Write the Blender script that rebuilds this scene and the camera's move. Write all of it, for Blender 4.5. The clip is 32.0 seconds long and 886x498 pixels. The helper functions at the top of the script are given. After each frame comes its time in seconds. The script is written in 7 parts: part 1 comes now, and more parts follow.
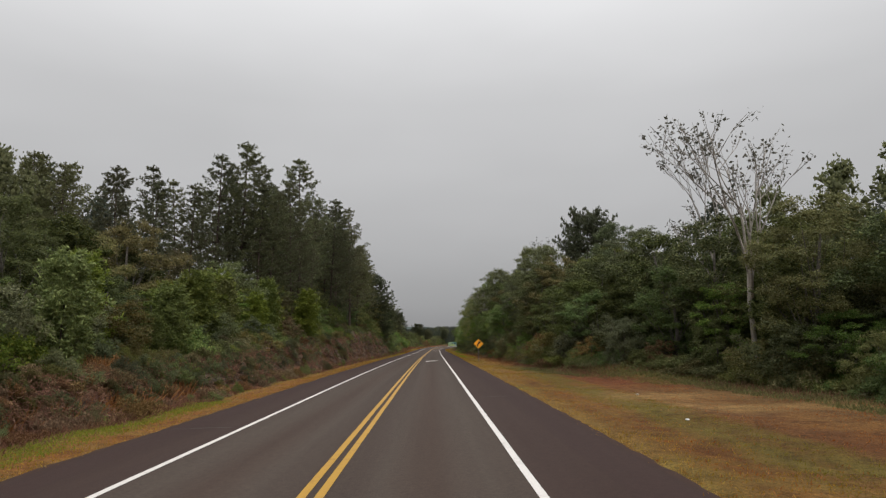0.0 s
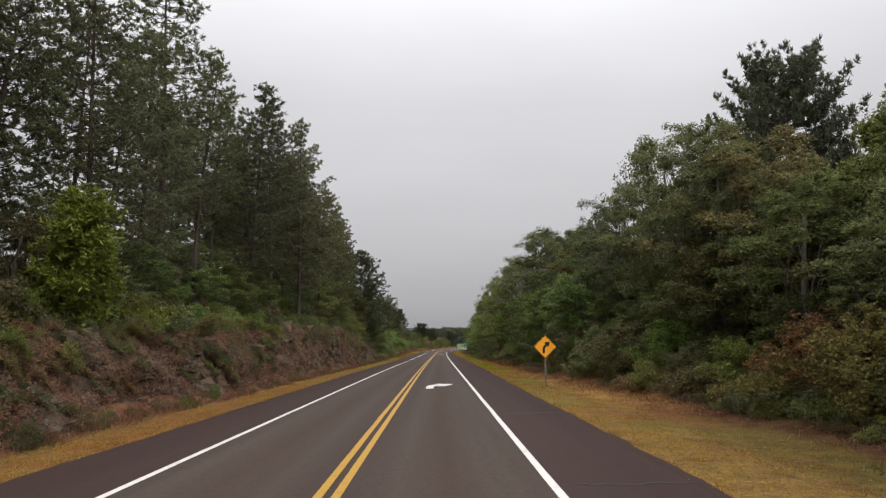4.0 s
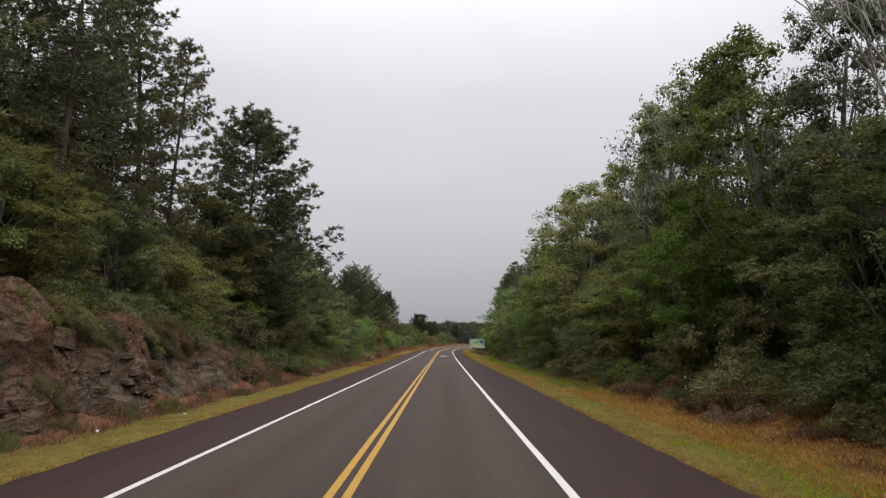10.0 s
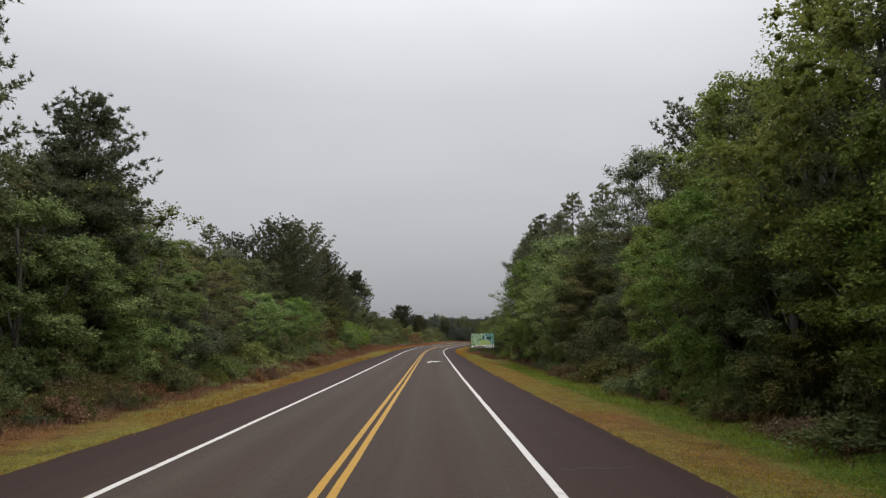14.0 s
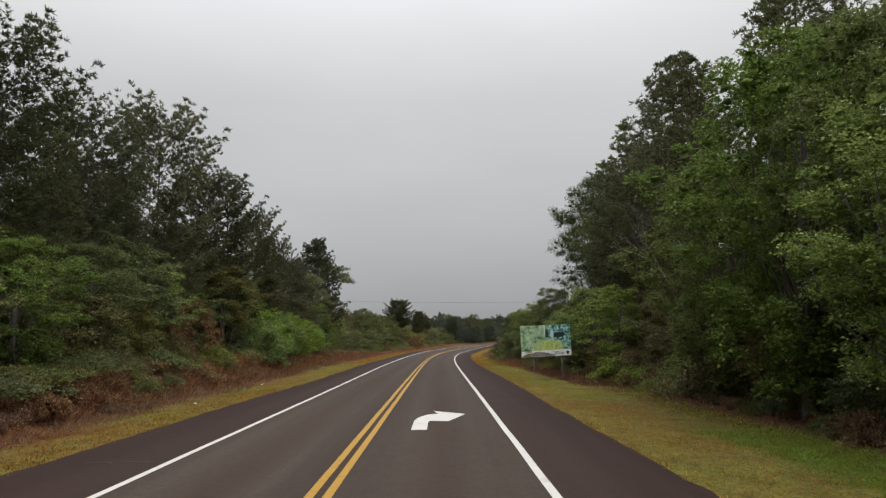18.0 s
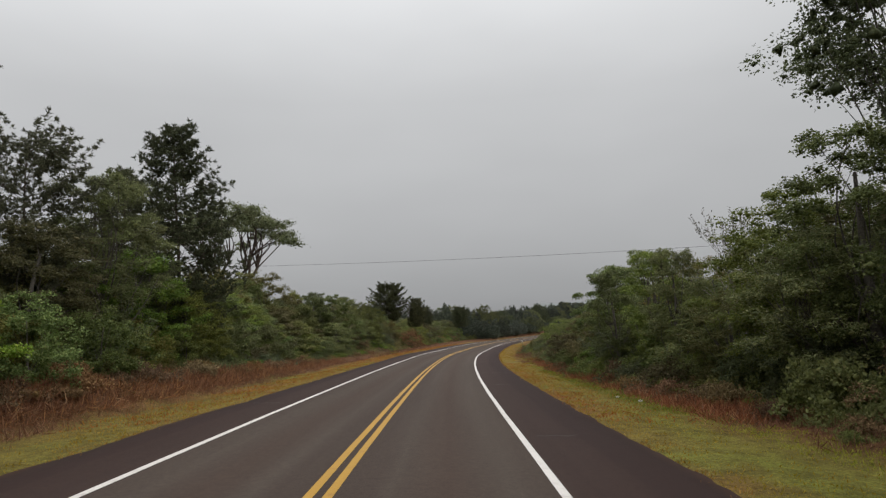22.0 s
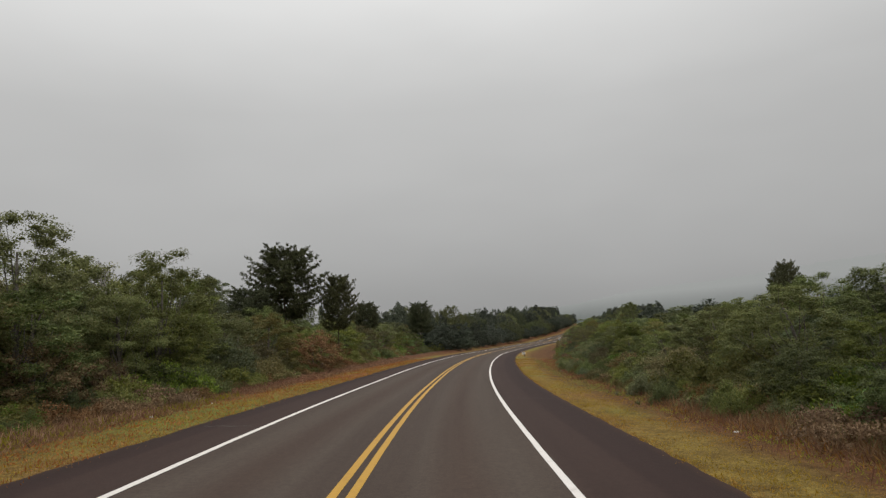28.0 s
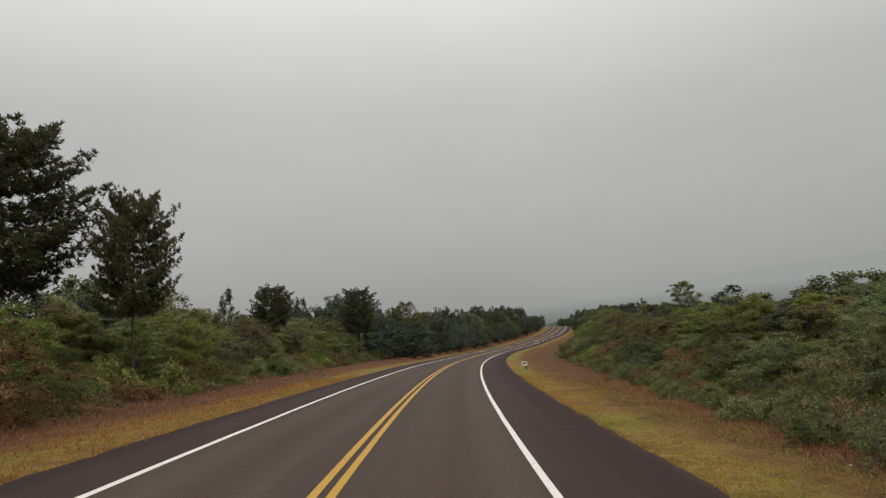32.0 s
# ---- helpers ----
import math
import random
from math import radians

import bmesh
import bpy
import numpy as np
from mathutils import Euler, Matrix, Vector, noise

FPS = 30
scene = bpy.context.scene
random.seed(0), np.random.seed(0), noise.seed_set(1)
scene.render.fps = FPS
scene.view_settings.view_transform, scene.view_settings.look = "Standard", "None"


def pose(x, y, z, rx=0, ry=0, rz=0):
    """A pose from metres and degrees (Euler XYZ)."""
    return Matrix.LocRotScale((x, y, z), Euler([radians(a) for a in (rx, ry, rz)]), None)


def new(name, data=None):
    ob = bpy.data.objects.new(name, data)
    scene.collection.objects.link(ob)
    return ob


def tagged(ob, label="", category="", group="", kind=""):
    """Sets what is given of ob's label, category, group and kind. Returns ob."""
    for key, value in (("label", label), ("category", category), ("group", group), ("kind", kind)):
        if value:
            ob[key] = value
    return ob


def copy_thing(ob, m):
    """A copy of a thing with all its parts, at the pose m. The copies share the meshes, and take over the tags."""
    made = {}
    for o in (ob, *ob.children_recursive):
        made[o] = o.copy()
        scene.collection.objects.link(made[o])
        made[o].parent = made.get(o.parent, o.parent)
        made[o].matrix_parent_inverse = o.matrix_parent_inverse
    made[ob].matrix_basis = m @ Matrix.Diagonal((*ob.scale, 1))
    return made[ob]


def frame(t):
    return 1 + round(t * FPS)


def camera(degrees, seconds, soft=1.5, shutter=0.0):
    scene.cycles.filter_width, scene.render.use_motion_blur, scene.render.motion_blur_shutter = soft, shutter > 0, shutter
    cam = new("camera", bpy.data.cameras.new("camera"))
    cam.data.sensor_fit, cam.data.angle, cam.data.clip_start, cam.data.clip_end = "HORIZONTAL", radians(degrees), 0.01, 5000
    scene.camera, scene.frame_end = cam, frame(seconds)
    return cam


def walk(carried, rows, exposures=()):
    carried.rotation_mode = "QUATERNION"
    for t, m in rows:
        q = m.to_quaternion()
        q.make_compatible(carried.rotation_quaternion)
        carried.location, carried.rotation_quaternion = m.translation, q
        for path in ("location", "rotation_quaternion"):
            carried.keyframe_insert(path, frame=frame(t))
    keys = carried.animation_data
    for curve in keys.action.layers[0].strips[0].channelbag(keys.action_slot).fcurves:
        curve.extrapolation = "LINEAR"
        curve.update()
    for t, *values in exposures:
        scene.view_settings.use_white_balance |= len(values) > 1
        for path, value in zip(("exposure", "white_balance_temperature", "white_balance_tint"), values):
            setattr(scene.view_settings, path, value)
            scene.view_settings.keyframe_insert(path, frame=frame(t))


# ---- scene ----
cam = camera(65.8, 32.0, soft=1.3)
# seconds, place in metres, turn in degrees
ROWS = [
    (0.0, 0.049, 0.0, 2.259, 98.091, 0.314, -0.126),
    (0.5, 0.001, 6.09, 2.254, 98.099, 0.342, -0.101),
    (1.0, -0.077, 12.14, 2.28, 98.246, 0.28, 0.023),
    (1.5, -0.105, 18.22, 2.323, 98.4, -0.044, 0.213),
    (2.0, -0.193, 23.99, 2.361, 98.345, 0.083, 0.273),
    (2.5, -0.428, 29.97, 2.346, 98.256, 0.206, 0.394),
    (4.5, -0.857, 54.78, 2.498, 98.251, -0.066, 0.217),
    (5.0, -0.911, 61.06, 2.492, 98.132, 0.136, 0.348),
    (5.5, -0.984, 67.26, 2.534, 98.217, 0.254, 0.115),
    (6.0, -1.026, 73.55, 2.557, 98.173, 0.323, 0.132),
    (6.5, -1.083, 79.72, 2.595, 98.056, 0.185, -0.136),
    (7.0, -1.15, 86.12, 2.668, 97.78, 0.177, -0.184),
    (7.5, -1.244, 92.33, 2.649, 97.591, 0.074, -0.094),
    (8.0, -1.308, 98.62, 2.643, 97.653, 0.042, 0.086),
    (8.5, -1.367, 104.83, 2.651, 97.721, 0.101, 0.048),
    (9.0, -1.496, 111.16, 2.669, 97.879, -0.08, 0.1),
    (9.5, -1.595, 117.64, 2.676, 97.903, -0.037, 0.418),
    (10.0, -1.734, 124.08, 2.673, 97.997, -0.185, 0.426),
    (10.5, -1.879, 130.53, 2.668, 97.971, -0.405, 0.321),
    (11.0, -1.923, 136.93, 2.702, 97.824, -0.606, 0.376),
    (11.5, -2.001, 143.1, 2.725, 97.828, -0.492, -0.061),
    (12.0, -2.038, 149.47, 2.698, 97.722, -0.238, -0.118),
    (12.5, -2.069, 155.8, 2.704, 97.801, -0.176, -0.186),
    (13.0, -2.079, 162.23, 2.762, 97.85, 0.025, -0.274),
    (13.5, -2.101, 168.48, 2.753, 97.717, -0.054, -0.441),
    (14.0, -2.103, 174.73, 2.741, 97.783, -0.103, -0.608),
    (14.5, -2.115, 181.06, 2.729, 98.0, 0.039, -0.571),
    (16.5, -2.096, 207.12, 2.782, 98.027, 0.49, -0.379),
    (17.0, -2.092, 213.6, 2.805, 98.047, 0.725, -0.247),
    (17.5, -2.116, 219.97, 2.824, 98.006, 0.891, -0.127),
    (18.0, -2.15, 226.33, 2.858, 98.004, 1.117, -0.127),
    (18.5, -2.165, 232.82, 2.916, 97.973, 1.343, 0.132),
    (19.0, -2.11, 239.27, 2.94, 97.881, 1.31, 0.431),
    (19.5, -2.056, 245.68, 2.949, 97.941, 1.304, 0.471),
    (20.0, -2.092, 252.16, 3.005, 97.92, 1.258, 0.801),
    (20.5, -2.118, 258.41, 3.115, 97.868, 1.486, 0.964),
    (21.0, -2.114, 264.84, 3.053, 97.766, 1.594, 0.926),
    (21.5, -2.162, 271.21, 3.074, 97.763, 2.085, 0.724),
    (22.0, -2.199, 277.58, 3.011, 97.781, 2.646, 0.362),
    (22.5, -2.254, 284.31, 2.998, 98.037, 3.185, 0.184),
    (23.0, -2.118, 290.04, 3.027, 98.142, 3.323, -0.324),
    (23.5, -2.042, 295.77, 3.097, 98.278, 3.126, -0.873),
    (24.0, -2.026, 301.5, 3.088, 98.224, 3.269, -1.061),
    (24.5, -1.93, 306.92, 3.135, 98.296, 3.274, -0.999),
    (25.0, -1.864, 312.18, 3.188, 98.158, 3.348, -1.306),
    (25.5, -1.802, 317.6, 3.171, 98.143, 3.3, -1.346),
    (27.5, -1.562, 340.52, 3.395, 98.614, 3.447, -2.309),
    (28.0, -1.35, 345.63, 3.368, 98.519, 3.639, -3.12),
    (28.5, -1.109, 351.16, 3.414, 98.356, 3.506, -3.623),
    (29.0, -0.808, 356.5, 3.478, 98.174, 3.454, -4.546),
    (29.5, -0.482, 361.68, 3.516, 98.17, 3.544, -5.605),
    (30.0, 0.035, 367.11, 3.512, 98.356, 3.484, -5.933),
    (30.5, 0.567, 372.44, 3.547, 98.594, 3.571, -6.239),
    (31.0, 1.15, 377.77, 3.544, 98.583, 3.757, -6.564),
    (31.5, 1.705, 382.95, 3.564, 98.601, 3.963, -6.879),
    (32.0, 2.361, 388.64, 3.66, 98.739, 4.029, -6.604),
]
EXPOSURE = [(0.0, 0.0, 6500, 11.5), (2.0, 0.12, 6480, 12), (5.0, 0.31, 6400, 14), (10.0, 0.32, 6320, 15), (13.0, 0.18, 6280, 13), (16.5, 0.09, 6400, 10.5), (20.0, 0.07, 6470, 10.5), (22.0, -0.03, 6440, 10.5), (24.0, -0.08, 6330, 12.5), (26.5, -0.11, 6560, 10.5), (32.0, -0.15, 6640, 9.5)]
walk(cam, [(t, pose(x, y, z, rx, ry, rz)) for t, x, y, z, rx, ry, rz in ROWS], EXPOSURE)

# ---------------------------------------------------------------- light
SUN_EL, SUN_AZ = 48.0, 150.0
world = bpy.data.worlds.new("overcast_sky")
scene.world = world
world.use_nodes = True
wn, wl = world.node_tree.nodes, world.node_tree.links
wn.clear()
w_out = wn.new("ShaderNodeOutputWorld")
w_bg = wn.new("ShaderNodeBackground")
w_sky = wn.new("ShaderNodeTexSky")
w_sky.sky_type, w_sky.sun_disc = "NISHITA", False
w_sky.sun_elevation, w_sky.sun_rotation = radians(SUN_EL), radians(SUN_AZ)
w_sky.dust_density = 5.0
w_hsv = wn.new("ShaderNodeHueSaturation")
w_hsv.inputs["Saturation"].default_value = 0.12
w_hsv.inputs["Value"].default_value = 0.06
w_co = wn.new("ShaderNodeTexCoord")
w_sep = wn.new("ShaderNodeSeparateXYZ")
w_ramp = wn.new("ShaderNodeValToRGB")
w_noise = wn.new("ShaderNodeTexNoise")
w_noise.inputs["Scale"].default_value, w_noise.inputs["Detail"].default_value = 2.2, 3.0
w_map = wn.new("ShaderNodeMapping")
w_map.inputs["Scale"].default_value = (1.0, 1.0, 2.6)
w_cl = wn.new("ShaderNodeMix")
w_cl.data_type, w_cl.blend_type = "RGBA", "MULTIPLY"
w_cl.inputs[0].default_value = 0.20
w_mix = wn.new("ShaderNodeMix")
w_mix.data_type = "RGBA"
w_mix.inputs[0].default_value = 0.12
for at_pos, grey in ((0.0, 0.285), (0.06, 0.395), (0.16, 0.50), (0.34, 0.635), (0.5, 0.94), (0.7, 1.85), (1.0, 2.75)):
    el = w_ramp.color_ramp.elements[0] if at_pos == 0.0 else w_ramp.color_ramp.elements[-1] if at_pos == 1.0 else w_ramp.color_ramp.elements.new(at_pos)
    el.position, el.color = at_pos, (grey * 0.985, grey * 0.998, grey * 1.004, 1)
wl.new(w_co.outputs["Generated"], w_sep.inputs[0])
wl.new(w_sep.outputs["Z"], w_ramp.inputs[0])
wl.new(w_co.outputs["Generated"], w_map.inputs[0])
wl.new(w_map.outputs[0], w_noise.inputs["Vector"])
wl.new(w_ramp.outputs[0], w_cl.inputs[6])
w_nr = wn.new("ShaderNodeMapRange")
w_nr.inputs["From Min"].default_value, w_nr.inputs["From Max"].default_value = 0.3, 0.7
w_nr.inputs["To Min"].default_value, w_nr.inputs["To Max"].default_value = 0.72, 1.28
wl.new(w_noise.outputs["Fac"], w_nr.inputs[0])
wl.new(w_nr.outputs[0], w_cl.inputs[7])
wl.new(w_sky.outputs[0], w_hsv.inputs["Color"])
wl.new(w_cl.outputs[2], w_mix.inputs[6])
wl.new(w_hsv.outputs[0], w_mix.inputs[7])
wl.new(w_mix.outputs[2], w_bg.inputs[0])
w_bg.inputs[1].default_value = 1.0
wl.new(w_bg.outputs[0], w_out.inputs[0])
sun = new("sun", bpy.data.lights.new("sun", "SUN"))
sun.data.energy, sun.data.angle, sun.data.color = 1.4, radians(60), (1.0, 0.97, 0.93)
sun.matrix_world = pose(0, 0, 60, 90 - SUN_EL, 0, 180 - SUN_AZ)


# ---------------------------------------------------------------- materials
def nodes_of(name, rough=0.8, spec=0.3):
    m = bpy.data.materials.new(name)
    m.use_nodes = True
    n, l = m.node_tree.nodes, m.node_tree.links
    b = n["Principled BSDF"]
    b.inputs["Roughness"].default_value = rough
    b.inputs["Specular IOR Level"].default_value = spec
    return m, n, l, b


def ramp_node(n, stops):
    r = n.new("ShaderNodeValToRGB")
    for i, (p, c) in enumerate(stops):
        e = r.color_ramp.elements[0] if i == 0 else r.color_ramp.elements[-1] if i == len(stops) - 1 else r.color_ramp.elements.new(p)
        e.position, e.color = p, (*c, 1)
    return r


def noise_node(n, l, scale, detail=4.0, rough=0.55, coord="Object", stretch=None):
    co = n.new("ShaderNodeTexCoord")
    t = n.new("ShaderNodeTexNoise")
    t.inputs["Scale"].default_value, t.inputs["Detail"].default_value, t.inputs["Roughness"].default_value = scale, detail, rough
    if stretch:
        mp = n.new("ShaderNodeMapping")
        mp.inputs["Scale"].default_value = stretch
        l.new(co.outputs[coord], mp.inputs[0])
        l.new(mp.outputs[0], t.inputs["Vector"])
    else:
        l.new(co.outputs[coord], t.inputs["Vector"])
    return t


def mix_node(n, l, fac, a, b, blend="MIX"):
    m = n.new("ShaderNodeMix")
    m.data_type, m.blend_type = "RGBA", blend
    for sock, v in ((m.inputs[0], fac), (m.inputs[6], a), (m.inputs[7], b)):
        if isinstance(v, (int, float)):
            sock.default_value = v
        elif isinstance(v, tuple):
            sock.default_value = (*v, 1)
        else:
            l.new(v, sock)
    return m.outputs[2]


def bump(n, l, b, height, strength=0.4, dist=0.02):
    k = n.new("ShaderNodeBump")
    k.inputs["Strength"].default_value, k.inputs["Distance"].default_value = strength, dist
    l.new(height, k.inputs["Height"])
    l.new(k.outputs[0], b.inputs["Normal"])


def two_tone(name, c1, c2, scale, fine, rough=0.85, spec=0.25, bump_s=0.4, dist=0.02, dark=0.75, stretch=None):
    """A surface with broad patches of two colours and a finer grain."""
    m, n, l, b = nodes_of(name, rough, spec)
    big, small = noise_node(n, l, scale, 3.0, stretch=stretch), noise_node(n, l, fine, 5.0, 0.65)
    r = ramp_node(n, [(0.36, c1), (0.64, c2)])
    l.new(big.outputs["Fac"], r.inputs[0])
    g = ramp_node(n, [(0.3, (dark, dark, dark)), (0.7, (1.12, 1.12, 1.12))])
    l.new(small.outputs["Fac"], g.inputs[0])
    l.new(mix_node(n, l, 1.0, r.outputs[0], g.outputs[0], "MULTIPLY"), b.inputs["Base Color"])
    bump(n, l, b, small.outputs["Fac"], bump_s, dist)
    return m


# how green the turf is along the road, from its start on
LUSH = [(0.0, (0.28, 0.28, 0.28)), (0.05, (0.18, 0.18, 0.18)), (0.12, (0.12, 0.12, 0.12)), (0.24, (0.15, 0.15, 0.15)), (0.32, (0.5, 0.5, 0.5)), (0.40, (0.65, 0.65, 0.65)), (0.50, (0.5, 0.5, 0.5)), (0.56, (0.45, 0.45, 0.45)), (0.63, (0.6, 0.6, 0.6)), (0.70, (0.45, 0.45, 0.45)), (0.80, (0.35, 0.35, 0.35)), (0.9, (0.25, 0.25, 0.25)), (1.0, (0.22, 0.22, 0.22))]


def leaf_mat(name, stops, rough=0.6, gloss=0.13, glow_through=0.45, patches=None, turf=False, k_blue=1.22):
    """Leaves: each leaf its own tone, each plant its own hue."""
    m, n, l, b = nodes_of(name, rough, gloss)
    geo, info = n.new("ShaderNodeNewGeometry"), n.new("ShaderNodeObjectInfo")
    r = ramp_node(n, [(p_, (c_[0] * 1.09, c_[1] * 1.0, c_[2] * k_blue)) for p_, c_ in stops])
    l.new(geo.outputs["Random Per Island"], r.inputs[0])
    hsv = n.new("ShaderNodeHueSaturation")
    for out_lo, out_hi, sock in ((0.478, 0.518, "Hue"), (0.84, 1.15, "Saturation"), (0.70, 1.34, "Value")):
        mr = n.new("ShaderNodeMapRange")
        mr.inputs["To Min"].default_value, mr.inputs["To Max"].default_value = out_lo, out_hi
        mm = n.new("ShaderNodeMath")
        mm.operation = "FRACT"
        mu = n.new("ShaderNodeMath")
        mu.operation = "MULTIPLY"
        mu.inputs[1].default_value = {"Hue": 7.3, "Saturation": 13.7, "Value": 1.0}[sock]
        l.new(info.outputs["Random"], mu.inputs[0])
        l.new(mu.outputs[0], mm.inputs[0])
        l.new(mm.outputs[0], mr.inputs[0])
        l.new(mr.outputs[0], hsv.inputs[sock])
    tone = r.outputs[0]
    if turf:
        co = n.new("ShaderNodeTexCoord")
        yy_ = n.new("ShaderNodeSeparateXYZ")
        l.new(co.outputs["Object"], yy_.inputs[0])
        along = n.new("ShaderNodeMapRange")
        along.inputs["From Max"].default_value = 432.0
        l.new(yy_.outputs[1], along.inputs[0])
        lush = ramp_node(n, LUSH)
        l.new(along.outputs[0], lush.inputs[0])
        tone = mix_node(n, l, lush.outputs[0], tone, mix_node(n, l, 0.85, tone, (0.165, 0.182, 0.032)))
    for scale, lo, hi, col in patches or ():
        t = noise_node(n, l, scale, 3.0)
        k = ramp_node(n, [(lo, (0, 0, 0)), (hi, (0.85, 0.85, 0.85) if turf else (0.55, 0.55, 0.55))])
        l.new(t.outputs["Fac"], k.inputs[0])
        tone = mix_node(n, l, k.outputs[0], tone, mix_node(n, l, 0.5, tone, col))
    l.new(tone, hsv.inputs["Color"])
    l.new(hsv.outputs[0], b.inputs["Base Color"])
    tr = n.new("ShaderNodeBsdfTranslucent")
    l.new(hsv.outputs[0], tr.inputs[0])
    mx = n.new("ShaderNodeMixShader")
    mx.inputs[0].default_value = glow_through
    l.new(b.outputs[0], mx.inputs[1])
    l.new(tr.outputs[0], mx.inputs[2])
    l.new(mx.outputs[0], n["Material Output"].inputs[0])
    return m


M_BROAD = leaf_mat("broad_leaves", [(0.0, (0.076, 0.098, 0.028)), (0.5, (0.118, 0.148, 0.037)), (0.85, (0.150, 0.182, 0.045)), (1.0, (0.205, 0.220, 0.066))], patches=((0.45, 0.56, 0.70, (0.120, 0.098, 0.050)), (0.7, 0.54, 0.66, (0.150, 0.185, 0.060))))
M_LIGHT = leaf_mat("light_leaves", k_blue=1.0, stops=[(0.0, (0.066, 0.108, 0.028)), (0.5, (0.102, 0.162, 0.040)), (0.85, (0.142, 0.205, 0.052)), (1.0, (0.210, 0.265, 0.070))], glow_through=0.4)
# Darker copy of broad_leaves: shade in the wood is put into the colour.
M_SHADED = leaf_mat("shaded_broad_leaves", k_blue=1.0, gloss=0.06, stops=[(0.0, (0.046, 0.061, 0.023)), (0.6, (0.070, 0.090, 0.031)), (0.9, (0.105, 0.128, 0.042)), (1.0, (0.165, 0.185, 0.058))], glow_through=0.3)
M_SPRING = leaf_mat("spring_leaves", k_blue=1.0, stops=[(0.0, (0.080, 0.126, 0.026)), (0.5, (0.120, 0.182, 0.034)), (0.85, (0.165, 0.228, 0.048)), (1.0, (0.240, 0.290, 0.076))], glow_through=0.4)
M_DARKL = leaf_mat("dark_leaves", [(0.0, (0.062, 0.078, 0.031)), (0.6, (0.090, 0.112, 0.042)), (1.0, (0.128, 0.150, 0.055))], patches=((0.45, 0.56, 0.70, (0.120, 0.098, 0.050)), (0.7, 0.54, 0.66, (0.150, 0.185, 0.060))))
M_PINE = leaf_mat("pine_needles", [(0.0, (0.072, 0.085, 0.034)), (0.6, (0.105, 0.122, 0.048)), (1.0, (0.132, 0.148, 0.056))], rough=0.5, patches=((0.45, 0.56, 0.70, (0.120, 0.098, 0.050)), (0.7, 0.54, 0.66, (0.150, 0.185, 0.060))))
M_PINED = leaf_mat("dark_pine_needles", [(0.0, (0.050, 0.061, 0.027)), (0.6, (0.077, 0.090, 0.038)), (1.0, (0.112, 0.128, 0.051))])
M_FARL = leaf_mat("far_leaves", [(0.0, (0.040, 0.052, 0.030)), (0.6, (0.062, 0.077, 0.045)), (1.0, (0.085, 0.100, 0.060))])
M_YPINE = leaf_mat("young_needles", k_blue=1.0, stops=[(0.0, (0.072, 0.098, 0.022)), (1.0, (0.158, 0.190, 0.044))], rough=0.5, glow_through=0.3)
M_OLIVE = leaf_mat("olive_leaves", [(0.0, (0.072, 0.076, 0.024)), (0.6, (0.115, 0.118, 0.034)), (1.0, (0.172, 0.156, 0.056))])
M_GREYL = leaf_mat("sparse_leaves", [(0.0, (0.05, 0.06, 0.035)), (1.0, (0.14, 0.14, 0.09))])
# Core tone with the shade inside crowns painted in; no mesh takes this slot.
M_CORE_SHADE = two_tone("crown_core_shade", (0.066, 0.076, 0.030), (0.105, 0.115, 0.046), 1.6, 9.0, 0.95, 0.05, 1.0, 0.15, 0.4)
M_BARK = two_tone("pine_bark", (0.060, 0.045, 0.038), (0.105, 0.078, 0.062), 1.4, 14.0, 0.95, 0.1, 0.9, 0.05, 0.5, (1, 1, 0.25))
M_PALE = two_tone("pale_bark", (0.20, 0.18, 0.15), (0.33, 0.30, 0.26), 1.1, 16.0, 0.9, 0.15, 0.5, 0.02, 0.65)
M_GREYB = two_tone("grey_bark", (0.085, 0.075, 0.062), (0.15, 0.135, 0.115), 1.3, 15.0, 0.95, 0.1, 0.7, 0.03, 0.55)


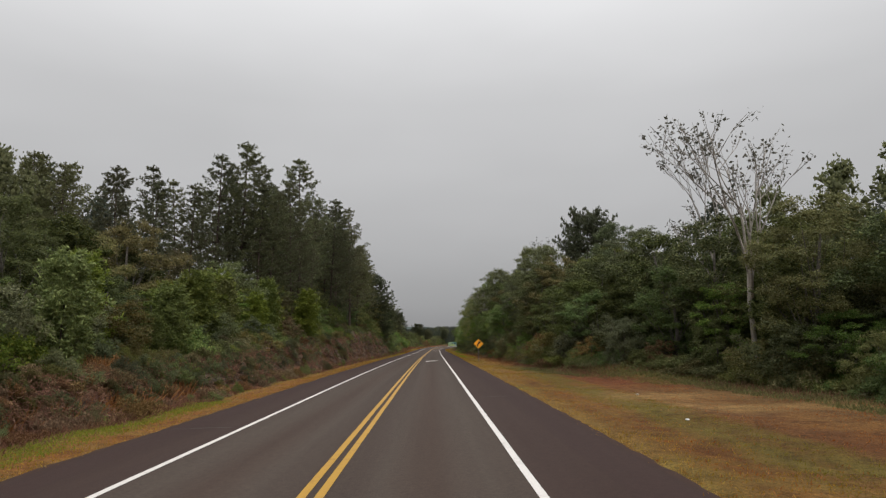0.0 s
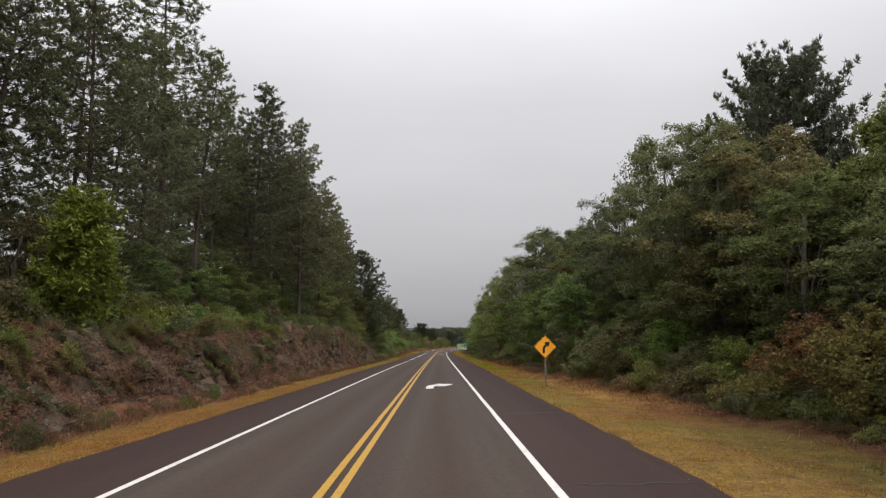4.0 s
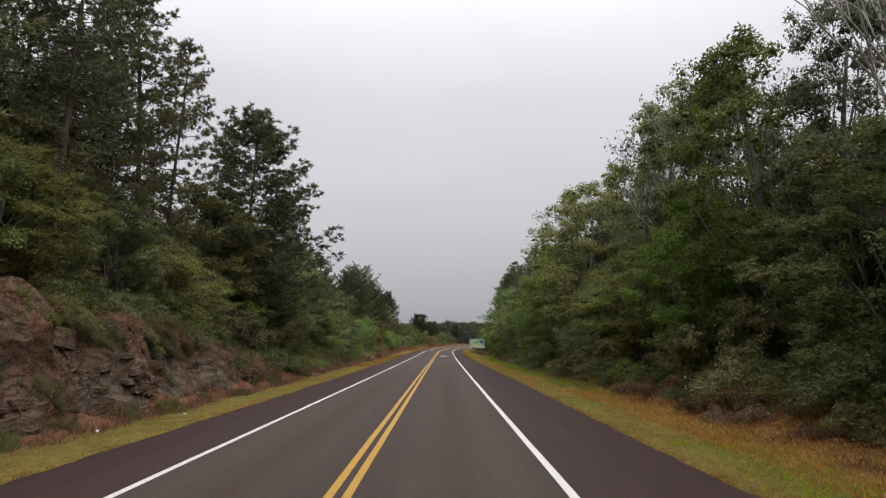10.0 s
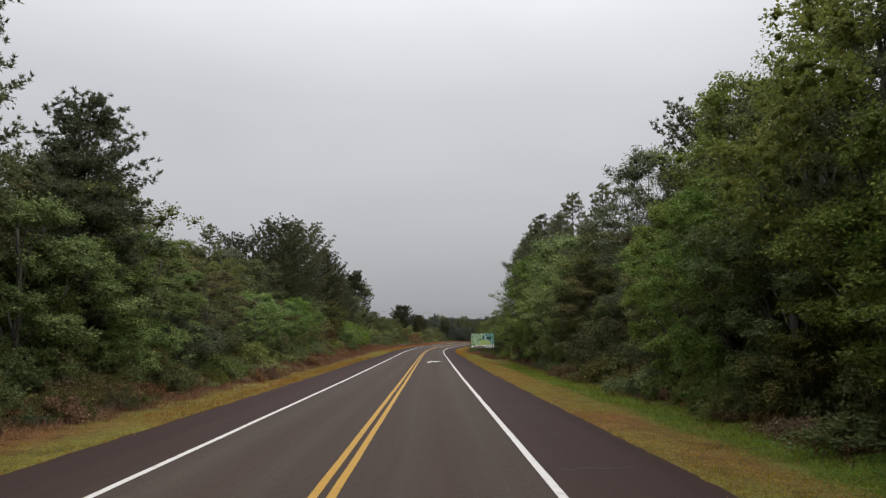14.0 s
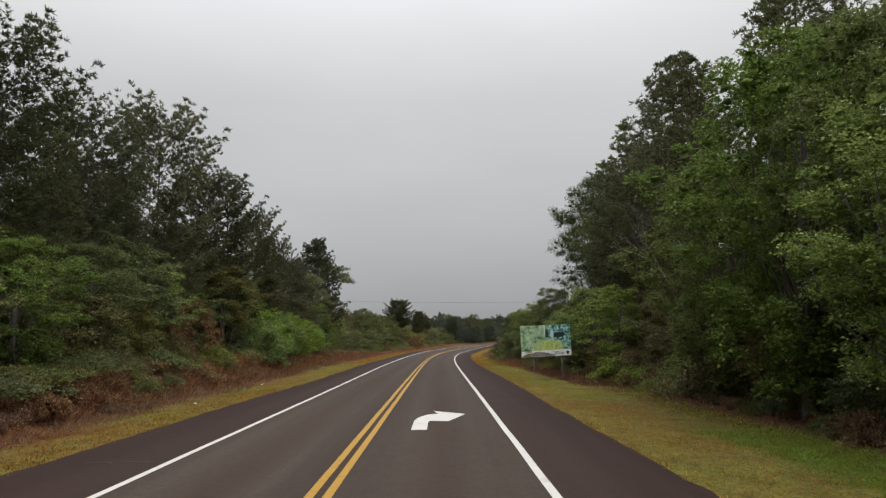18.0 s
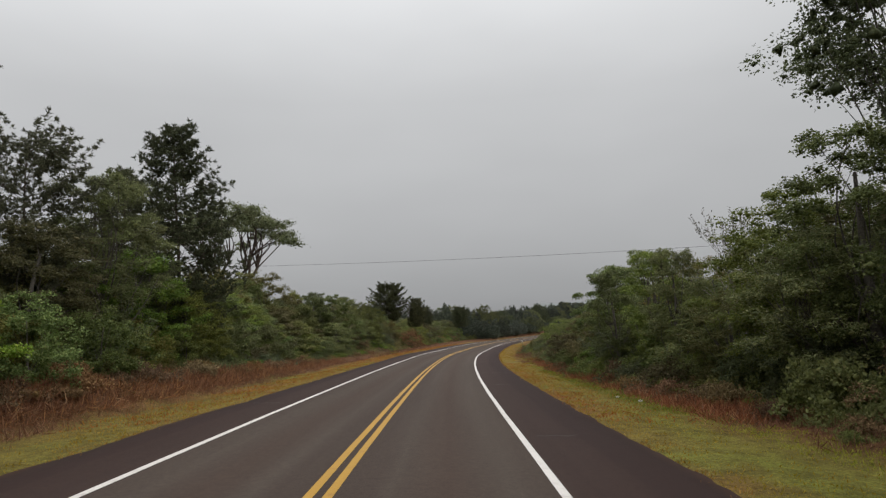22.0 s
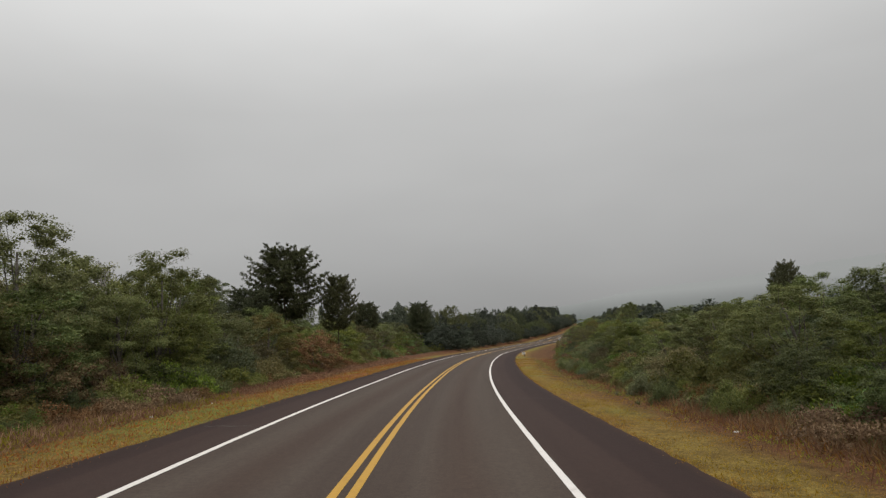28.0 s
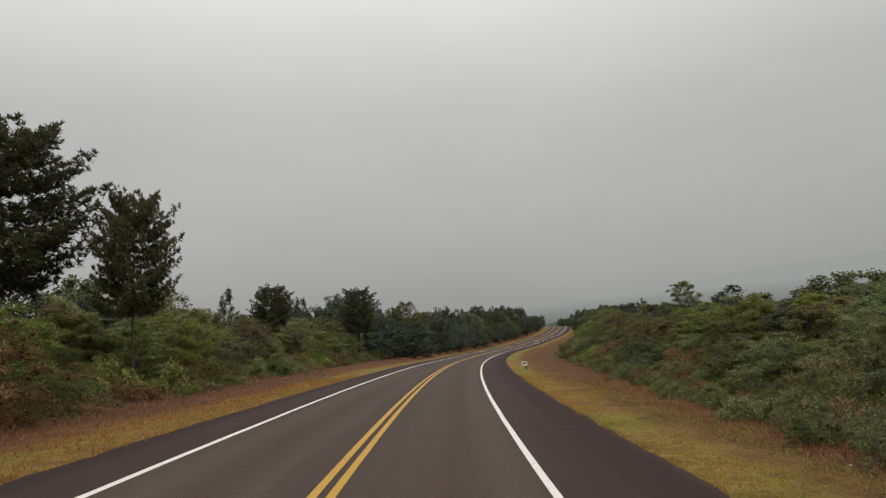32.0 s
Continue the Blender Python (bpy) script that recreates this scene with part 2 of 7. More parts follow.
def rock_mat(name, scale, bump_d):
    """Weathered basalt: red-brown, grey-olive and pale lichen tones, dark in its clefts."""
    m, n, l, b = nodes_of(name, 0.92, 0.12)
    big, mid, fine = noise_node(n, l, 0.45 * scale, 4.0, 0.6), noise_node(n, l, 1.7 * scale, 5.0, 0.7), noise_node(n, l, 9.0, 6.0, 0.7)
    tone = ramp_node(n, [(0.34, (0.118, 0.062, 0.036)), (0.5, (0.102, 0.068, 0.044)), (0.66, (0.094, 0.077, 0.056))])
    l.new(big.outputs["Fac"], tone.inputs[0])
    pale = ramp_node(n, [(0.58, (0, 0, 0)), (0.70, (0.7, 0.7, 0.7))])
    l.new(mid.outputs["Fac"], pale.inputs[0])
    c = mix_node(n, l, pale.outputs[0], tone.outputs[0], (0.185, 0.162, 0.125))
    vor = n.new("ShaderNodeTexVoronoi")
    vor.feature = "DISTANCE_TO_EDGE"
    vor.inputs["Scale"].default_value = 1.5
    co, mp = n.new("ShaderNodeTexCoord"), n.new("ShaderNodeMapping")
    mp.inputs["Scale"].default_value = (0.9, 0.55, 1.9)
    wob = n.new("ShaderNodeMix")
    wob.data_type, wob.blend_type = "RGBA", "ADD"
    wob.inputs[0].default_value = 0.9
    l.new(co.outputs["Object"], wob.inputs[6])
    l.new(mid.outputs["Color"], wob.inputs[7])
    l.new(wob.outputs[2], mp.inputs[0])
    l.new(mp.outputs[0], vor.inputs["Vector"])
    cleft = ramp_node(n, [(0.0, (0.55, 0.52, 0.50)), (0.07, (0.9, 0.9, 0.9)), (0.16, (1, 1, 1))])
    l.new(vor.outputs["Distance"], cleft.inputs[0])
    g = ramp_node(n, [(0.3, (0.5, 0.5, 0.5)), (0.7, (1.25, 1.25, 1.25))])
    l.new(fine.outputs["Fac"], g.inputs[0])
    c = mix_node(n, l, 1.0, mix_node(n, l, 1.0, c, g.outputs[0], "MULTIPLY"), cleft.outputs[0], "MULTIPLY")
    l.new(c, b.inputs["Base Color"])
    h = mix_node(n, l, 0.6, fine.outputs["Fac"], cleft.outputs[0])
    bump(n, l, b, h, 1.0, bump_d)
    return m


M_ROCK = rock_mat("basalt_rock", 1.0, 0.12)
M_BLOCK = rock_mat("basalt_block", 1.6, 0.06)
M_DRY = leaf_mat("dry_grass", k_blue=0.9, stops=[(0.0, (0.0965, 0.0558, 0.0267)), (0.5, (0.1856, 0.1114, 0.0520)), (1.0, (0.3119, 0.2153, 0.1114))], rough=0.85, gloss=0.1)
M_STRAW = leaf_mat("orange_straw", k_blue=0.9, stops=[(0.0, (0.190, 0.088, 0.026)), (0.5, (0.245, 0.120, 0.034)), (0.85, (0.310, 0.170, 0.054)), (1.0, (0.42, 0.29, 0.125))], rough=0.85, gloss=0.1, patches=((0.16, 0.54, 0.66, (0.085, 0.080, 0.016)), (0.55, 0.50, 0.60, (0.085, 0.030, 0.009)), (1.1, 0.52, 0.60, (0.26, 0.135, 0.035))))
M_FERN = leaf_mat("dead_fern", k_blue=1.0, stops=[(0.0, (0.098, 0.050, 0.026)), (0.5, (0.175, 0.092, 0.046)), (0.85, (0.235, 0.140, 0.070)), (1.0, (0.30, 0.205, 0.11))], rough=0.85, gloss=0.1)
M_TWIG = leaf_mat("dry_twigs", k_blue=0.9, stops=[(0.0, (0.082, 0.056, 0.032)), (0.6, (0.155, 0.108, 0.060)), (1.0, (0.24, 0.18, 0.105))], rough=0.85, gloss=0.1)
M_TALUS = two_tone("red_earth", (0.095, 0.042, 0.024), (0.175, 0.084, 0.042), 0.9, 7.0, 0.95, 0.1, 1.0, 0.08, 0.5)
M_GRASS = leaf_mat("verge_grass", k_blue=0.9, stops=[(0.0, (0.165, 0.098, 0.034)), (0.5, (0.215, 0.134, 0.045)), (0.8, (0.265, 0.172, 0.062)), (1.0, (0.36, 0.25, 0.105))], rough=0.8, gloss=0.1, turf=True, patches=((0.21, 0.5, 0.62, (0.245, 0.100, 0.034)), (0.9, 0.5, 0.62, (0.160, 0.115, 0.034)), (1.7, 0.52, 0.62, (0.36, 0.20, 0.075))))
M_LUSH = leaf_mat("lush_grass", k_blue=0.9, stops=[(0.0, (0.125, 0.165, 0.024)), (0.6, (0.165, 0.215, 0.032)), (1.0, (0.215, 0.255, 0.048))], rough=0.7, gloss=0.15)
M_MEADOW = leaf_mat("meadow_grass", k_blue=0.9, stops=[(0.0, (0.110, 0.105, 0.022)), (0.6, (0.155, 0.145, 0.030)), (1.0, (0.215, 0.185, 0.048))], rough=0.75, gloss=0.12)
M_HAY = leaf_mat("pale_straw", k_blue=0.9, stops=[(0.0, (0.225, 0.120, 0.036)), (0.5, (0.310, 0.180, 0.056)), (0.85, (0.380, 0.240, 0.085)), (1.0, (0.48, 0.35, 0.16))], rough=0.85, gloss=0.1)
M_RUST = leaf_mat("rust_straw", k_blue=0.9, stops=[(0.0, (0.150, 0.055, 0.018)), (0.6, (0.205, 0.085, 0.026)), (1.0, (0.290, 0.150, 0.050))], rough=0.85, gloss=0.1)
M_POST = two_tone("weathered_post", (0.12, 0.10, 0.085), (0.22, 0.19, 0.16), 3.0, 40.0, 0.85, 0.2, 0.4, 0.005)
M_STEEL = two_tone("galvanised_steel", (0.25, 0.25, 0.25), (0.36, 0.36, 0.35), 4.0, 60.0, 0.5, 0.5, 0.1, 0.002)
M_SIGNY = two_tone("sign_yellow", (0.86, 0.345, 0.012), (0.92, 0.390, 0.018), 2.0, 40.0, 0.42, 0.4, 0.05, 0.002, 0.9)
M_BLACK = two_tone("sign_black", (0.012, 0.011, 0.010), (0.02, 0.018, 0.016), 3.0, 30.0, 0.5, 0.3, 0.05, 0.002)
M_LITTER = two_tone("litter_white", (0.4960, 0.4960, 0.4800), (0.6400, 0.6400, 0.6240), 6.0, 50.0, 0.6, 0.3, 0.2, 0.004)


def road_mat():
    m, n, l, b = nodes_of("asphalt", 0.85, 0.12)
    sep = n.new("ShaderNodeUVMap")
    sep.uv_map = "road"
    xy = n.new("ShaderNodeSeparateXYZ")
    l.new(sep.outputs[0], xy.inputs[0])
    ab = n.new("ShaderNodeMath")
    ab.operation = "ABSOLUTE"
    l.new(xy.outputs[0], ab.inputs[0])
    wob = noise_node(n, l, 0.8, 4.0)
    add = n.new("ShaderNodeMath")
    add.operation = "MULTIPLY_ADD"
    add.inputs[1].default_value, add.inputs[2].default_value = 0.22, -0.11
    l.new(wob.outputs["Fac"], add.inputs[0])
    dist = n.new("ShaderNodeMath")
    l.new(ab.outputs[0], dist.inputs[0])
    l.new(add.outputs[0], dist.inputs[1])
    # centre seam, wheel tracks, reddish oil strip, outer shoulder
    prof = ramp_node(n, [(0.0, (0.0593, 0.0435, 0.0352)), (0.12, (0.0645, 0.0480, 0.0390)), (0.16, (0.0733, 0.0570, 0.0465)), (0.24, (0.0666, 0.0475, 0.0374)),
                         (0.30, (0.0624, 0.0425, 0.0329)), (0.37, (0.0686, 0.0510, 0.0409)), (0.44, (0.0749, 0.0585, 0.0475)), (0.555, (0.0645, 0.0480, 0.0385)), (0.58, (0.0425, 0.0255, 0.0210)), (0.76, (0.0390, 0.0222, 0.0182)), (0.79, (0.0300, 0.0160, 0.0135)), (0.95, (0.0285, 0.0150, 0.0125)), (1.0, (0.0560, 0.0285, 0.0190))])
    sc = n.new("ShaderNodeMath")
    sc.operation = "DIVIDE"
    sc.inputs[1].default_value = 6.1
    l.new(dist.outputs[0], sc.inputs[0])
    l.new(sc.outputs[0], prof.inputs[0])
    grain, patch = noise_node(n, l, 38.0, 4.0, 0.75), noise_node(n, l, 1.0, 6.0, 0.65)
    mp = n.new("ShaderNodeMapping")
    mp.inputs["Scale"].default_value = (1.5, 0.035, 1.0)
    l.new(sep.outputs[0], mp.inputs[0])
    l.new(mp.outputs[0], patch.inputs["Vector"])
    g1 = ramp_node(n, [(0.30, (0.34, 0.332, 0.32)), (0.70, (0.985, 0.957, 0.92))])
    g2 = ramp_node(n, [(0.3, (0.87, 0.83, 0.82)), (0.5, (1.0, 0.99, 0.99)), (0.7, (1.10, 1.11, 1.11))])
    coarse = noise_node(n, l, 9.0, 5.0, 0.8)
    both = n.new("ShaderNodeMix")
    both.inputs[0].default_value = 0.45
    l.new(grain.outputs["Fac"], both.inputs[2])
    l.new(coarse.outputs["Fac"], both.inputs[3])
    l.new(both.outputs[0], g1.inputs[0])
    l.new(patch.outputs["Fac"], g2.inputs[0])
    # the shoulders are older and paler before the bend, freshly sealed in it
    older = ramp_node(n, [(0.566, (1, 1, 1)), (0.58, (1.16, 1.20, 1.20)), (0.77, (1.18, 1.24, 1.24)), (0.80, (1.46, 1.58, 1.62)), (0.94, (1.5, 1.62, 1.66)), (1.0, (1, 1, 1))])
    l.new(sc.outputs[0], older.inputs[0])
    sealed = n.new("ShaderNodeMapRange")
    sealed.inputs["From Min"].default_value, sealed.inputs["From Max"].default_value = 205.0, 300.0
    l.new(xy.outputs[1], sealed.inputs[0])
    shade = mix_node(n, l, sealed.outputs[0], mix_node(n, l, 1.0, prof.outputs[0], older.outputs[0], "MULTIPLY"), prof.outputs[0])
    c = mix_node(n, l, 1.0, mix_node(n, l, 1.0, shade, g1.outputs[0], "MULTIPLY"), g2.outputs[0], "MULTIPLY")
    l.new(c, b.inputs["Base Color"])
    bump(n, l, b, grain.outputs["Fac"], 0.35, 0.006)
    return m


M_ROAD = road_mat()


def paint_mat(name, col, worn):
    m, n, l, b = nodes_of(name, 0.6, 0.3)
    a, c = noise_node(n, l, 3.0, 6.0, 0.7), noise_node(n, l, 55.0, 3.0, 0.7)
    r = ramp_node(n, [(0.30, worn), (0.46, col)])
    l.new(a.outputs["Fac"], r.inputs[0])
    g = ramp_node(n, [(0.3, (0.8, 0.8, 0.8)), (0.65, (1.05, 1.05, 1.05))])
    l.new(c.outputs["Fac"], g.inputs[0])
    l.new(mix_node(n, l, 1.0, r.outputs[0], g.outputs[0], "MULTIPLY"), b.inputs["Base Color"])
    bump(n, l, b, c.outputs["Fac"], 0.3, 0.004)
    return m


M_WHITE = paint_mat("road_white", (0.52, 0.492, 0.46), (0.38, 0.352, 0.325))
M_YELLOW = paint_mat("road_yellow", (0.335, 0.182, 0.011), (0.235, 0.124, 0.013))
M_TAR = two_tone("tar_joint", (0.010, 0.009, 0.009), (0.022, 0.018, 0.017), 3.0, 40.0, 0.7, 0.3)


def ground_mat():
    """Soil and turf by the distance from the road, with patches of green, straw and red earth."""
    m, n, l, b = nodes_of("verge_ground", 0.95, 0.1)
    uv = n.new("ShaderNodeUVMap")
    uv.uv_map = "road"
    xy = n.new("ShaderNodeSeparateXYZ")
    l.new(uv.outputs[0], xy.inputs[0])
    ab = n.new("ShaderNodeMath")
    ab.operation = "ABSOLUTE"
    l.new(xy.outputs[0], ab.inputs[0])
    wob = noise_node(n, l, 0.5, 5.0, 0.6)
    ma = n.new("ShaderNodeMath")
    ma.operation = "MULTIPLY_ADD"
    ma.inputs[1].default_value, ma.inputs[2].default_value = 3.2, -1.6
    l.new(wob.outputs["Fac"], ma.inputs[0])
    ad = n.new("ShaderNodeMath")
    l.new(ab.outputs[0], ad.inputs[0])
    l.new(ma.outputs[0], ad.inputs[1])
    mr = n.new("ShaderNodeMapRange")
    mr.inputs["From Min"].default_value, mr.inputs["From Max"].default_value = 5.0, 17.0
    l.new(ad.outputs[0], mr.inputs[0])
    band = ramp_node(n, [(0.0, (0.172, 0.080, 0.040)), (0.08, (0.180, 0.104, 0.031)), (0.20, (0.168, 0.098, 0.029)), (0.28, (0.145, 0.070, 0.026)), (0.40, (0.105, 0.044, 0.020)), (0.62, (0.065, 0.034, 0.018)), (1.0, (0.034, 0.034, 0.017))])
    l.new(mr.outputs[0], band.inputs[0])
    green, earth, fine = noise_node(n, l, 0.085, 4.0, 0.6), noise_node(n, l, 0.16, 5.0, 0.65, stretch=(1.0, 0.5, 1.0)), noise_node(n, l, 4.5, 7.0, 0.78)
    gm = ramp_node(n, [(0.50, (0, 0, 0)), (0.66, (0.75, 0.75, 0.75))])
    l.new(green.outputs["Fac"], gm.inputs[0])
    em = ramp_node(n, [(0.52, (0, 0, 0)), (0.68, (0.8, 0.8, 0.8))])
    l.new(earth.outputs["Fac"], em.inputs[0])
    along = n.new("ShaderNodeMapRange")
    along.inputs["From Min"].default_value, along.inputs["From Max"].default_value = 0.0, 432.0
    l.new(xy.outputs[1], along.inputs[0])
    lush = ramp_node(n, LUSH)
    l.new(along.outputs[0], lush.inputs[0])
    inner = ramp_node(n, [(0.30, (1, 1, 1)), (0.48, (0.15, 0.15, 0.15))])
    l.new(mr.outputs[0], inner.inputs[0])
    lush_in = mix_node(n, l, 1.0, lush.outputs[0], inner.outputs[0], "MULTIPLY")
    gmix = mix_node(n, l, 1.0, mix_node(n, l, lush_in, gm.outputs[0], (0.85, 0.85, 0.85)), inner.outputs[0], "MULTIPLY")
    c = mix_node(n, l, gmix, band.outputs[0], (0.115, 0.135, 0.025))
    edge_in = ramp_node(n, [(0.45, (1, 1, 1)), (0.75, (0.12, 0.12, 0.12))])
    l.new(mr.outputs[0], edge_in.inputs[0])
    c = mix_node(n, l, mix_node(n, l, 1.0, em.outputs[0], edge_in.outputs[0], "MULTIPLY"), c, (0.165, 0.066, 0.027))
    start = n.new("ShaderNodeMapRange")
    start.inputs["From Min"].default_value, start.inputs["From Max"].default_value = 60.0, 36.0
    l.new(xy.outputs[1], start.inputs[0])
    side = n.new("ShaderNodeMapRange")
    side.inputs["From Min"].default_value, side.inputs["From Max"].default_value = 5.6, 7.2
    l.new(xy.outputs[0], side.inputs[0])
    reach = n.new("ShaderNodeMapRange")
    reach.inputs["From Min"].default_value, reach.inputs["From Max"].default_value = 32.0, 20.0
    l.new(xy.outputs[0], reach.inputs[0])
    worn = ramp_node(n, [(0.36, (0.35, 0.35, 0.35)), (0.58, (0.9, 0.9, 0.9))])
    l.new(wob.outputs["Fac"], worn.inputs[0])
    yard = mix_node(n, l, 1.0, mix_node(n, l, 1.0, start.outputs[0], side.outputs[0], "MULTIPLY"), worn.outputs[0], "MULTIPLY")
    yard_tone = ramp_node(n, [(0.34, (0.068, 0.026, 0.009)), (0.5, (0.112, 0.044, 0.012)), (0.66, (0.160, 0.073, 0.019))])
    l.new(earth.outputs["Fac"], yard_tone.inputs[0])
    c = mix_node(n, l, mix_node(n, l, 1.0, yard, reach.outputs[0], "MULTIPLY"), c, yard_tone.outputs[0])
    late = n.new("ShaderNodeMapRange")
    late.inputs["From Min"].default_value, late.inputs["From Max"].default_value = 325.0, 350.0
    l.new(xy.outputs[1], late.inputs[0])
    foot = n.new("ShaderNodeMapRange")
    foot.inputs["From Min"].default_value, foot.inputs["From Max"].default_value = 7.2, 8.2
    l.new(xy.outputs[0], foot.inputs[0])
    dry_foot = mix_node(n, l, 1.0, mix_node(n, l, 1.0, late.outputs[0], foot.outputs[0], "MULTIPLY"), reach.outputs[0], "MULTIPLY")
    c = mix_node(n, l, mix_node(n, l, 1.0, dry_foot, worn.outputs[0], "MULTIPLY"), c, (0.085, 0.042, 0.017))
    trk = n.new("ShaderNodeMapRange")
    trk.inputs["From Min"].default_value, trk.inputs["From Max"].default_value = 15.0, 40.0
    l.new(xy.outputs[1], trk.inputs[0])
    wide = ramp_node(n, [(0.0, (0, 0, 0)), (0.30, (0.2, 0.2, 0.2)), (0.40, (0.85, 0.85, 0.85)), (0.50, (0.3, 0.3, 0.3)), (0.62, (0.8, 0.8, 0.8)), (0.72, (0.25, 0.25, 0.25)), (1.0, (0, 0, 0))])
    l.new(trk.outputs[0], wide.inputs[0])
    out_r = n.new("ShaderNodeMapRange")
    out_r.inputs["From Min"].default_value, out_r.inputs["From Max"].default_value = 7.0, 10.0
    l.new(xy.outputs[0], out_r.inputs[0])
    patchy = ramp_node(n, [(0.38, (0.25, 0.25, 0.25)), (0.6, (1, 1, 1))])
    l.new(earth.outputs["Fac"], patchy.inputs[0])
    tm = mix_node(n, l, 1.0, mix_node(n, l, 1.0, wide.outputs[0], out_r.outputs[0], "MULTIPLY"), patchy.outputs[0], "MULTIPLY")
    tm = mix_node(n, l, 1.0, tm, reach.outputs[0], "MULTIPLY")
    c = mix_node(n, l, tm, c, (0.250, 0.165, 0.066))
    def zone(s0, s1, o0, o1, soft, strength, rag, col):
        """A patch of other ground cover between two chainages and two offsets, with a ragged outline."""
        nonlocal c
        mask = rag.outputs["Fac"]
        rr = ramp_node(n, [(0.38, (0.25, 0.25, 0.25)), (0.56, (1, 1, 1))])
        l.new(mask, rr.inputs[0])
        mask = mix_node(n, l, 1.0, rr.outputs[0], (strength, strength, strength), "MULTIPLY")
        for out, lo, hi, w in ((xy.outputs[1], s0, s1, 7.0), (xy.outputs[0], o0, o1, soft)):
            for e0, e1 in ((lo, lo + w), (hi, hi - w)):
                k = n.new("ShaderNodeMapRange")
                k.inputs["From Min"].default_value, k.inputs["From Max"].default_value = e0, e1
                l.new(out, k.inputs[0])
                mask = mix_node(n, l, 1.0, mask, k.outputs[0], "MULTIPLY")
        c = mix_node(n, l, mask, c, col)

    patch_a, patch_b = noise_node(n, l, 0.8, 5.0, 0.7), noise_node(n, l, 0.55, 4.0, 0.65, stretch=(1.0, 0.4, 1.0))
    zone(5, 72, 7.9, 11.2, 1.0, 0.8, patch_b, (0.100, 0.083, 0.018))
    zone(33, 58, 10.8, 16.5, 1.2, 0.95, patch_a, (0.125, 0.043, 0.018))
    zone(36, 70, 13.4, 19.0, 1.0, 0.9, patch_a, (0.090, 0.088, 0.022))
    zone(-5, 95, -7.9, -5.4, 0.7, 0.85, patch_a, (0.170, 0.066, 0.020))
    zone(-5, 60, -9.6, -7.3, 0.7, 0.8, patch_b, (0.125, 0.112, 0.024))
    zone(154, 250, 7.7, 11.6, 1.2, 1.0, patch_b, (0.085, 0.150, 0.020))
    zone(104, 146, 6.6, 8.8, 0.8, 0.7, patch_b, (0.110, 0.130, 0.024))
    zone(72, 166, 7.6, 12.0, 1.2, 1.0, patch_a, (0.290, 0.165, 0.050))
    zone(250, 345, 6.4, 10.0, 1.0, 0.6, patch_b, (0.130, 0.135, 0.024))
    zone(345, 376, 7.8, 12.6, 0.9, 0.9, patch_a, (0.120, 0.056, 0.022))
    fg = ramp_node(n, [(0.32, (0.30, 0.27, 0.24)), (0.5, (0.83, 0.81, 0.79)), (0.70, (1.32, 1.30, 1.23))])
    l.new(fine.outputs["Fac"], fg.inputs[0])
    mott, crumb = noise_node(n, l, 1.15, 5.0, 0.7), noise_node(n, l, 17.0, 4.0, 0.7)
    mg = ramp_node(n, [(0.34, (0.66, 0.60, 0.56)), (0.5, (1.0, 1.0, 1.0)), (0.66, (1.20, 1.22, 1.16))])
    l.new(mott.outputs["Fac"], mg.inputs[0])
    cg = ramp_node(n, [(0.36, (0.55, 0.52, 0.5)), (0.52, (1.0, 1.0, 1.0)), (0.68, (1.35, 1.33, 1.28))])
    l.new(crumb.outputs["Fac"], cg.inputs[0])
    c = mix_node(n, l, 1.0, mix_node(n, l, 1.0, c, mg.outputs[0], "MULTIPLY"), cg.outputs[0], "MULTIPLY")
    l.new(mix_node(n, l, 0.7, c, fg.outputs[0], "MULTIPLY"), b.inputs["Base Color"])
    bump(n, l, b, fine.outputs["Fac"], 0.9, 0.08)
    return m


M_GROUND = ground_mat()

# ---------------------------------------------------------------- the road's line
# chainage in metres: curvature (degrees per metre), height, crossfall (degrees, down to the right)
CURVE = ((-400, 0), (-1, 0), (0, 0.0027), (250.7, 0.0027), (285.3, 0.0097), (319.8, 0.0532), (354.4, 0.0853), (389.0, 0.071), (432.2, 0.0605), (484.1, 0.067), (600, 0.078), (632, 0.02), (695, -0.055), (865, -0.055), (3000, 0))
RISE = ((-3000, -1), (-100, -0.3), (0.0, 0.0), (51.9, 0.31), (103.7, 0.46), (159.9, 0.51), (216.1, 0.61), (250.7, 0.8), (289.6, 1.0), (312.1, 1.07), (340.6, 1.24), (363.1, 1.48), (388.1, 1.62), (423.6, 2.07), (458.2, 2.46), (501.4, 2.8), (553, 3.5), (605, 4.5), (690, 8.5), (780, 14), (950, 20), (3000, 60))
FALL = ((-3000, -1.0), (0.0, -1.01), (172.9, -1.01), (259.3, 0.27), (293.9, 2.5), (397.6, 4.23), (484.1, 2.65), (3000, 2))
S0, S1 = -400.0, 1500.0
ss = np.arange(S0, S1 + 0.5, 1.0)
hh = np.radians(-0.86 + np.concatenate([[0], np.cumsum(np.interp(ss, *zip(*CURVE)))[:-1]]))
xx, yy = np.cumsum(np.sin(hh)), np.cumsum(np.cos(hh))
i0 = int(-S0)
xx, yy = xx - xx[i0] - 1.75, yy - yy[i0]
kern = np.hanning(25)
kern /= kern.sum()
zz = np.convolve(np.pad(np.interp(ss, *zip(*RISE)), 12, mode="edge"), kern, "valid")
bb = np.convolve(np.pad(np.interp(ss, *zip(*FALL)), 12, mode="edge"), kern, "valid")


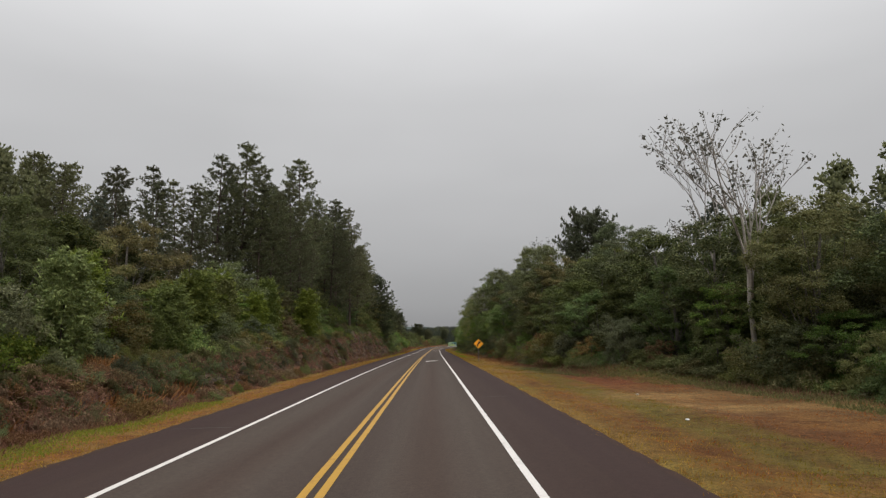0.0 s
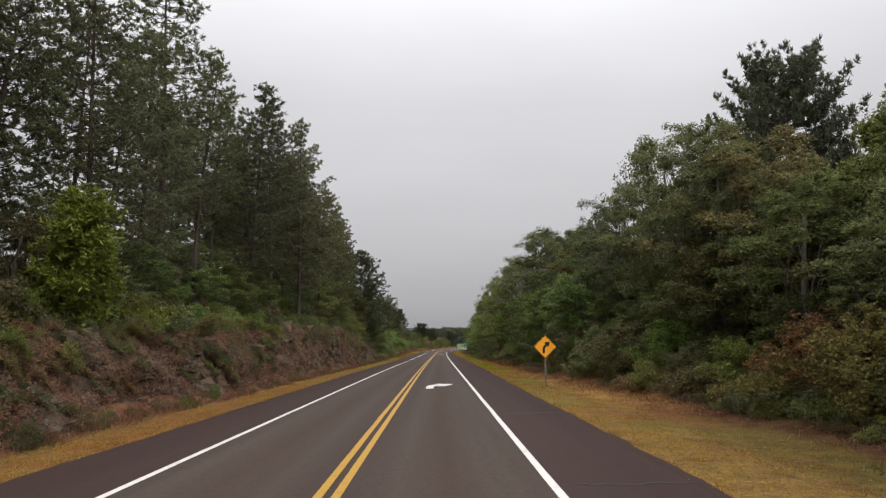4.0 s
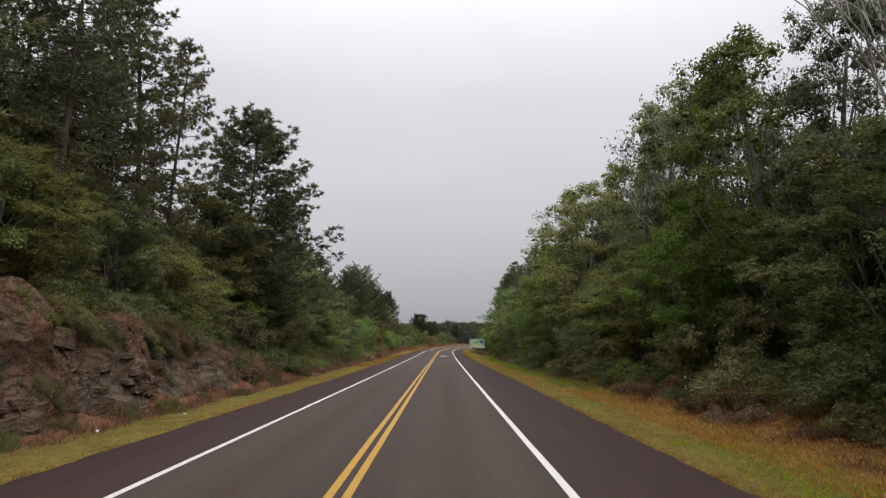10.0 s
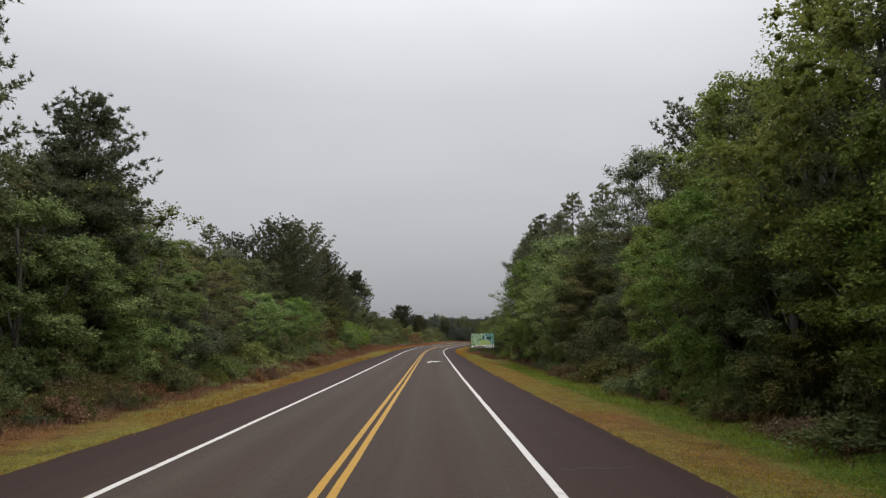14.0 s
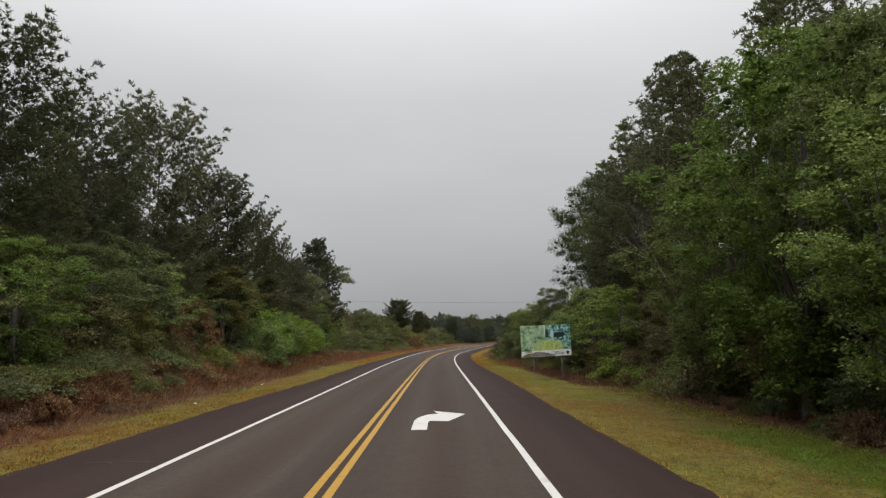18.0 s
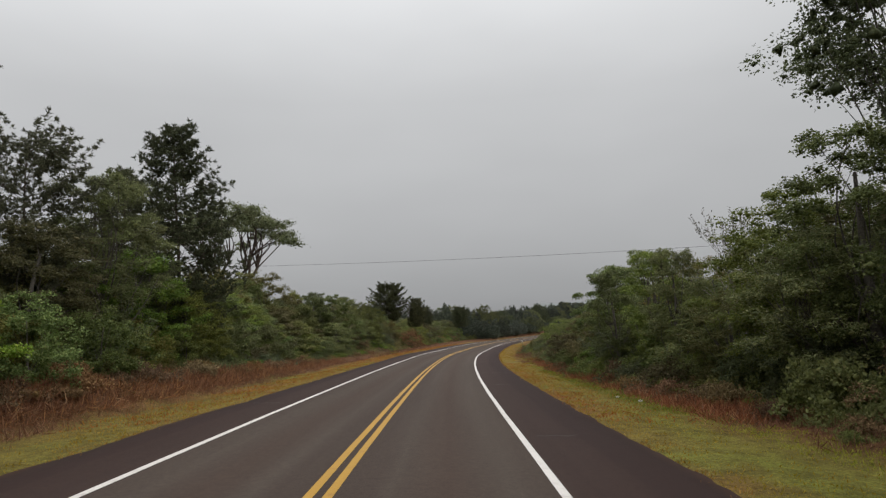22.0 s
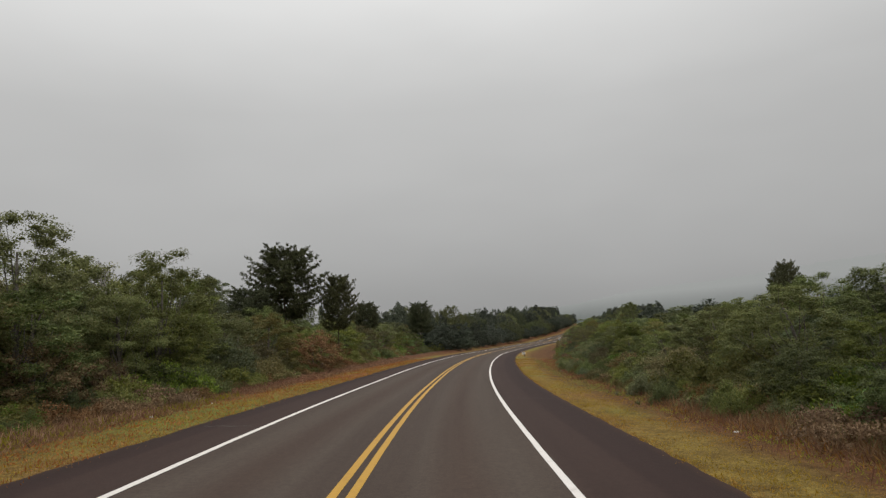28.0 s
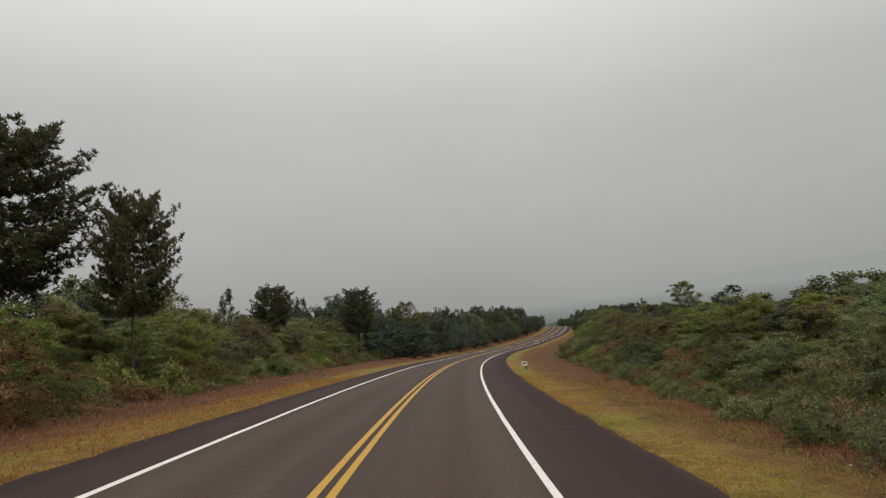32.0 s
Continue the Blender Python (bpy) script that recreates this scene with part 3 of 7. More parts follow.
def line(s):
    """Centre line at chainage s: x, y, z, heading, crossfall."""
    if s < S0:
        return xx[0] + (s - S0) * math.sin(hh[0]), yy[0] + (s - S0) * math.cos(hh[0]), zz[0], hh[0], bb[0]
    return tuple(float(np.interp(s, ss, a)) for a in (xx, yy, zz, hh, bb))


def tab(table, s):
    return float(np.interp(s, [a[0] for a in table], [a[1] for a in table]))


def smooth(a, b, x):
    u = min(1.0, max(0.0, (x - a) / (b - a)))
    return u * u * (3 - 2 * u)


BANK_L = ((-51.9, 0.8), (0.0, 1.2), (21.6, 1.5), (38.9, 1.8), (60.5, 2.3), (86.4, 3.3), (110.6, 4.2), (122.8, 4.3), (133.0, 4.2), (141.0, 3.9), (153.0, 3.2), (163.5, 1.7), (177.2, 0.6), (224.8, 0.7), (250.7, 1.3), (285.3, 1.2), (319.8, 0.6), (345.8, 0.1), (371.7, 0.0), (414.9, 0.2), (484.1, 0.6), (605.1, 1.0))
BANK_R = ((-51.9, 0.2), (0.0, 0.0), (43.2, 0.2), (69.2, 0.8), (103.7, 1.2), (172.9, 1.0), (198.8, 0.3), (259.3, 0.1), (293.9, 0.2), (319.8, 0.4), (345.8, 0.5), (389.0, 0.1), (484.1, 0.3))
EDGE_L = ((-51.9, 12.6), (0.0, 12.4), (51.9, 12.0), (112.4, 12.2), (172.9, 10.8), (207.5, 10.4), (245.0, 11.4), (262.0, 12.2), (302.6, 12.6), (345.8, 12.4), (389.0, 12.6), (449.5, 13.2), (518.7, 14.5))
EDGE_R = ((-51.9, 16.0), (0.0, 17.5), (23.3, 19.2), (40.0, 18.2), (47.0, 15.4), (54.0, 13.2), (73.5, 12.2), (103.7, 11.4), (172.9, 11.0), (259.3, 12.2), (293.9, 11.2), (328.5, 10.6), (371.7, 11.2), (406.3, 11.8), (425.0, 12.6), (449.5, 13.4), (518.7, 15.0))


# edge of the sealed surface, and the outer limit of the mown grass, on both sides
SEAL_L = ((0, 5.72), (170, 5.74), (195, 5.86), (215, 5.95), (255, 5.95), (268, 5.52), (300, 5.38), (330, 5.28), (357, 5.45), (380, 5.20), (430, 5.15))
SEAL_R = ((0, 5.88), (80, 5.75), (110, 5.90), (165, 5.90), (200, 5.75), (250, 5.55), (270, 5.72), (330, 5.82), (380, 5.95), (430, 5.95))
FOOT_L = ((0, 9.4), (60, 8.9), (92, 8.6), (128, 8.1), (168, 9.0), (200, 9.8), (229, 10.6), (262, 10.2), (284, 9.8), (321, 9.6), (366, 10.3), (385, 9.0), (407, 9.2), (450, 9.6))
FOOT_R = ((0, 16.0), (45, 13.0), (60, 12.0), (100, 10.6), (150, 11.6), (200, 11.2), (250, 10.3), (285, 9.7), (303, 8.8), (340, 8.7), (368, 8.5), (385, 8.7), (402, 9.6), (450, 10.6))


def seal(s, off):
    return tab(SEAL_L if off < 0 else SEAL_R, s)


def ground_z(s, off):
    """Height of the land at a chainage and an offset (right of the centre line is plus)."""
    z, fall = line(s)[2], line(s)[4]
    z -= math.sin(radians(fall)) * max(-6.0, min(6.0, off))
    a, e0 = abs(off), seal(s, off)
    if a > e0 - 0.1:
        x, y = place(s, off)
        rough = noise.noise((x * 0.35, y * 0.35, 0)) * 0.10 + noise.noise((x * 1.3, y * 1.3, 4)) * 0.04
        z += -0.05 + rough * smooth(e0 + 0.1, e0 + 2.1, a)
        if off < 0:
            h = tab(BANK_L, s)
            z += -0.12 * smooth(6, 9, a) + h * smooth(9.0 if h < 1.2 else 10.3, 11.6 if h < 1.2 else 12.0, a + 0.5 * noise.noise((s * 0.2, 3, 1)))
            z += 0.05 * max(0.0, min(a, 60.0) - 12.0) * (1.0 if s < 199 else 0.3)
        else:
            e = tab(EDGE_R, s)
            z += 0.6 * math.exp(-((s - 47.0) / 8.0) ** 2) * smooth(12.4, 14.6, a) - 0.12 * math.exp(-((s - 43.0) / 9.0) ** 2) * smooth(10.2, 11.4, a)
            z += -0.16 * smooth(6, 9.5, a) + tab(BANK_R, s) * smooth(e - 2.0, e + 2.0, a)
        far = smooth(150, 900, a)
        z += far * 14
    return z


def place(s, off):
    x, y, _, h, _ = line(s)
    return x + math.cos(h) * off, y - math.sin(h) * off


def at(s, off, up=0.0):
    x, y = place(s, off)
    return Vector((x, y, ground_z(s, off) + up))


def road_at(s, off, up=0.0):
    x, y, z, h, b = line(s)
    return Vector((x + math.cos(h) * off, y - math.sin(h) * off, z - math.sin(radians(b)) * off + up))


def heading(s):
    return -math.degrees(line(s)[3])


# ---------------------------------------------------------------- building helpers
def mesh_of(name, verts, faces, mat, smooth_it=False):
    me = bpy.data.meshes.new(name)
    me.from_pydata([tuple(v) for v in verts], [], faces)
    me.materials.append(mat)
    if smooth_it:
        me.polygons.foreach_set("use_smooth", [True] * len(me.polygons))
    me.update()
    return me


def part(name, data, mat, parent, label=""):
    """Links a bmesh or a mesh as one part under a thing or a part."""
    if isinstance(data, bmesh.types.BMesh):
        me = bpy.data.meshes.new(name)
        bmesh.ops.recalc_face_normals(data, faces=data.faces)
        data.to_mesh(me)
        data.free()
        me.materials.append(mat)
    else:
        me = data
    ob = new(name, me)
    ob.parent = parent
    return tagged(ob, label)


def box(bm, size, m, bevel=0.0):
    r = bmesh.ops.create_cube(bm, size=1.0, matrix=m @ Matrix.Diagonal((*size, 1)))
    if bevel:
        es = list({e for v in r["verts"] for e in v.link_edges})
        bmesh.ops.bevel(bm, geom=es, offset=bevel, segments=2, affect="EDGES", profile=0.5)
    return bm


def tube(verts, faces, pts, radii, seg=6):
    """Adds a tapered, bent tube to the lists."""
    base = len(verts)
    for i, (p, r) in enumerate(zip(pts, radii)):
        d = (pts[min(i + 1, len(pts) - 1)] - pts[max(i - 1, 0)]).normalized()
        u = d.orthogonal().normalized() if abs(d.z) < 0.9 else Vector((1, 0, 0)).cross(d).normalized()
        w = d.cross(u)
        for k in range(seg):
            a = 2 * math.pi * k / seg
            verts.append(p + (u * math.cos(a) + w * math.sin(a)) * r)
    for i in range(len(pts) - 1):
        for k in range(seg):
            a, b = base + i * seg + k, base + i * seg + (k + 1) % seg
            faces.append((a, b, b + seg, a + seg))
    faces.append(tuple(base + (len(pts) - 1) * seg + k for k in range(seg)))


def limb(verts, faces, a, b, r0, r1, rng, bend=0.12, n=4, seg=5):
    d = (b - a).length
    pts, side = [], Vector((rng.uniform(-1, 1), rng.uniform(-1, 1), rng.uniform(-0.3, 0.8))) * bend * d
    for i in range(n + 1):
        u = i / n
        pts.append(a.lerp(b, u) + side * math.sin(u * math.pi))
    tube(verts, faces, pts, [r0 + (r1 - r0) * i / n for i in range(n + 1)], seg)
    return pts


OCT_V = np.array([(1, 0, 0), (-1, 0, 0), (0, 1, 0), (0, -1, 0), (0, 0, 1), (0, 0, -1)], dtype=float)
OCT_F = np.array([(0, 2, 4), (2, 1, 4), (1, 3, 4), (3, 0, 4), (2, 0, 5), (1, 2, 5), (3, 1, 5), (0, 3, 5)])


def leaf_mesh(name, base, way, length, width, mat, rs, face=None, cores=None, core_slot=1):
    """Pointed, slightly folded leaves: arrays of foot points, directions, lengths and widths."""
    n = len(base)
    way = way / (np.linalg.norm(way, axis=1, keepdims=True) + 1e-9)
    side = np.cross(way, rs.normal(size=(n, 3)) if face is None else face + rs.normal(size=(n, 3)) * 0.55)
    side /= np.linalg.norm(side, axis=1, keepdims=True) + 1e-9
    nor = np.cross(way, side)
    L, W = length[:, None], width[:, None]
    v = np.stack([base, base + way * L * 0.45 + side * W + nor * W * 0.25, base + way * L - nor * W * 0.3, base + way * L * 0.45 - side * W + nor * W * 0.25], 1).reshape(-1, 3)
    me = bpy.data.meshes.new(name)
    faces = np.arange(4 * n, dtype=np.int32)
    starts = np.arange(0, 4 * n, 4, dtype=np.int32)
    slots = np.zeros(n, dtype=np.int32)
    me.materials.append(mat)
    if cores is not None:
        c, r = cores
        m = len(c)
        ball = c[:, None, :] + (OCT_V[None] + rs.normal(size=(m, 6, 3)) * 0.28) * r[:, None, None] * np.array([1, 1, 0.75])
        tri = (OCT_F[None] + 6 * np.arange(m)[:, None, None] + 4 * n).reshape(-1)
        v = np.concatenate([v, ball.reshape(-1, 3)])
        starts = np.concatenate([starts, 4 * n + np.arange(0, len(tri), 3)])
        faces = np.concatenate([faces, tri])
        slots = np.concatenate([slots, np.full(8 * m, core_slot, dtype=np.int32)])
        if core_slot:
            me.materials.append(M_CORE_SHADE)
    me.vertices.add(len(v))
    me.vertices.foreach_set("co", v.astype(np.float32).ravel())
    me.loops.add(len(faces))
    me.loops.foreach_set("vertex_index", faces.astype(np.int32))
    me.polygons.add(len(starts))
    me.polygons.foreach_set("loop_start", starts.astype(np.int32))
    me.polygons.foreach_set("material_index", slots)
    me.update(calc_edges=True)
    return me


def thing(name, label, category, group="", kind=""):
    return tagged(new(name), label, category, group, kind)


# ---------------------------------------------------------------- plants
def crown_of(rng, rs, H, R, base, boughs, per, leaf, mat, flat=0.75, lean=0.0, fill=0.5, droop=0.0, layered=0.55, size=1.0):
    """Boughs on an uneven outline, each a cluster of small leaf clumps with gaps between; gives the mesh and the boughs' middles."""
    mid, cen, rad = [], [], []
    for i in range(boughs):
        u = (i + 0.5) / boughs
        ang = i * 2.39996 + rng.uniform(-0.5, 0.5)
        z = base + (H - base) * min(0.97, max(0.02, 0.04 + 0.90 * u + rng.uniform(-0.06, 0.06)))
        prof = math.sin(math.pi * min(1.0, max(0.03, (z - base) / (H - base)) ** (0.8 / flat)) * 0.90 + 0.16)
        rr = R * max(0.10, prof) * rng.uniform(fill, 1.0) * (1.0 if rng.random() < 0.8 else 1.2)
        c = Vector((math.cos(ang) * rr + lean * z, math.sin(ang) * rr, z))
        mid.append(c)
        big = rng.uniform(0.75, 1.25)
        for k in range(6):
            cen.append((c.x + rng.gauss(0, 0.105) * R * big, c.y + rng.gauss(0, 0.105) * R * big, max(0.05, c.z + rng.gauss(0, 0.105 * layered) * R * big)))
            rad.append(R * rng.uniform(0.075, 0.135) * big * size)
    cen, rad = np.array(cen), np.array(rad)
    n = len(cen) * per
    idx = np.repeat(np.arange(len(cen)), per)
    d = rs.normal(size=(n, 3))
    d /= np.linalg.norm(d, axis=1, keepdims=True)
    d[:, 2] = np.where((d[:, 2] < -0.3) & (rs.rand(n) < 0.6), -d[:, 2], d[:, 2])
    pos = cen[idx] + d * (rad[idx] * (0.25 + 0.95 * rs.rand(n) ** 0.6))[:, None] * np.array([1, 1, 0.8])
    way = d * np.array([0.8, 0.8, 0.35]) + rs.normal(size=(n, 3)) * 0.6 + np.array([0, 0, -0.25 - droop])
    ln = leaf * (0.55 + 0.8 * rs.rand(n))
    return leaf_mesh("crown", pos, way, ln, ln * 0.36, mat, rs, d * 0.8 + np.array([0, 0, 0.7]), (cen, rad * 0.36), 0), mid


def broad_tree(name, label, seed, H, R, base, boughs, per, leaf, mat, bark, flat=0.75, lean=0.0, fill=0.5, trunk_r=0.02, droop=0.0, layered=0.55, size=1.0):
    """A broad-leaved tree or shrub: bent trunk and limbs out to boughs of leaves."""
    rng, rs = random.Random(seed), np.random.RandomState(seed)
    root = thing(name, label, "tree" if H > 4.2 else "bush")
    wv, wf = [], []
    top = Vector((lean * H, rng.uniform(-0.05, 0.05) * H, H * 0.8))
    r0 = max(0.03, H * trunk_r)
    spine = limb(wv, wf, Vector((0, 0, -0.3)), top, r0, r0 * 0.25, rng, 0.06, 7, 7)
    crown, mid = crown_of(rng, rs, H, R, base, boughs, per, leaf, mat, flat, lean, fill, droop, layered, size)
    for c in mid[::2]:
        j = min(len(spine) - 2, max(1, int((c.z / H) * 6 - 2)))
        limb(wv, wf, spine[j], c, r0 * 0.22, r0 * 0.04, rng, 0.13, 6, 4)
    part("trunk", mesh_of("trunk", wv, wf, bark, True), bark, root)
    part("crown", crown, mat, root)
    return root


def pine_tree(name, label, seed, H, R, base, whorls, twigs, mat, bark, per=13, needle=0.26, up=0.45, trunk_r=0.0095, gap=0.0, oval=False, stubs=0):
    """A pine: straight trunk, whorls of limbs that sweep up at their ends, side twigs with a rosette of needles on each."""
    rng, rs = random.Random(seed), np.random.RandomState(seed)
    root = thing(name, label, "tree")
    wv, wf, foot, ways = [], [], [], []
    r0 = H * trunk_r
    sway = [rng.uniform(-0.012, 0.012) * H for _ in range(4)]

    def stem(z):
        u = z / H
        return Vector((sway[0] * u + sway[2] * math.sin(u * 4), sway[1] * u + sway[3] * math.sin(u * 5), z))
    tube(wv, wf, [stem(H * i / 8 - (0.3 if i == 0 else 0)) for i in range(9)], [r0 * (1 - 0.88 * i / 8) for i in range(9)], 7)
    for i in range(stubs):
        z, a, ln = rng.uniform(0.25, 1.0) * base, rng.uniform(0, 2 * math.pi), rng.uniform(0.4, 1.6)
        p = stem(z)
        limb(wv, wf, p, p + Vector((math.cos(a) * ln, math.sin(a) * ln, rng.uniform(-0.25, 0.2) * ln)), r0 * 0.11, r0 * 0.03, rng, 0.08, 2, 3)
    for i in range(whorls):
        u = (i + rng.uniform(0, 0.7)) / whorls
        z = base + (H * 0.985 - base) * u
        shape = max(0.14, (1 - u) ** 0.55) * (0.55 + 0.45 * min(1, u / 0.28))
        if oval:
            shape = max(0.2, math.sqrt(math.sin(math.pi * (0.15 + 0.80 * u))))
        turn = rng.uniform(0, 2 * math.pi)
        n_l = rng.choice((3, 4, 4, 5))
        for k in range(n_l):
            if rng.random() < gap:
                continue
            a = turn + 2 * math.pi * k / n_l + rng.uniform(-0.35, 0.35)
            ln = max(0.4, R * shape * rng.uniform(0.6, 1.12))
            rise = ln * (up * (0.1 + 1.1 * u) + rng.uniform(-0.14, 0.10))
            out = Vector((math.cos(a), math.sin(a), 0))
            side = Vector((-out.y, out.x, 0))
            p = stem(z)
            pts = [p + out * ln * v + Vector((0, 0, rise * v - 0.10 * ln * math.sin(v * math.pi) + 0.10 * ln * v ** 3)) for v in (0, 0.3, 0.6, 0.85, 1.0)]
            tube(wv, wf, pts, [r0 * q * (1 - 0.6 * u) for q in (0.24, 0.19, 0.13, 0.08, 0.05)], 4)
            nt = max(3, int(twigs * (0.35 + 0.65 * ln / R)))
            for j in range(nt + 1):
                v = 1.0 if j == nt else 0.28 + 0.70 * ((j + rng.random() * 0.8) / nt)
                q = min(3, int(v * 4)) if v < 1 else 3
                c = pts[0].lerp(pts[4], v) + Vector((0, 0, -0.10 * ln * math.sin(v * math.pi) + 0.10 * ln * v ** 3 - 0.05 * ln * v))
                sg = (1 if j % 2 else -1) * rng.uniform(0.5, 1.1)
                d = (out * rng.uniform(0.5, 0.9) + (side * sg if v < 1 else Vector()) + Vector((0, 0, rng.uniform(0.15, 0.6)))).normalized()
                tl = (0.16 + 0.20 * (1 - v) + 0.05 * rng.random()) * min(ln, 2.6) + 0.10
                tip = c + d * tl
                limb(wv, wf, c, tip, r0 * 0.05, r0 * 0.025, rng, 0.08, 1, 3)
                for q, (f, spread) in enumerate(((1.0, 0.0), (0.62, 0.16), (0.8, 0.22))):
                    foot.append(c.lerp(tip, f) + Vector((rng.gauss(0, 1), rng.gauss(0, 1), rng.gauss(0, 0.6))) * spread)
                    ways.append(d * 0.55 + Vector((0, 0, 0.60)))
    for j in range(6):
        foot.append(stem(H * (0.95 + 0.01 * j)))
        ways.append(Vector((0, 0, 1.3)))
    foot, ways = np.array([tuple(f) for f in foot]), np.array([tuple(w) for w in ways])
    n = len(foot) * per
    idx = np.repeat(np.arange(len(foot)), per)
    d = ways[idx] + rs.normal(size=(n, 3)) * 0.75
    ln = needle * (0.65 + 0.7 * rs.rand(n))
    part("trunk", mesh_of("trunk", wv, wf, bark, True), bark, root)
    part("crown", leaf_mesh("crown", foot[idx] + rs.normal(size=(n, 3)) * 0.035, d, ln, ln * 0.10, mat, rs, None, (foot + ways * 0.08, np.full(len(foot), needle * 0.34)), 0), mat, root)
    return root


def bare_tree(name, label, seed, H, spread, forks, leaves, bark, mat):
    """A thin, nearly leafless tree: trunk forking three times into fine twigs, few leaves left on them."""
    rng, rs = random.Random(seed), np.random.RandomState(seed)
    root = thing(name, label, "tree")
    wv, wf, tips = [], [], []

    def grow(a, d, ln, r, depth):
        b = a + d * ln
        limb(wv, wf, a, b, r, r * 0.62, rng, 0.05, 3, 5 if depth < 2 else 3)
        if depth == forks:
            tips.append((b, d))
            return
        for k in range(3 if depth else 4):
            e = (d + Vector((rng.gauss(0, spread), rng.gauss(0, spread), rng.uniform(-0.05, 0.35)))).normalized()
            grow(a.lerp(b, rng.uniform(0.72, 1.0)), e, ln * rng.uniform(0.55, 0.8), r * 0.55, depth + 1)
    grow(Vector((0, 0, -0.3)), Vector((rng.uniform(-0.08, 0.08), rng.uniform(-0.08, 0.08), 1)).normalized(), H * 0.40, H * 0.011, 0)
    tip, tdir = np.array([t[0] for t in tips]), np.array([t[1] for t in tips])
    per = max(1, leaves // len(tips))
    idx = np.repeat(np.arange(len(tips)), per)
    n = len(idx)
    pos = tip[idx] - tdir[idx] * (rs.rand(n) * H * 0.05)[:, None] + rs.normal(size=(n, 3)) * 0.16
    ln = 0.16 + 0.16 * rs.rand(n)
    part("trunk", mesh_of("trunk", wv, wf, bark, True), bark, root)
    part("crown", leaf_mesh("crown", pos, rs.normal(size=(n, 3)), ln, ln * 0.32, mat, rs), mat, root)
    return root


def umbrella_tree(name, label, seed, H, R, mat, bark):
    """A flat-topped tree: bare forking limbs under a wide, thin canopy in lobes."""
    rng, rs = random.Random(seed), np.random.RandomState(seed)
    root = thing(name, label, "tree")
    wv, wf, cen = [], [], []
    fork = Vector((0.3, 0, H * 0.40))
    limb(wv, wf, Vector((0, 0, -0.3)), fork, 0.36, 0.28, rng, 0.05, 4, 8)
    for i in range(8):
        a = i * 2 * math.pi / 8 + rng.uniform(-0.3, 0.3)
        knee = fork + Vector((math.cos(a) * R * 0.36, math.sin(a) * R * 0.36, H * rng.uniform(0.14, 0.26)))
        limb(wv, wf, fork, knee, 0.19, 0.13, rng, 0.22, 4, 6)
        for k in range(6):
            b = a + rng.uniform(-0.6, 0.6)
            rr = R * rng.uniform(0.25, 1.0)
            tip = Vector((math.cos(b) * rr, math.sin(b) * rr, H * (0.95 - 0.22 * (rr / R) ** 2) + rng.uniform(-0.9, 0.3)))
            pts = limb(wv, wf, knee, tip, 0.09, 0.025, rng, 0.2, 4, 4)
            for q in range(5):
                cen.append(tip + Vector((rng.gauss(0, 0.75), rng.gauss(0, 0.75), rng.gauss(0.1, 0.28))))
    cen = np.array([tuple(c) for c in cen])
    per = 90
    idx = np.repeat(np.arange(len(cen)), per)
    n = len(idx)
    d = rs.normal(size=(n, 3))
    pos = cen[idx] + d * np.array([0.36, 0.36, 0.15])
    ln = 0.17 * (0.6 + 0.8 * rs.rand(n))
    part("trunk", mesh_of("trunk", wv, wf, bark, True), bark, root, "dark forking trunk and limbs")
    part("crown", leaf_mesh("crown", pos, rs.normal(size=(n, 3)) + np.array([0, 0, 0.1]), ln, ln * 0.38, mat, rs, d + np.array([0, 0, 0.8]), (cen, np.full(len(cen), 0.20)), 0), mat, root)
    return root


# ---------------------------------------------------------------- ground and road
def strip(name, s_list, offs, height, mat, uv=True):
    """A sheet along the road: rows of points at the chainages, columns at the offsets."""
    verts, faces, co = [], [], []
    for s in s_list:
        for o in offs:
            x, y = place(s, o)
            verts.append((x, y, height(s, o)))
            co.append((o, s))
    m = len(offs)
    for i in range(len(s_list) - 1):
        for j in range(m - 1):
            a = i * m + j
            faces.append((a, a + 1, a + 1 + m, a + m))
    me = mesh_of(name, verts, faces, mat, True)
    if uv:
        layer = me.uv_layers.new(name="road")
        idx = np.empty(len(me.loops), dtype=np.int32)
        me.loops.foreach_get("vertex_index", idx)
        layer.data.foreach_set("uv", np.array(co, dtype=np.float32)[idx].ravel())
    return me


near_s = [-3000, -1500, -800, -400, -200, -120] + list(np.arange(-80, 500, 1.5)) + list(np.arange(500, 960, 8.0)) + [1060, 1150, 1300, 1500]
side = [5.1, 5.45, 5.8, 6.2, 6.8, 7.4, 8.0, 8.6, 9.2, 9.7, 10.1, 10.5, 10.9, 11.4, 12.0, 13.0, 14.5, 16.5, 19, 23, 29, 38, 52, 75, 110, 160, 240, 330]
offs_all = [-3000, -1600, -900, -600] + [-a for a in reversed(side)] + [-3, 0, 3] + side + [390]


def land(s, o):
    return ground_z(s, o) - (0.09 if abs(o) < seal(s, o) - 0.05 else 0.0)


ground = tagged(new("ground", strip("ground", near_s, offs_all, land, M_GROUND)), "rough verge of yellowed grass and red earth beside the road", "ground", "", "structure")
road_s = list(np.arange(-80, 0, 2.0)) + list(np.arange(0, 440, 0.4)) + list(np.arange(440, 620, 2.0)) + list(np.arange(620, 1100, 6.0))


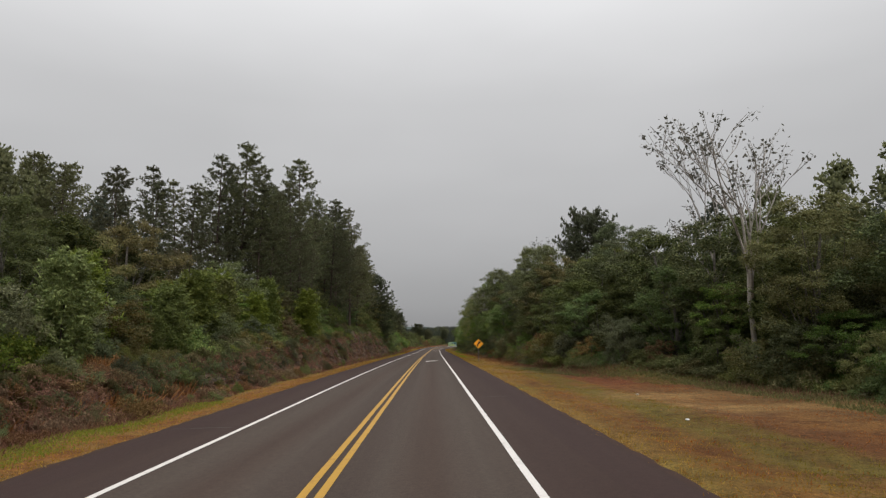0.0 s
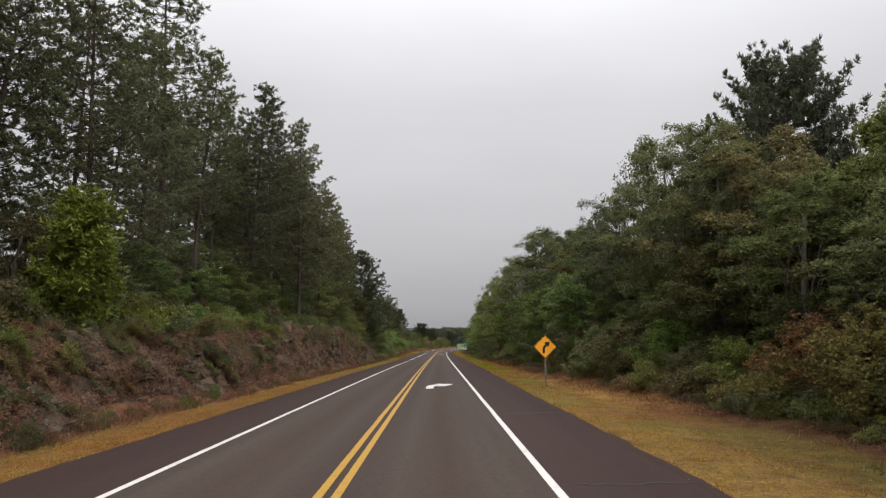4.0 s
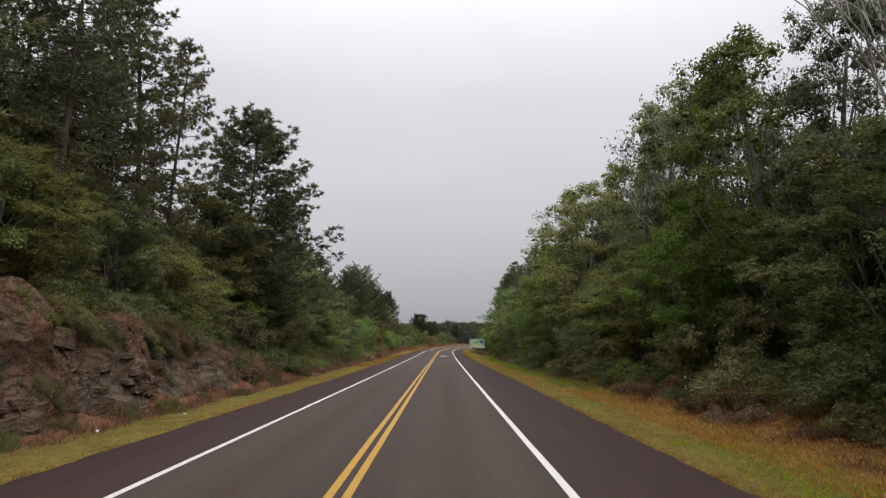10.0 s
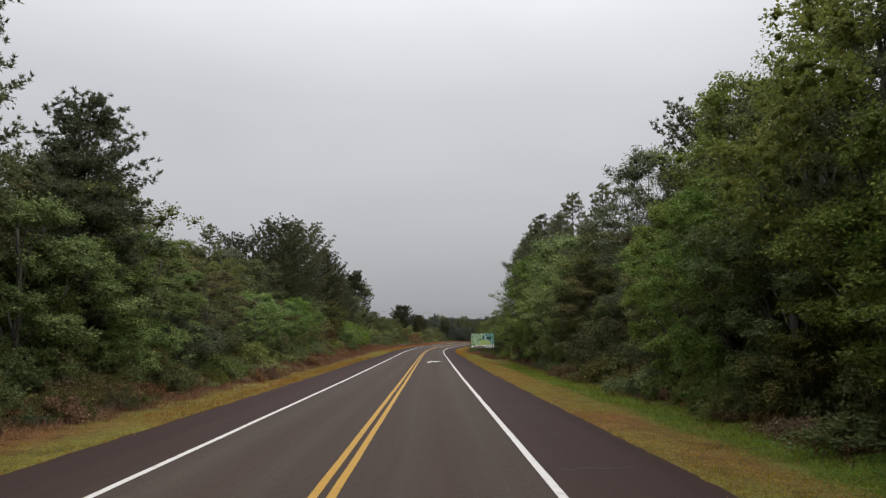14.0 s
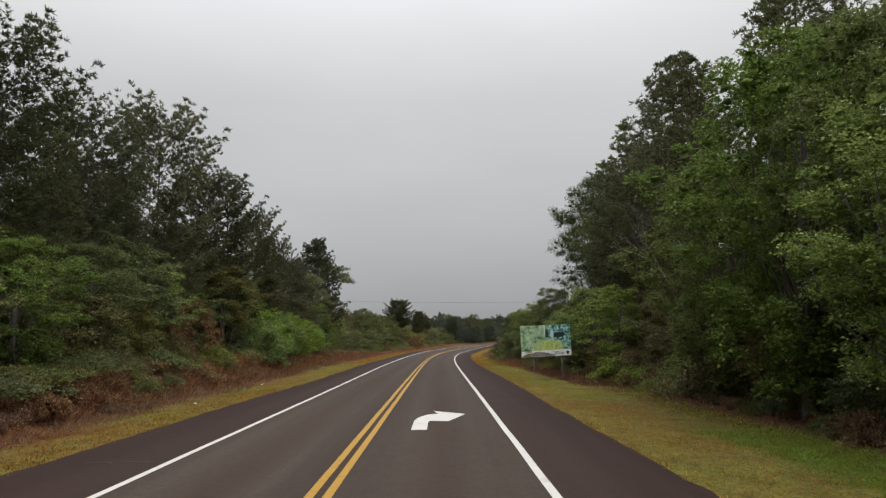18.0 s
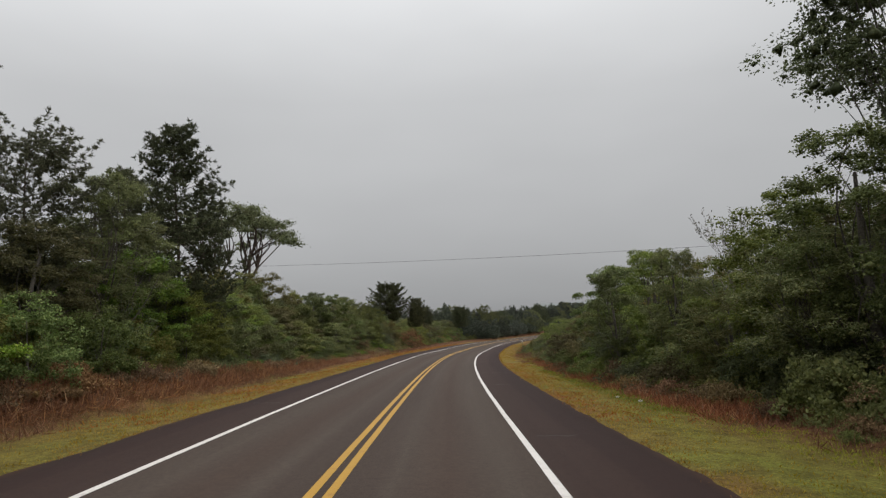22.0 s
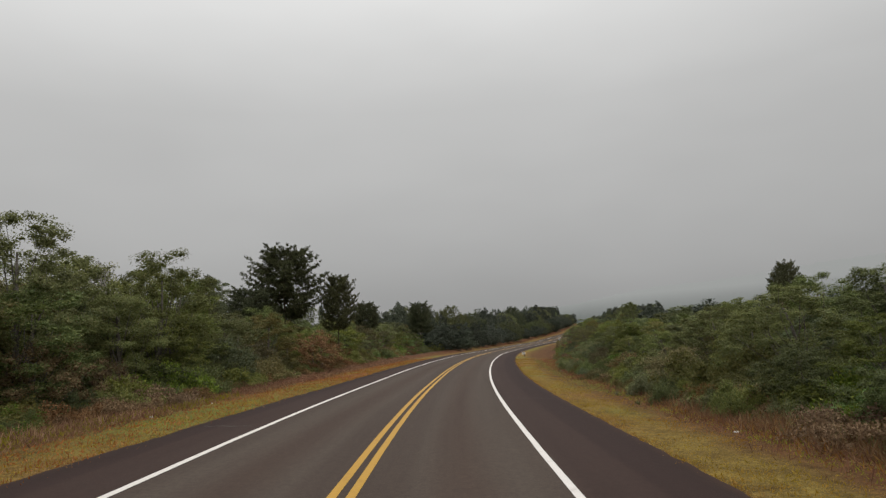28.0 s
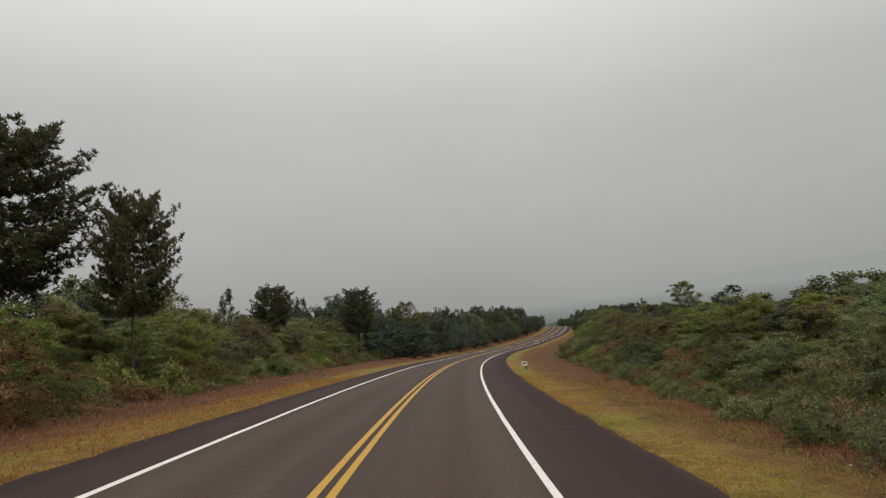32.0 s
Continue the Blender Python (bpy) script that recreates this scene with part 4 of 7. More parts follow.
def road_sheet():
    inner = [-4.5, -3.4, -1.7, 0, 1.7, 3.4, 4.5]
    verts, faces, co = [], [], []
    for s in road_s:
        el, er = -seal(s, -1), seal(s, 1)
        offs = [el - 0.06, el + 0.02, el + 0.4] + inner + [er - 0.4, er - 0.02, er + 0.06]
        for k, o in enumerate(offs):
            if k < 2 or k > len(offs) - 3:
                o += 0.11 * noise.noise((s * 0.55, offs[0] if k < 2 else offs[-1], 2)) + 0.07 * noise.noise((s * 1.9, 0.0 if k < 2 else 9.0, 5)) + 0.045 * noise.noise((s * 5.3, 0.0 if k < 2 else 9.0, 7))
            verts.append(road_at(s, o, -0.10 if k in (0, len(offs) - 1) else 0.0))
            e = er if o > 0 else -el
            co.append((o if abs(o) < 4.5 else math.copysign(4.5 + (abs(o) - 4.5) * 1.55 / (e - 4.5), o), s))
    m = len(offs)
    for i in range(len(road_s) - 1):
        for j in range(m - 1):
            a = i * m + j
            faces.append((a, a + 1, a + 1 + m, a + m))
    me = mesh_of("road", verts, faces, M_ROAD, True)
    layer = me.uv_layers.new(name="road")
    idx = np.empty(len(me.loops), dtype=np.int32)
    me.loops.foreach_get("vertex_index", idx)
    layer.data.foreach_set("uv", np.array(co, dtype=np.float32)[idx].ravel())
    return me


road = tagged(new("road", road_sheet()), "two-lane asphalt road with darker reddish paved shoulders", "road", "", "structure")


def painted(name, o0, o1, mat, label):
    s_list = list(np.arange(-80, 620, 2.0)) + list(np.arange(620, 1000, 6.0))
    verts, faces = [], []
    for s in s_list:
        j = 0.012 * noise.noise((s * 0.9, o0, 1))
        verts += [road_at(s, o0 + j, 0.006), road_at(s, o1 + j, 0.006)]
    for i in range(len(s_list) - 1):
        a = 2 * i
        faces.append((a, a + 1, a + 3, a + 2))
    return part(name, mesh_of(name, verts, faces, mat), mat, road, label)


painted("edge_line", -3.47, -3.33, M_WHITE, "solid white painted edge line on the asphalt")
painted("edge_line", 3.33, 3.47, M_WHITE, "solid white painted edge line on the asphalt")
painted("centre_line", -0.20, -0.06, M_YELLOW, "solid yellow painted centre line, one of a pair")
painted("centre_line", 0.07, 0.21, M_YELLOW, "solid yellow painted centre line, one of a pair")


def turn_arrow(s0, off0):
    shape = [(-0.2, 0), (-0.2, 1.5), (-0.15, 1.95), (0.08, 2.42), (0.33, 2.55), (0.36, 1.75), (0.91, 3.6), (-0.06, 4.65), (0.08, 3.8), (-0.24, 3.6), (-0.48, 2.9), (-0.58, 2.2), (-0.6, 1.5), (-0.6, 0)]
    bm = bmesh.new()
    f = bm.faces.new([bm.verts.new(road_at(s0 + v, off0 + u, 0.007)) for u, v in shape])
    bmesh.ops.triangulate(bm, faces=[f])
    part("turn_arrow", bm, M_WHITE, road, "white painted right-turn arrow on the asphalt")


turn_arrow(84.3, 1.60)
turn_arrow(244.0, 1.65)
rngj = random.Random(5)
for k, s in enumerate(list(np.arange(19, 470, 10.5))):
    sgn = 1 if k % 3 else -1
    s += rngj.uniform(-2.5, 2.5)
    a, b = sgn * 3.75, sgn * rngj.uniform(4.7, 5.7)
    pts = [(a + (b - a) * i / 14, s + 0.16 * noise.noise((i * 0.45, s, 0)) + 0.05 * noise.noise((i * 1.7, s, 3))) for i in range(15)]
    wide = [0.045 * (0.35 + 0.65 * math.sin(math.pi * (i + 1) / 16)) * (0.7 + 0.6 * rngj.random()) for i in range(15)]
    bm = bmesh.new()
    up = [bm.verts.new(road_at(q[1] + w_, q[0], 0.005)) for q, w_ in zip(pts, wide)]
    dn = [bm.verts.new(road_at(q[1] - w_, q[0], 0.005)) for q, w_ in zip(pts, wide)]
    for i in range(14):
        bm.faces.new((dn[i], dn[i + 1], up[i + 1], up[i]))
    part("crack", bm, M_TAR, road, "dark crack across the shoulder")

# ---------------------------------------------------------------- rock cutting beside the road
rock_cut = tagged(new("rock_wall"), "low cutting of weathered brown basalt rock under the pines", "rock face", "", "structure")


def rock_sheet():
    verts, faces = [], []
    s_list = list(np.arange(15.5, 173, 0.42))
    rows = 15
    for s in s_list:
        h = tab(BANK_L, s) * (0.90 + 0.30 * noise.noise((s * 0.13, 0, 7)) + 0.22 * noise.noise((s * 0.5, 0, 2)))
        h *= smooth(15.5, 26, s) * (1 - smooth(157, 172, s)) + 0.02
        z0 = ground_z(s, -9.0) - 0.35
        for j in range(rows):
            u = j / (rows - 1)
            zed = z0 + (h + 0.45) * u
            ledge = 0.45 * math.floor(u * 5 + noise.noise((s * 0.25, u * 2, 3)) * 0.9) / 5
            o = -8.85 - 0.75 * u - ledge - 0.45 * noise.noise((s * 0.45, zed * 0.8, 0)) - 0.22 * noise.noise((s * 1.4, zed * 1.7, 9)) - 0.9 * noise.noise((s * 0.09, 1, 2)) - 0.4 * noise.noise((s * 0.3, 6, 2))
            x, y = place(s + 0.15 * noise.noise((s, zed, 5)), o)
            verts.append((x, y, zed + 0.1 * noise.noise((s * 1.1, u * 4, 8))))
        x, y = place(s, -13.2)
        verts.append((x, y, ground_z(s, -13.2) - 0.2))
    m = rows + 1
    for i in range(len(s_list) - 1):
        for j in range(m - 1):
            a = i * m + j
            faces.append((a + m, a + m + 1, a + 1, a))
    return mesh_of("rock_face", verts, faces, M_ROCK)


part("rock_face", rock_sheet(), M_ROCK, rock_cut)


def block_mesh(seed):
    rng = random.Random(seed)
    bm = bmesh.new()
    bmesh.ops.create_cube(bm, size=1.0)
    bmesh.ops.bevel(bm, geom=list(bm.edges), offset=0.11, segments=1, affect="EDGES")
    for v in bm.verts:
        v.co += Vector((rng.uniform(-0.1, 0.1), rng.uniform(-0.1, 0.1), rng.uniform(-0.1, 0.1)))
    me = bpy.data.meshes.new("rock")
    bm.to_mesh(me)
    bm.free()
    me.materials.append(M_BLOCK)
    return me


def talus():
    """Crumbled red earth leaning on the foot of the rock."""
    verts, faces, cols = [], [], 9
    s_list = list(np.arange(12, 176, 0.5))
    for s in s_list:
        k = smooth(12, 24, s) * (1 - smooth(164, 176, s))
        reach = 1.0 + 0.5 * noise.noise((s * 0.21, 8, 1))
        tall = (0.55 + 0.4 * noise.noise((s * 0.33, 2, 5))) * min(1.0, tab(BANK_L, s) / 2.2) * k
        for c in range(cols):
            u = c / (cols - 1)
            o = -9.2 + reach * (1 - u) - 0.7 * noise.noise((s * 0.09, 1, 2))
            x, y = place(s, o)
            verts.append((x, y, ground_z(s, max(o, -9.4)) - 0.04 + tall * u ** 1.5 + 0.06 * noise.noise((s * 1.9, u * 5, 1)) * u))
    for i in range(len(s_list) - 1):
        for c in range(cols - 1):
            a = i * cols + c
            faces.append((a, a + cols, a + cols + 1, a + 1))
    return mesh_of("earth_foot", verts, faces, M_TALUS, True)


part("earth_foot", talus(), M_TALUS, rock_cut, "crumbled red earth at the foot")
blocks = [block_mesh(k) for k in range(6)]
rngb = random.Random(11)
for i in range(290):
    s = rngb.choice((rngb.uniform(35, 164), rngb.uniform(82, 151)))
    h = tab(BANK_L, s)
    u = rngb.uniform(0.05, 0.95)
    o = -9.05 - 0.75 * u - 0.42 * math.floor(u * 5) / 5 - 0.45 * noise.noise((s * 0.45, (ground_z(s, -9.0) + h * u) * 0.8, 0)) - 0.9 * noise.noise((s * 0.09, 1, 2)) - 0.4 * noise.noise((s * 0.3, 6, 2))
    x, y = place(s, o)
    ob = new("rock", rngb.choice(blocks))
    ob.parent = rock_cut
    w = rngb.choice((rngb.uniform(0.35, 0.8), rngb.uniform(0.6, 1.25)))
    ob.matrix_basis = pose(x, y, ground_z(s, -9.0) - 0.1 + h * u * 0.95, rngb.uniform(-9, 9), rngb.uniform(-9, 9), heading(s) + rngb.uniform(-9, 9)) @ Matrix.Diagonal((0.6, w, w * rngb.uniform(0.3, 0.55), 1))

def creepers():
    rng, rs = random.Random(21), np.random.RandomState(21)
    foot = []
    while len(foot) < 8000:
        s, u = rng.uniform(17, 171), rng.random() ** 0.8
        if noise.noise((s * 0.22, u * 2.2, 4)) + rng.uniform(-0.25, 0.25) < (0.30 if s > 104 else -0.02) and 0.16 < u < 0.88:
            continue
        h = tab(BANK_L, s)
        zed = ground_z(s, -9.0) - 0.1 + h * u
        o = -8.75 - 0.75 * u - 0.45 * math.floor(u * 5) / 5 - 0.45 * noise.noise((s * 0.45, zed * 0.8, 0)) - 0.9 * noise.noise((s * 0.09, 1, 2)) - 0.4 * noise.noise((s * 0.3, 6, 2))
        x, y = place(s, o)
        foot.append((x, y, zed))
    idx = np.repeat(np.arange(len(foot)), 10)
    n = len(idx)
    base = np.array(foot)[idx] + rs.normal(size=(n, 3)) * 0.16
    way = rs.normal(size=(n, 3)) * 0.6 + np.array([0.5, 0, -0.25])
    ln = 0.13 * (0.4 + rs.rand(n))
    return leaf_mesh("creepers", base, way, ln, ln * 0.11, M_FERN, rs)


tagged(new("creepers", creepers()), "dry brown creepers and grass hanging over the rock", "creeper", "", "stuff")

# ---------------------------------------------------------------- kinds of plants, built once
PINES = [pine_tree("pine_tree", "tall pine with bare lower trunk and dark tufted crown", 1, 22, 3.8, 9.5, 19, 8, M_PINE, M_BARK, up=0.30, gap=0.06, stubs=26),
         pine_tree("pine_tree", "tall slender pine with an open dark crown", 2, 22, 3.4, 8.0, 18, 8, M_PINE, M_BARK, up=0.25, gap=0.14, stubs=30),
         pine_tree("pine_tree", "tall pine clothed with branches far down its trunk", 3, 21, 4.0, 3.4, 26, 8, M_PINE, M_BARK, up=0.35, gap=0.04, stubs=10),
         pine_tree("pine_tree", "spreading pine with a broad rounded dark crown", 4, 18, 4.8, 4.0, 34, 14, M_PINED, M_BARK, per=13, needle=0.28, up=0.75, gap=0.12, oval=True, stubs=10),
         pine_tree("pine_tree", "dark conical pine with layered boughs and a pointed top", 5, 18, 5.0, 3.0, 34, 13, M_PINED, M_BARK, per=13, needle=0.27, up=0.55, gap=0.06, stubs=6),
         pine_tree("pine_tree", "pine with a dense rounded crown over a bare straight trunk", 8, 18, 5.2, 7.4, 32, 15, M_PINED, M_BARK, per=13, needle=0.33, up=0.22, oval=True, stubs=12)]
YPINES = [pine_tree("young_pine", "bushy bright green young pine on the bank", 6, 5.0, 1.45, 0.3, 17, 7, M_YPINE, M_BARK, per=8, needle=0.25, up=0.55),
          pine_tree("young_pine", "bushy bright green young pine on the bank", 7, 4.2, 1.3, 0.2, 15, 7, M_YPINE, M_BARK, per=8, needle=0.25, up=0.6)]
BROADS = [broad_tree("broadleaf_tree", "dense dark green broadleaf tree in the roadside wood", 11, 11, 3.6, 0.8, 62, 92, 0.109, M_BROAD, M_GREYB),
          broad_tree("broadleaf_tree", "dense green broadleaf tree with a ragged crown", 12, 12, 3.2, 1.4, 58, 92, 0.106, M_BROAD, M_GREYB, fill=0.4),
          broad_tree("broadleaf_tree", "leaning broadleaf tree with layered green foliage", 13, 10, 3.9, 0.8, 62, 92, 0.109, M_BROAD, M_GREYB, lean=0.08, layered=0.4),
          broad_tree("broadleaf_tree", "olive-green broadleaf tree in the roadside wood", 14, 11, 3.4, 1.0, 58, 92, 0.106, M_OLIVE, M_GREYB)]
LIGHTS = [broad_tree("light_green_tree", "bright yellow-green broadleaf tree at the wood's edge", 21, 8, 2.9, 0.5, 54, 92, 0.092, M_LIGHT, M_GREYB),
          broad_tree("light_green_tree", "bright green slender broadleaf tree at the wood's edge", 22, 8, 2.3, 0.6, 48, 92, 0.092, M_LIGHT, M_GREYB, fill=0.35)]
DARKS = [broad_tree("dark_tree", "large dark-leaved tree standing above the wood", 31, 17, 5.2, 4.5, 96, 90, 0.125, M_DARKL, M_GREYB, flat=0.9, fill=0.3, droop=0.1, layered=0.35, size=0.85),
         broad_tree("dark_tree", "dark-leaved spreading tree with layered boughs", 32, 16, 4.8, 3.2, 92, 90, 0.119, M_DARKL, M_GREYB, fill=0.25, layered=0.3, size=0.85)]
TALL_DARK = broad_tree("dark_tree", "tall dark tree with high spreading boughs over a bare trunk", 33, 20, 5.6, 8.4, 110, 96, 0.125, M_DARKL, M_GREYB, flat=0.9, fill=0.35, layered=0.3, size=1.0, trunk_r=0.012)
# Broadleaf trees whose leaf colour has the wood's shade painted in.
SHADED_BROADS = [broad_tree("broadleaf_tree", "broadleaf tree beside the turn-out, leaf colour darkened for shade", 15, 11, 3.6, 0.6, 66, 92, 0.109, M_SHADED, M_GREYB, layered=0.8),
           broad_tree("broadleaf_tree", "ragged broadleaf tree beside the turn-out, leaf colour darkened for shade", 16, 10, 3.4, 0.8, 60, 92, 0.106, M_SHADED, M_GREYB, fill=0.4, layered=0.9)]
BARES = [bare_tree("bare_tree", "thin grey tree almost without leaves", 41, 17, 0.42, 4, 620, M_PALE, M_GREYL),
         bare_tree("bare_tree", "thin pale tree with sparse leaves and fine twigs", 42, 16, 0.36, 4, 800, M_PALE, M_GREYL)]
BUSHES = [broad_tree("bush", "dense green roadside bush", 51, 3.2, 2.0, 0.1, 34, 64, 0.078, M_BROAD, M_GREYB, fill=0.3, layered=0.8),
          broad_tree("bush", "dense dark green roadside bush", 52, 2.6, 2.1, 0.1, 34, 64, 0.078, M_DARKL, M_GREYB, fill=0.3, layered=0.8),
          broad_tree("bush", "olive and straw coloured roadside bush", 53, 2.4, 1.8, 0.05, 32, 64, 0.075, M_OLIVE, M_GREYB, fill=0.3, layered=0.8),
          broad_tree("bush", "bright green roadside bush", 54, 2.8, 1.9, 0.1, 34, 64, 0.075, M_LIGHT, M_GREYB, fill=0.3, layered=0.8)]
SPRING_TREE = broad_tree("broadleaf_tree", "tall tree in fresh yellow-green leaf", 18, 12, 3.4, 0.6, 84, 96, 0.106, M_SPRING, M_GREYB, fill=0.45, layered=0.8)
SPRING_BUSH = [broad_tree("bush", "bright yellow-green bush with upright shoots", 55, 3.2, 1.8, 0.1, 36, 66, 0.080, M_SPRING, M_GREYB, flat=1.1, fill=0.35, layered=1.3),
               broad_tree("bush", "fresh green bush with upright shoots", 56, 3.0, 1.7, 0.1, 34, 66, 0.080, M_SPRING, M_GREYB, flat=1.1, fill=0.35, layered=1.3)]
DRY_BUSH = [broad_tree("dry_bush", "grey-brown twiggy bush with withered leaves", 57, 2.6, 1.9, 0.1, 30, 64, 0.058, M_TWIG, M_GREYB, fill=0.3, layered=0.9),
            broad_tree("dry_bush", "olive-brown thinning bush beside the verge", 58, 2.4, 1.8, 0.1, 28, 60, 0.062, M_TWIG, M_GREYB, fill=0.35, layered=0.9)]
UMBRELLA = umbrella_tree("umbrella_tree", "flat-topped tree with dark forking limbs and thin canopy", 61, 17.0, 6.6, M_DARKL, M_BARK)
MODEL_H = {}
for kinds, hs in ((PINES, (22, 22, 21, 18, 18, 18)), (YPINES, (5.0, 4.2)), (BROADS, (11, 12, 10, 11)), (SHADED_BROADS, (11, 10)), (LIGHTS, (8, 8)), (DARKS, (17, 16)), (BARES, (17, 16)), (BUSHES, (3.2, 2.6, 2.4, 2.8)), (SPRING_BUSH, (3.2, 3.0)), ((SPRING_TREE,), (12,)), (DRY_BUSH, (2.6, 2.4)), ((UMBRELLA,), (17.0,)), ((TALL_DARK,), (20,))):
    for k_, h_ in zip(kinds, hs):
        MODEL_H[k_.name] = h_
used = set()


def plant(kind, s, off, h, wide=1.0, turn=None, group="", sink=0.0):
    """Sets one plant of a kind at a chainage and offset, h metres high; the first goes to the model itself."""
    rngt = random.Random(int(s * 50) * 7919 + int(off * 50))
    src = rngt.choice(kind) if isinstance(kind, list) else kind
    k = h / MODEL_H[src.name]
    wk = k ** 0.75 * wide
    p = at(s, off, -0.05 - sink)
    turn = rngt.uniform(0, 360) if turn is None else turn
    m = pose(p.x, p.y, p.z, rngt.uniform(-2, 2), rngt.uniform(-2, 2), turn)
    if src.name not in used:
        used.add(src.name)
        ob = src
        ob.matrix_basis = m
    else:
        ob = copy_thing(src, m)
    ob.scale = (wk, wk, k)
    if group:
        ob["group"] = group
    return ob


# ---- single trees that stand out: chainage, offset, height, width
def stand(kind, *rows):
    for s, off, h, w in rows:
        plant(kind, s, off, h, w)


# left of the road
stand(PINES[0], (91.0, -16.0, 23.5, 1.1), (129.8, -12.6, 16.9, 1.1), (112.0, -14.0, 20.5, 1.1), (124.0, -13.6, 19.8, 1.1))
stand(PINES[1], (81.7, -31.7, 20.1, 1.0), (159.4, -14.8, 21.9, 1.0), (151.0, -14.0, 17.9, 1.1))
stand(PINES[2], (70.1, -18.1, 20.7, 1.15), (76.5, -17.4, 19.3, 1.1))
stand(PINES[2], (47.0, -24.0, 12.6, 1.0), (52.5, -22.5, 13.8, 1.0), (57.5, -22.0, 13.7, 1.0), (62.5, -20.5, 14.4, 1.0), (67.5, -20.0, 18.8, 1.0))
stand(PINES[2], (117.6, -12.4, 21.7, 1.05), (177.7, -12.2, 14.8, 0.9), (187.0, -13.6, 15.5, 0.95), (196.0, -14.2, 16.2, 0.8), (282.0, -15.4, 15.2, 0.9), (296.0, -15.6, 11.0, 1.0), (104.5, -14.0, 20.7, 1.1), (140.0, -13.2, 18.5, 1.1))
stand(PINES[3], (252.5, -16.2, 13.4, 0.9), (272.2, -17.0, 16.2, 0.95), (307.2, -16.8, 10.5, 1.0), (279.0, -15.6, 13.3, 0.85), (291.0, -15.6, 12.7, 0.75), (300.0, -16.0, 11.6, 0.75), (262.0, -16.6, 12.8, 0.9))
stand(PINES[5], (420.0, -18.9, 13.0, 0.98), (422.4, -13.6, 9.9, 0.62), (416.0, -21.4, 8.4, 1.0), (471.2, -22.0, 9.7, 0.8), (484.2, -14.3, 9.9, 0.85))
stand(PINES[2], (402.9, -20.0, 8.9, 0.75))
stand(PINES[4], (204.0, -13.4, 12.4, 1.0), (175.0, -12.8, 19.2, 1.4), (321.2, -15.6, 16.1, 1.05), (316.5, -17.0, 12.0, 0.9))
stand(DARKS[0], (191.8, -13.6, 12.0, 0.9), (203.0, -13.6, 10.2, 0.9))
stand(DARKS[1], (309.4, -14.1, 10.3, 0.9), (429.3, -31.6, 11.9, 1.0), (408.8, -23.4, 9.4, 0.8), (364.0, -17.5, 8.8, 0.9))
stand(BROADS[2], (382.1, -14.6, 7.8, 0.9), (386.0, -14.8, 7.0, 0.9))
stand(BROADS[0], (372.2, -15.4, 8.2, 1.0), (377.0, -16.4, 7.4, 1.0), (366.5, -15.2, 8.2, 1.0), (300.0, 13.2, 6.8, 1.1))
stand(BARES[1], (381.8, -16.0, 7.1, 0.8))
# right of the road
stand(BARES[0], (38.8, 20.4, 16.2, 1.0), (170.0, 16.0, 16.8, 0.85), (166.0, 15.6, 17.4, 0.8), (152.0, 14.6, 13.2, 0.7), (140.5, 13.2, 13.2, 0.7), (256.0, 14.6, 10.5, 0.7))
stand(BARES[1], (48.0, 22.6, 15.7, 0.9), (103.5, 19.4, 16.6, 0.8), (158.0, 14.0, 13.1, 0.6), (171.0, 15.4, 17.2, 0.9), (262.9, 14.6, 11.0, 0.7), (307.0, 14.6, 6.9, 0.7))
stand(DARKS[1], (376.0, 24.5, 6.4, 1.2), (370.0, 22.5, 7.3, 1.2))
stand(BROADS[3], (33.3, 20.6, 9.6, 1.0))
stand(DARKS[0], (130.6, 14.3, 15.4, 1.1), (191.6, 13.8, 11.4, 0.75), (291.4, 18.4, 15.0, 1.0), (200.6, 14.7, 12.2, 0.8), (215.0, 14.6, 13.8, 0.85), (104.8, 14.0, 11.2, 0.7), (99.0, 14.6, 11.9, 0.7), (156.0, 14.2, 14.6, 0.75), (145.0, 14.4, 13.0, 0.7))
plant(TALL_DARK, 301.0, 19.8, 20.4, 1.0, 40)
stand(DARKS[1], (94.0, 14.6, 12.7, 0.85), (112.5, 14.6, 12.8, 0.75), (84.0, 15.2, 13.7, 0.85), (126.6, 14.3, 13.4, 0.8), (462.4, 24.9, 7.5, 0.8), (57.1, 19.4, 11.7, 0.9), (66.8, 19.3, 14.0, 0.7), (290.0, 18.8, 17.4, 0.8))
stand(PINES[0], (257.9, 14.3, 16.1, 1.0), (264.6, 16.0, 17.8, 1.0), (277.5, 15.5, 16.0, 1.0), (286.2, 20.2, 17.3, 1.0), (261.2, 21.1, 17.4, 1.0), (266.0, 16.3, 19.2, 1.15))
stand(PINES[1], (248.2, 15.6, 16.0, 1.0), (270.7, 14.7, 16.7, 1.0), (282.8, 16.8, 17.4, 1.0), (274.2, 21.1, 17.8, 1.0))
stand(PINES[2], (269.7, 18.6, 18.2, 1.0), (280.9, 19.4, 18.2, 1.0), (255.9, 18.5, 20.0, 1.1), (253.5, 16.5, 17.2, 1.0), (226.0, 14.4, 14.2, 0.9))
stand(PINES[5], (86.2, 21.5, 17.8, 0.72), (441.0, 41.6, 8.8, 0.5), (434.5, 40.0, 9.7, 0.5))
stand(PINES[3], (207.9, 15.3, 13.0, 0.8), (276.2, 18.3, 15.6, 0.9))
stand(LIGHTS[0], (230.5, 12.4, 11.4, 1.0), (114.0, 11.8, 6.0, 0.95), (101.5, 12.2, 7.4, 0.9), (152.0, 12.4, 8.0, 0.9))
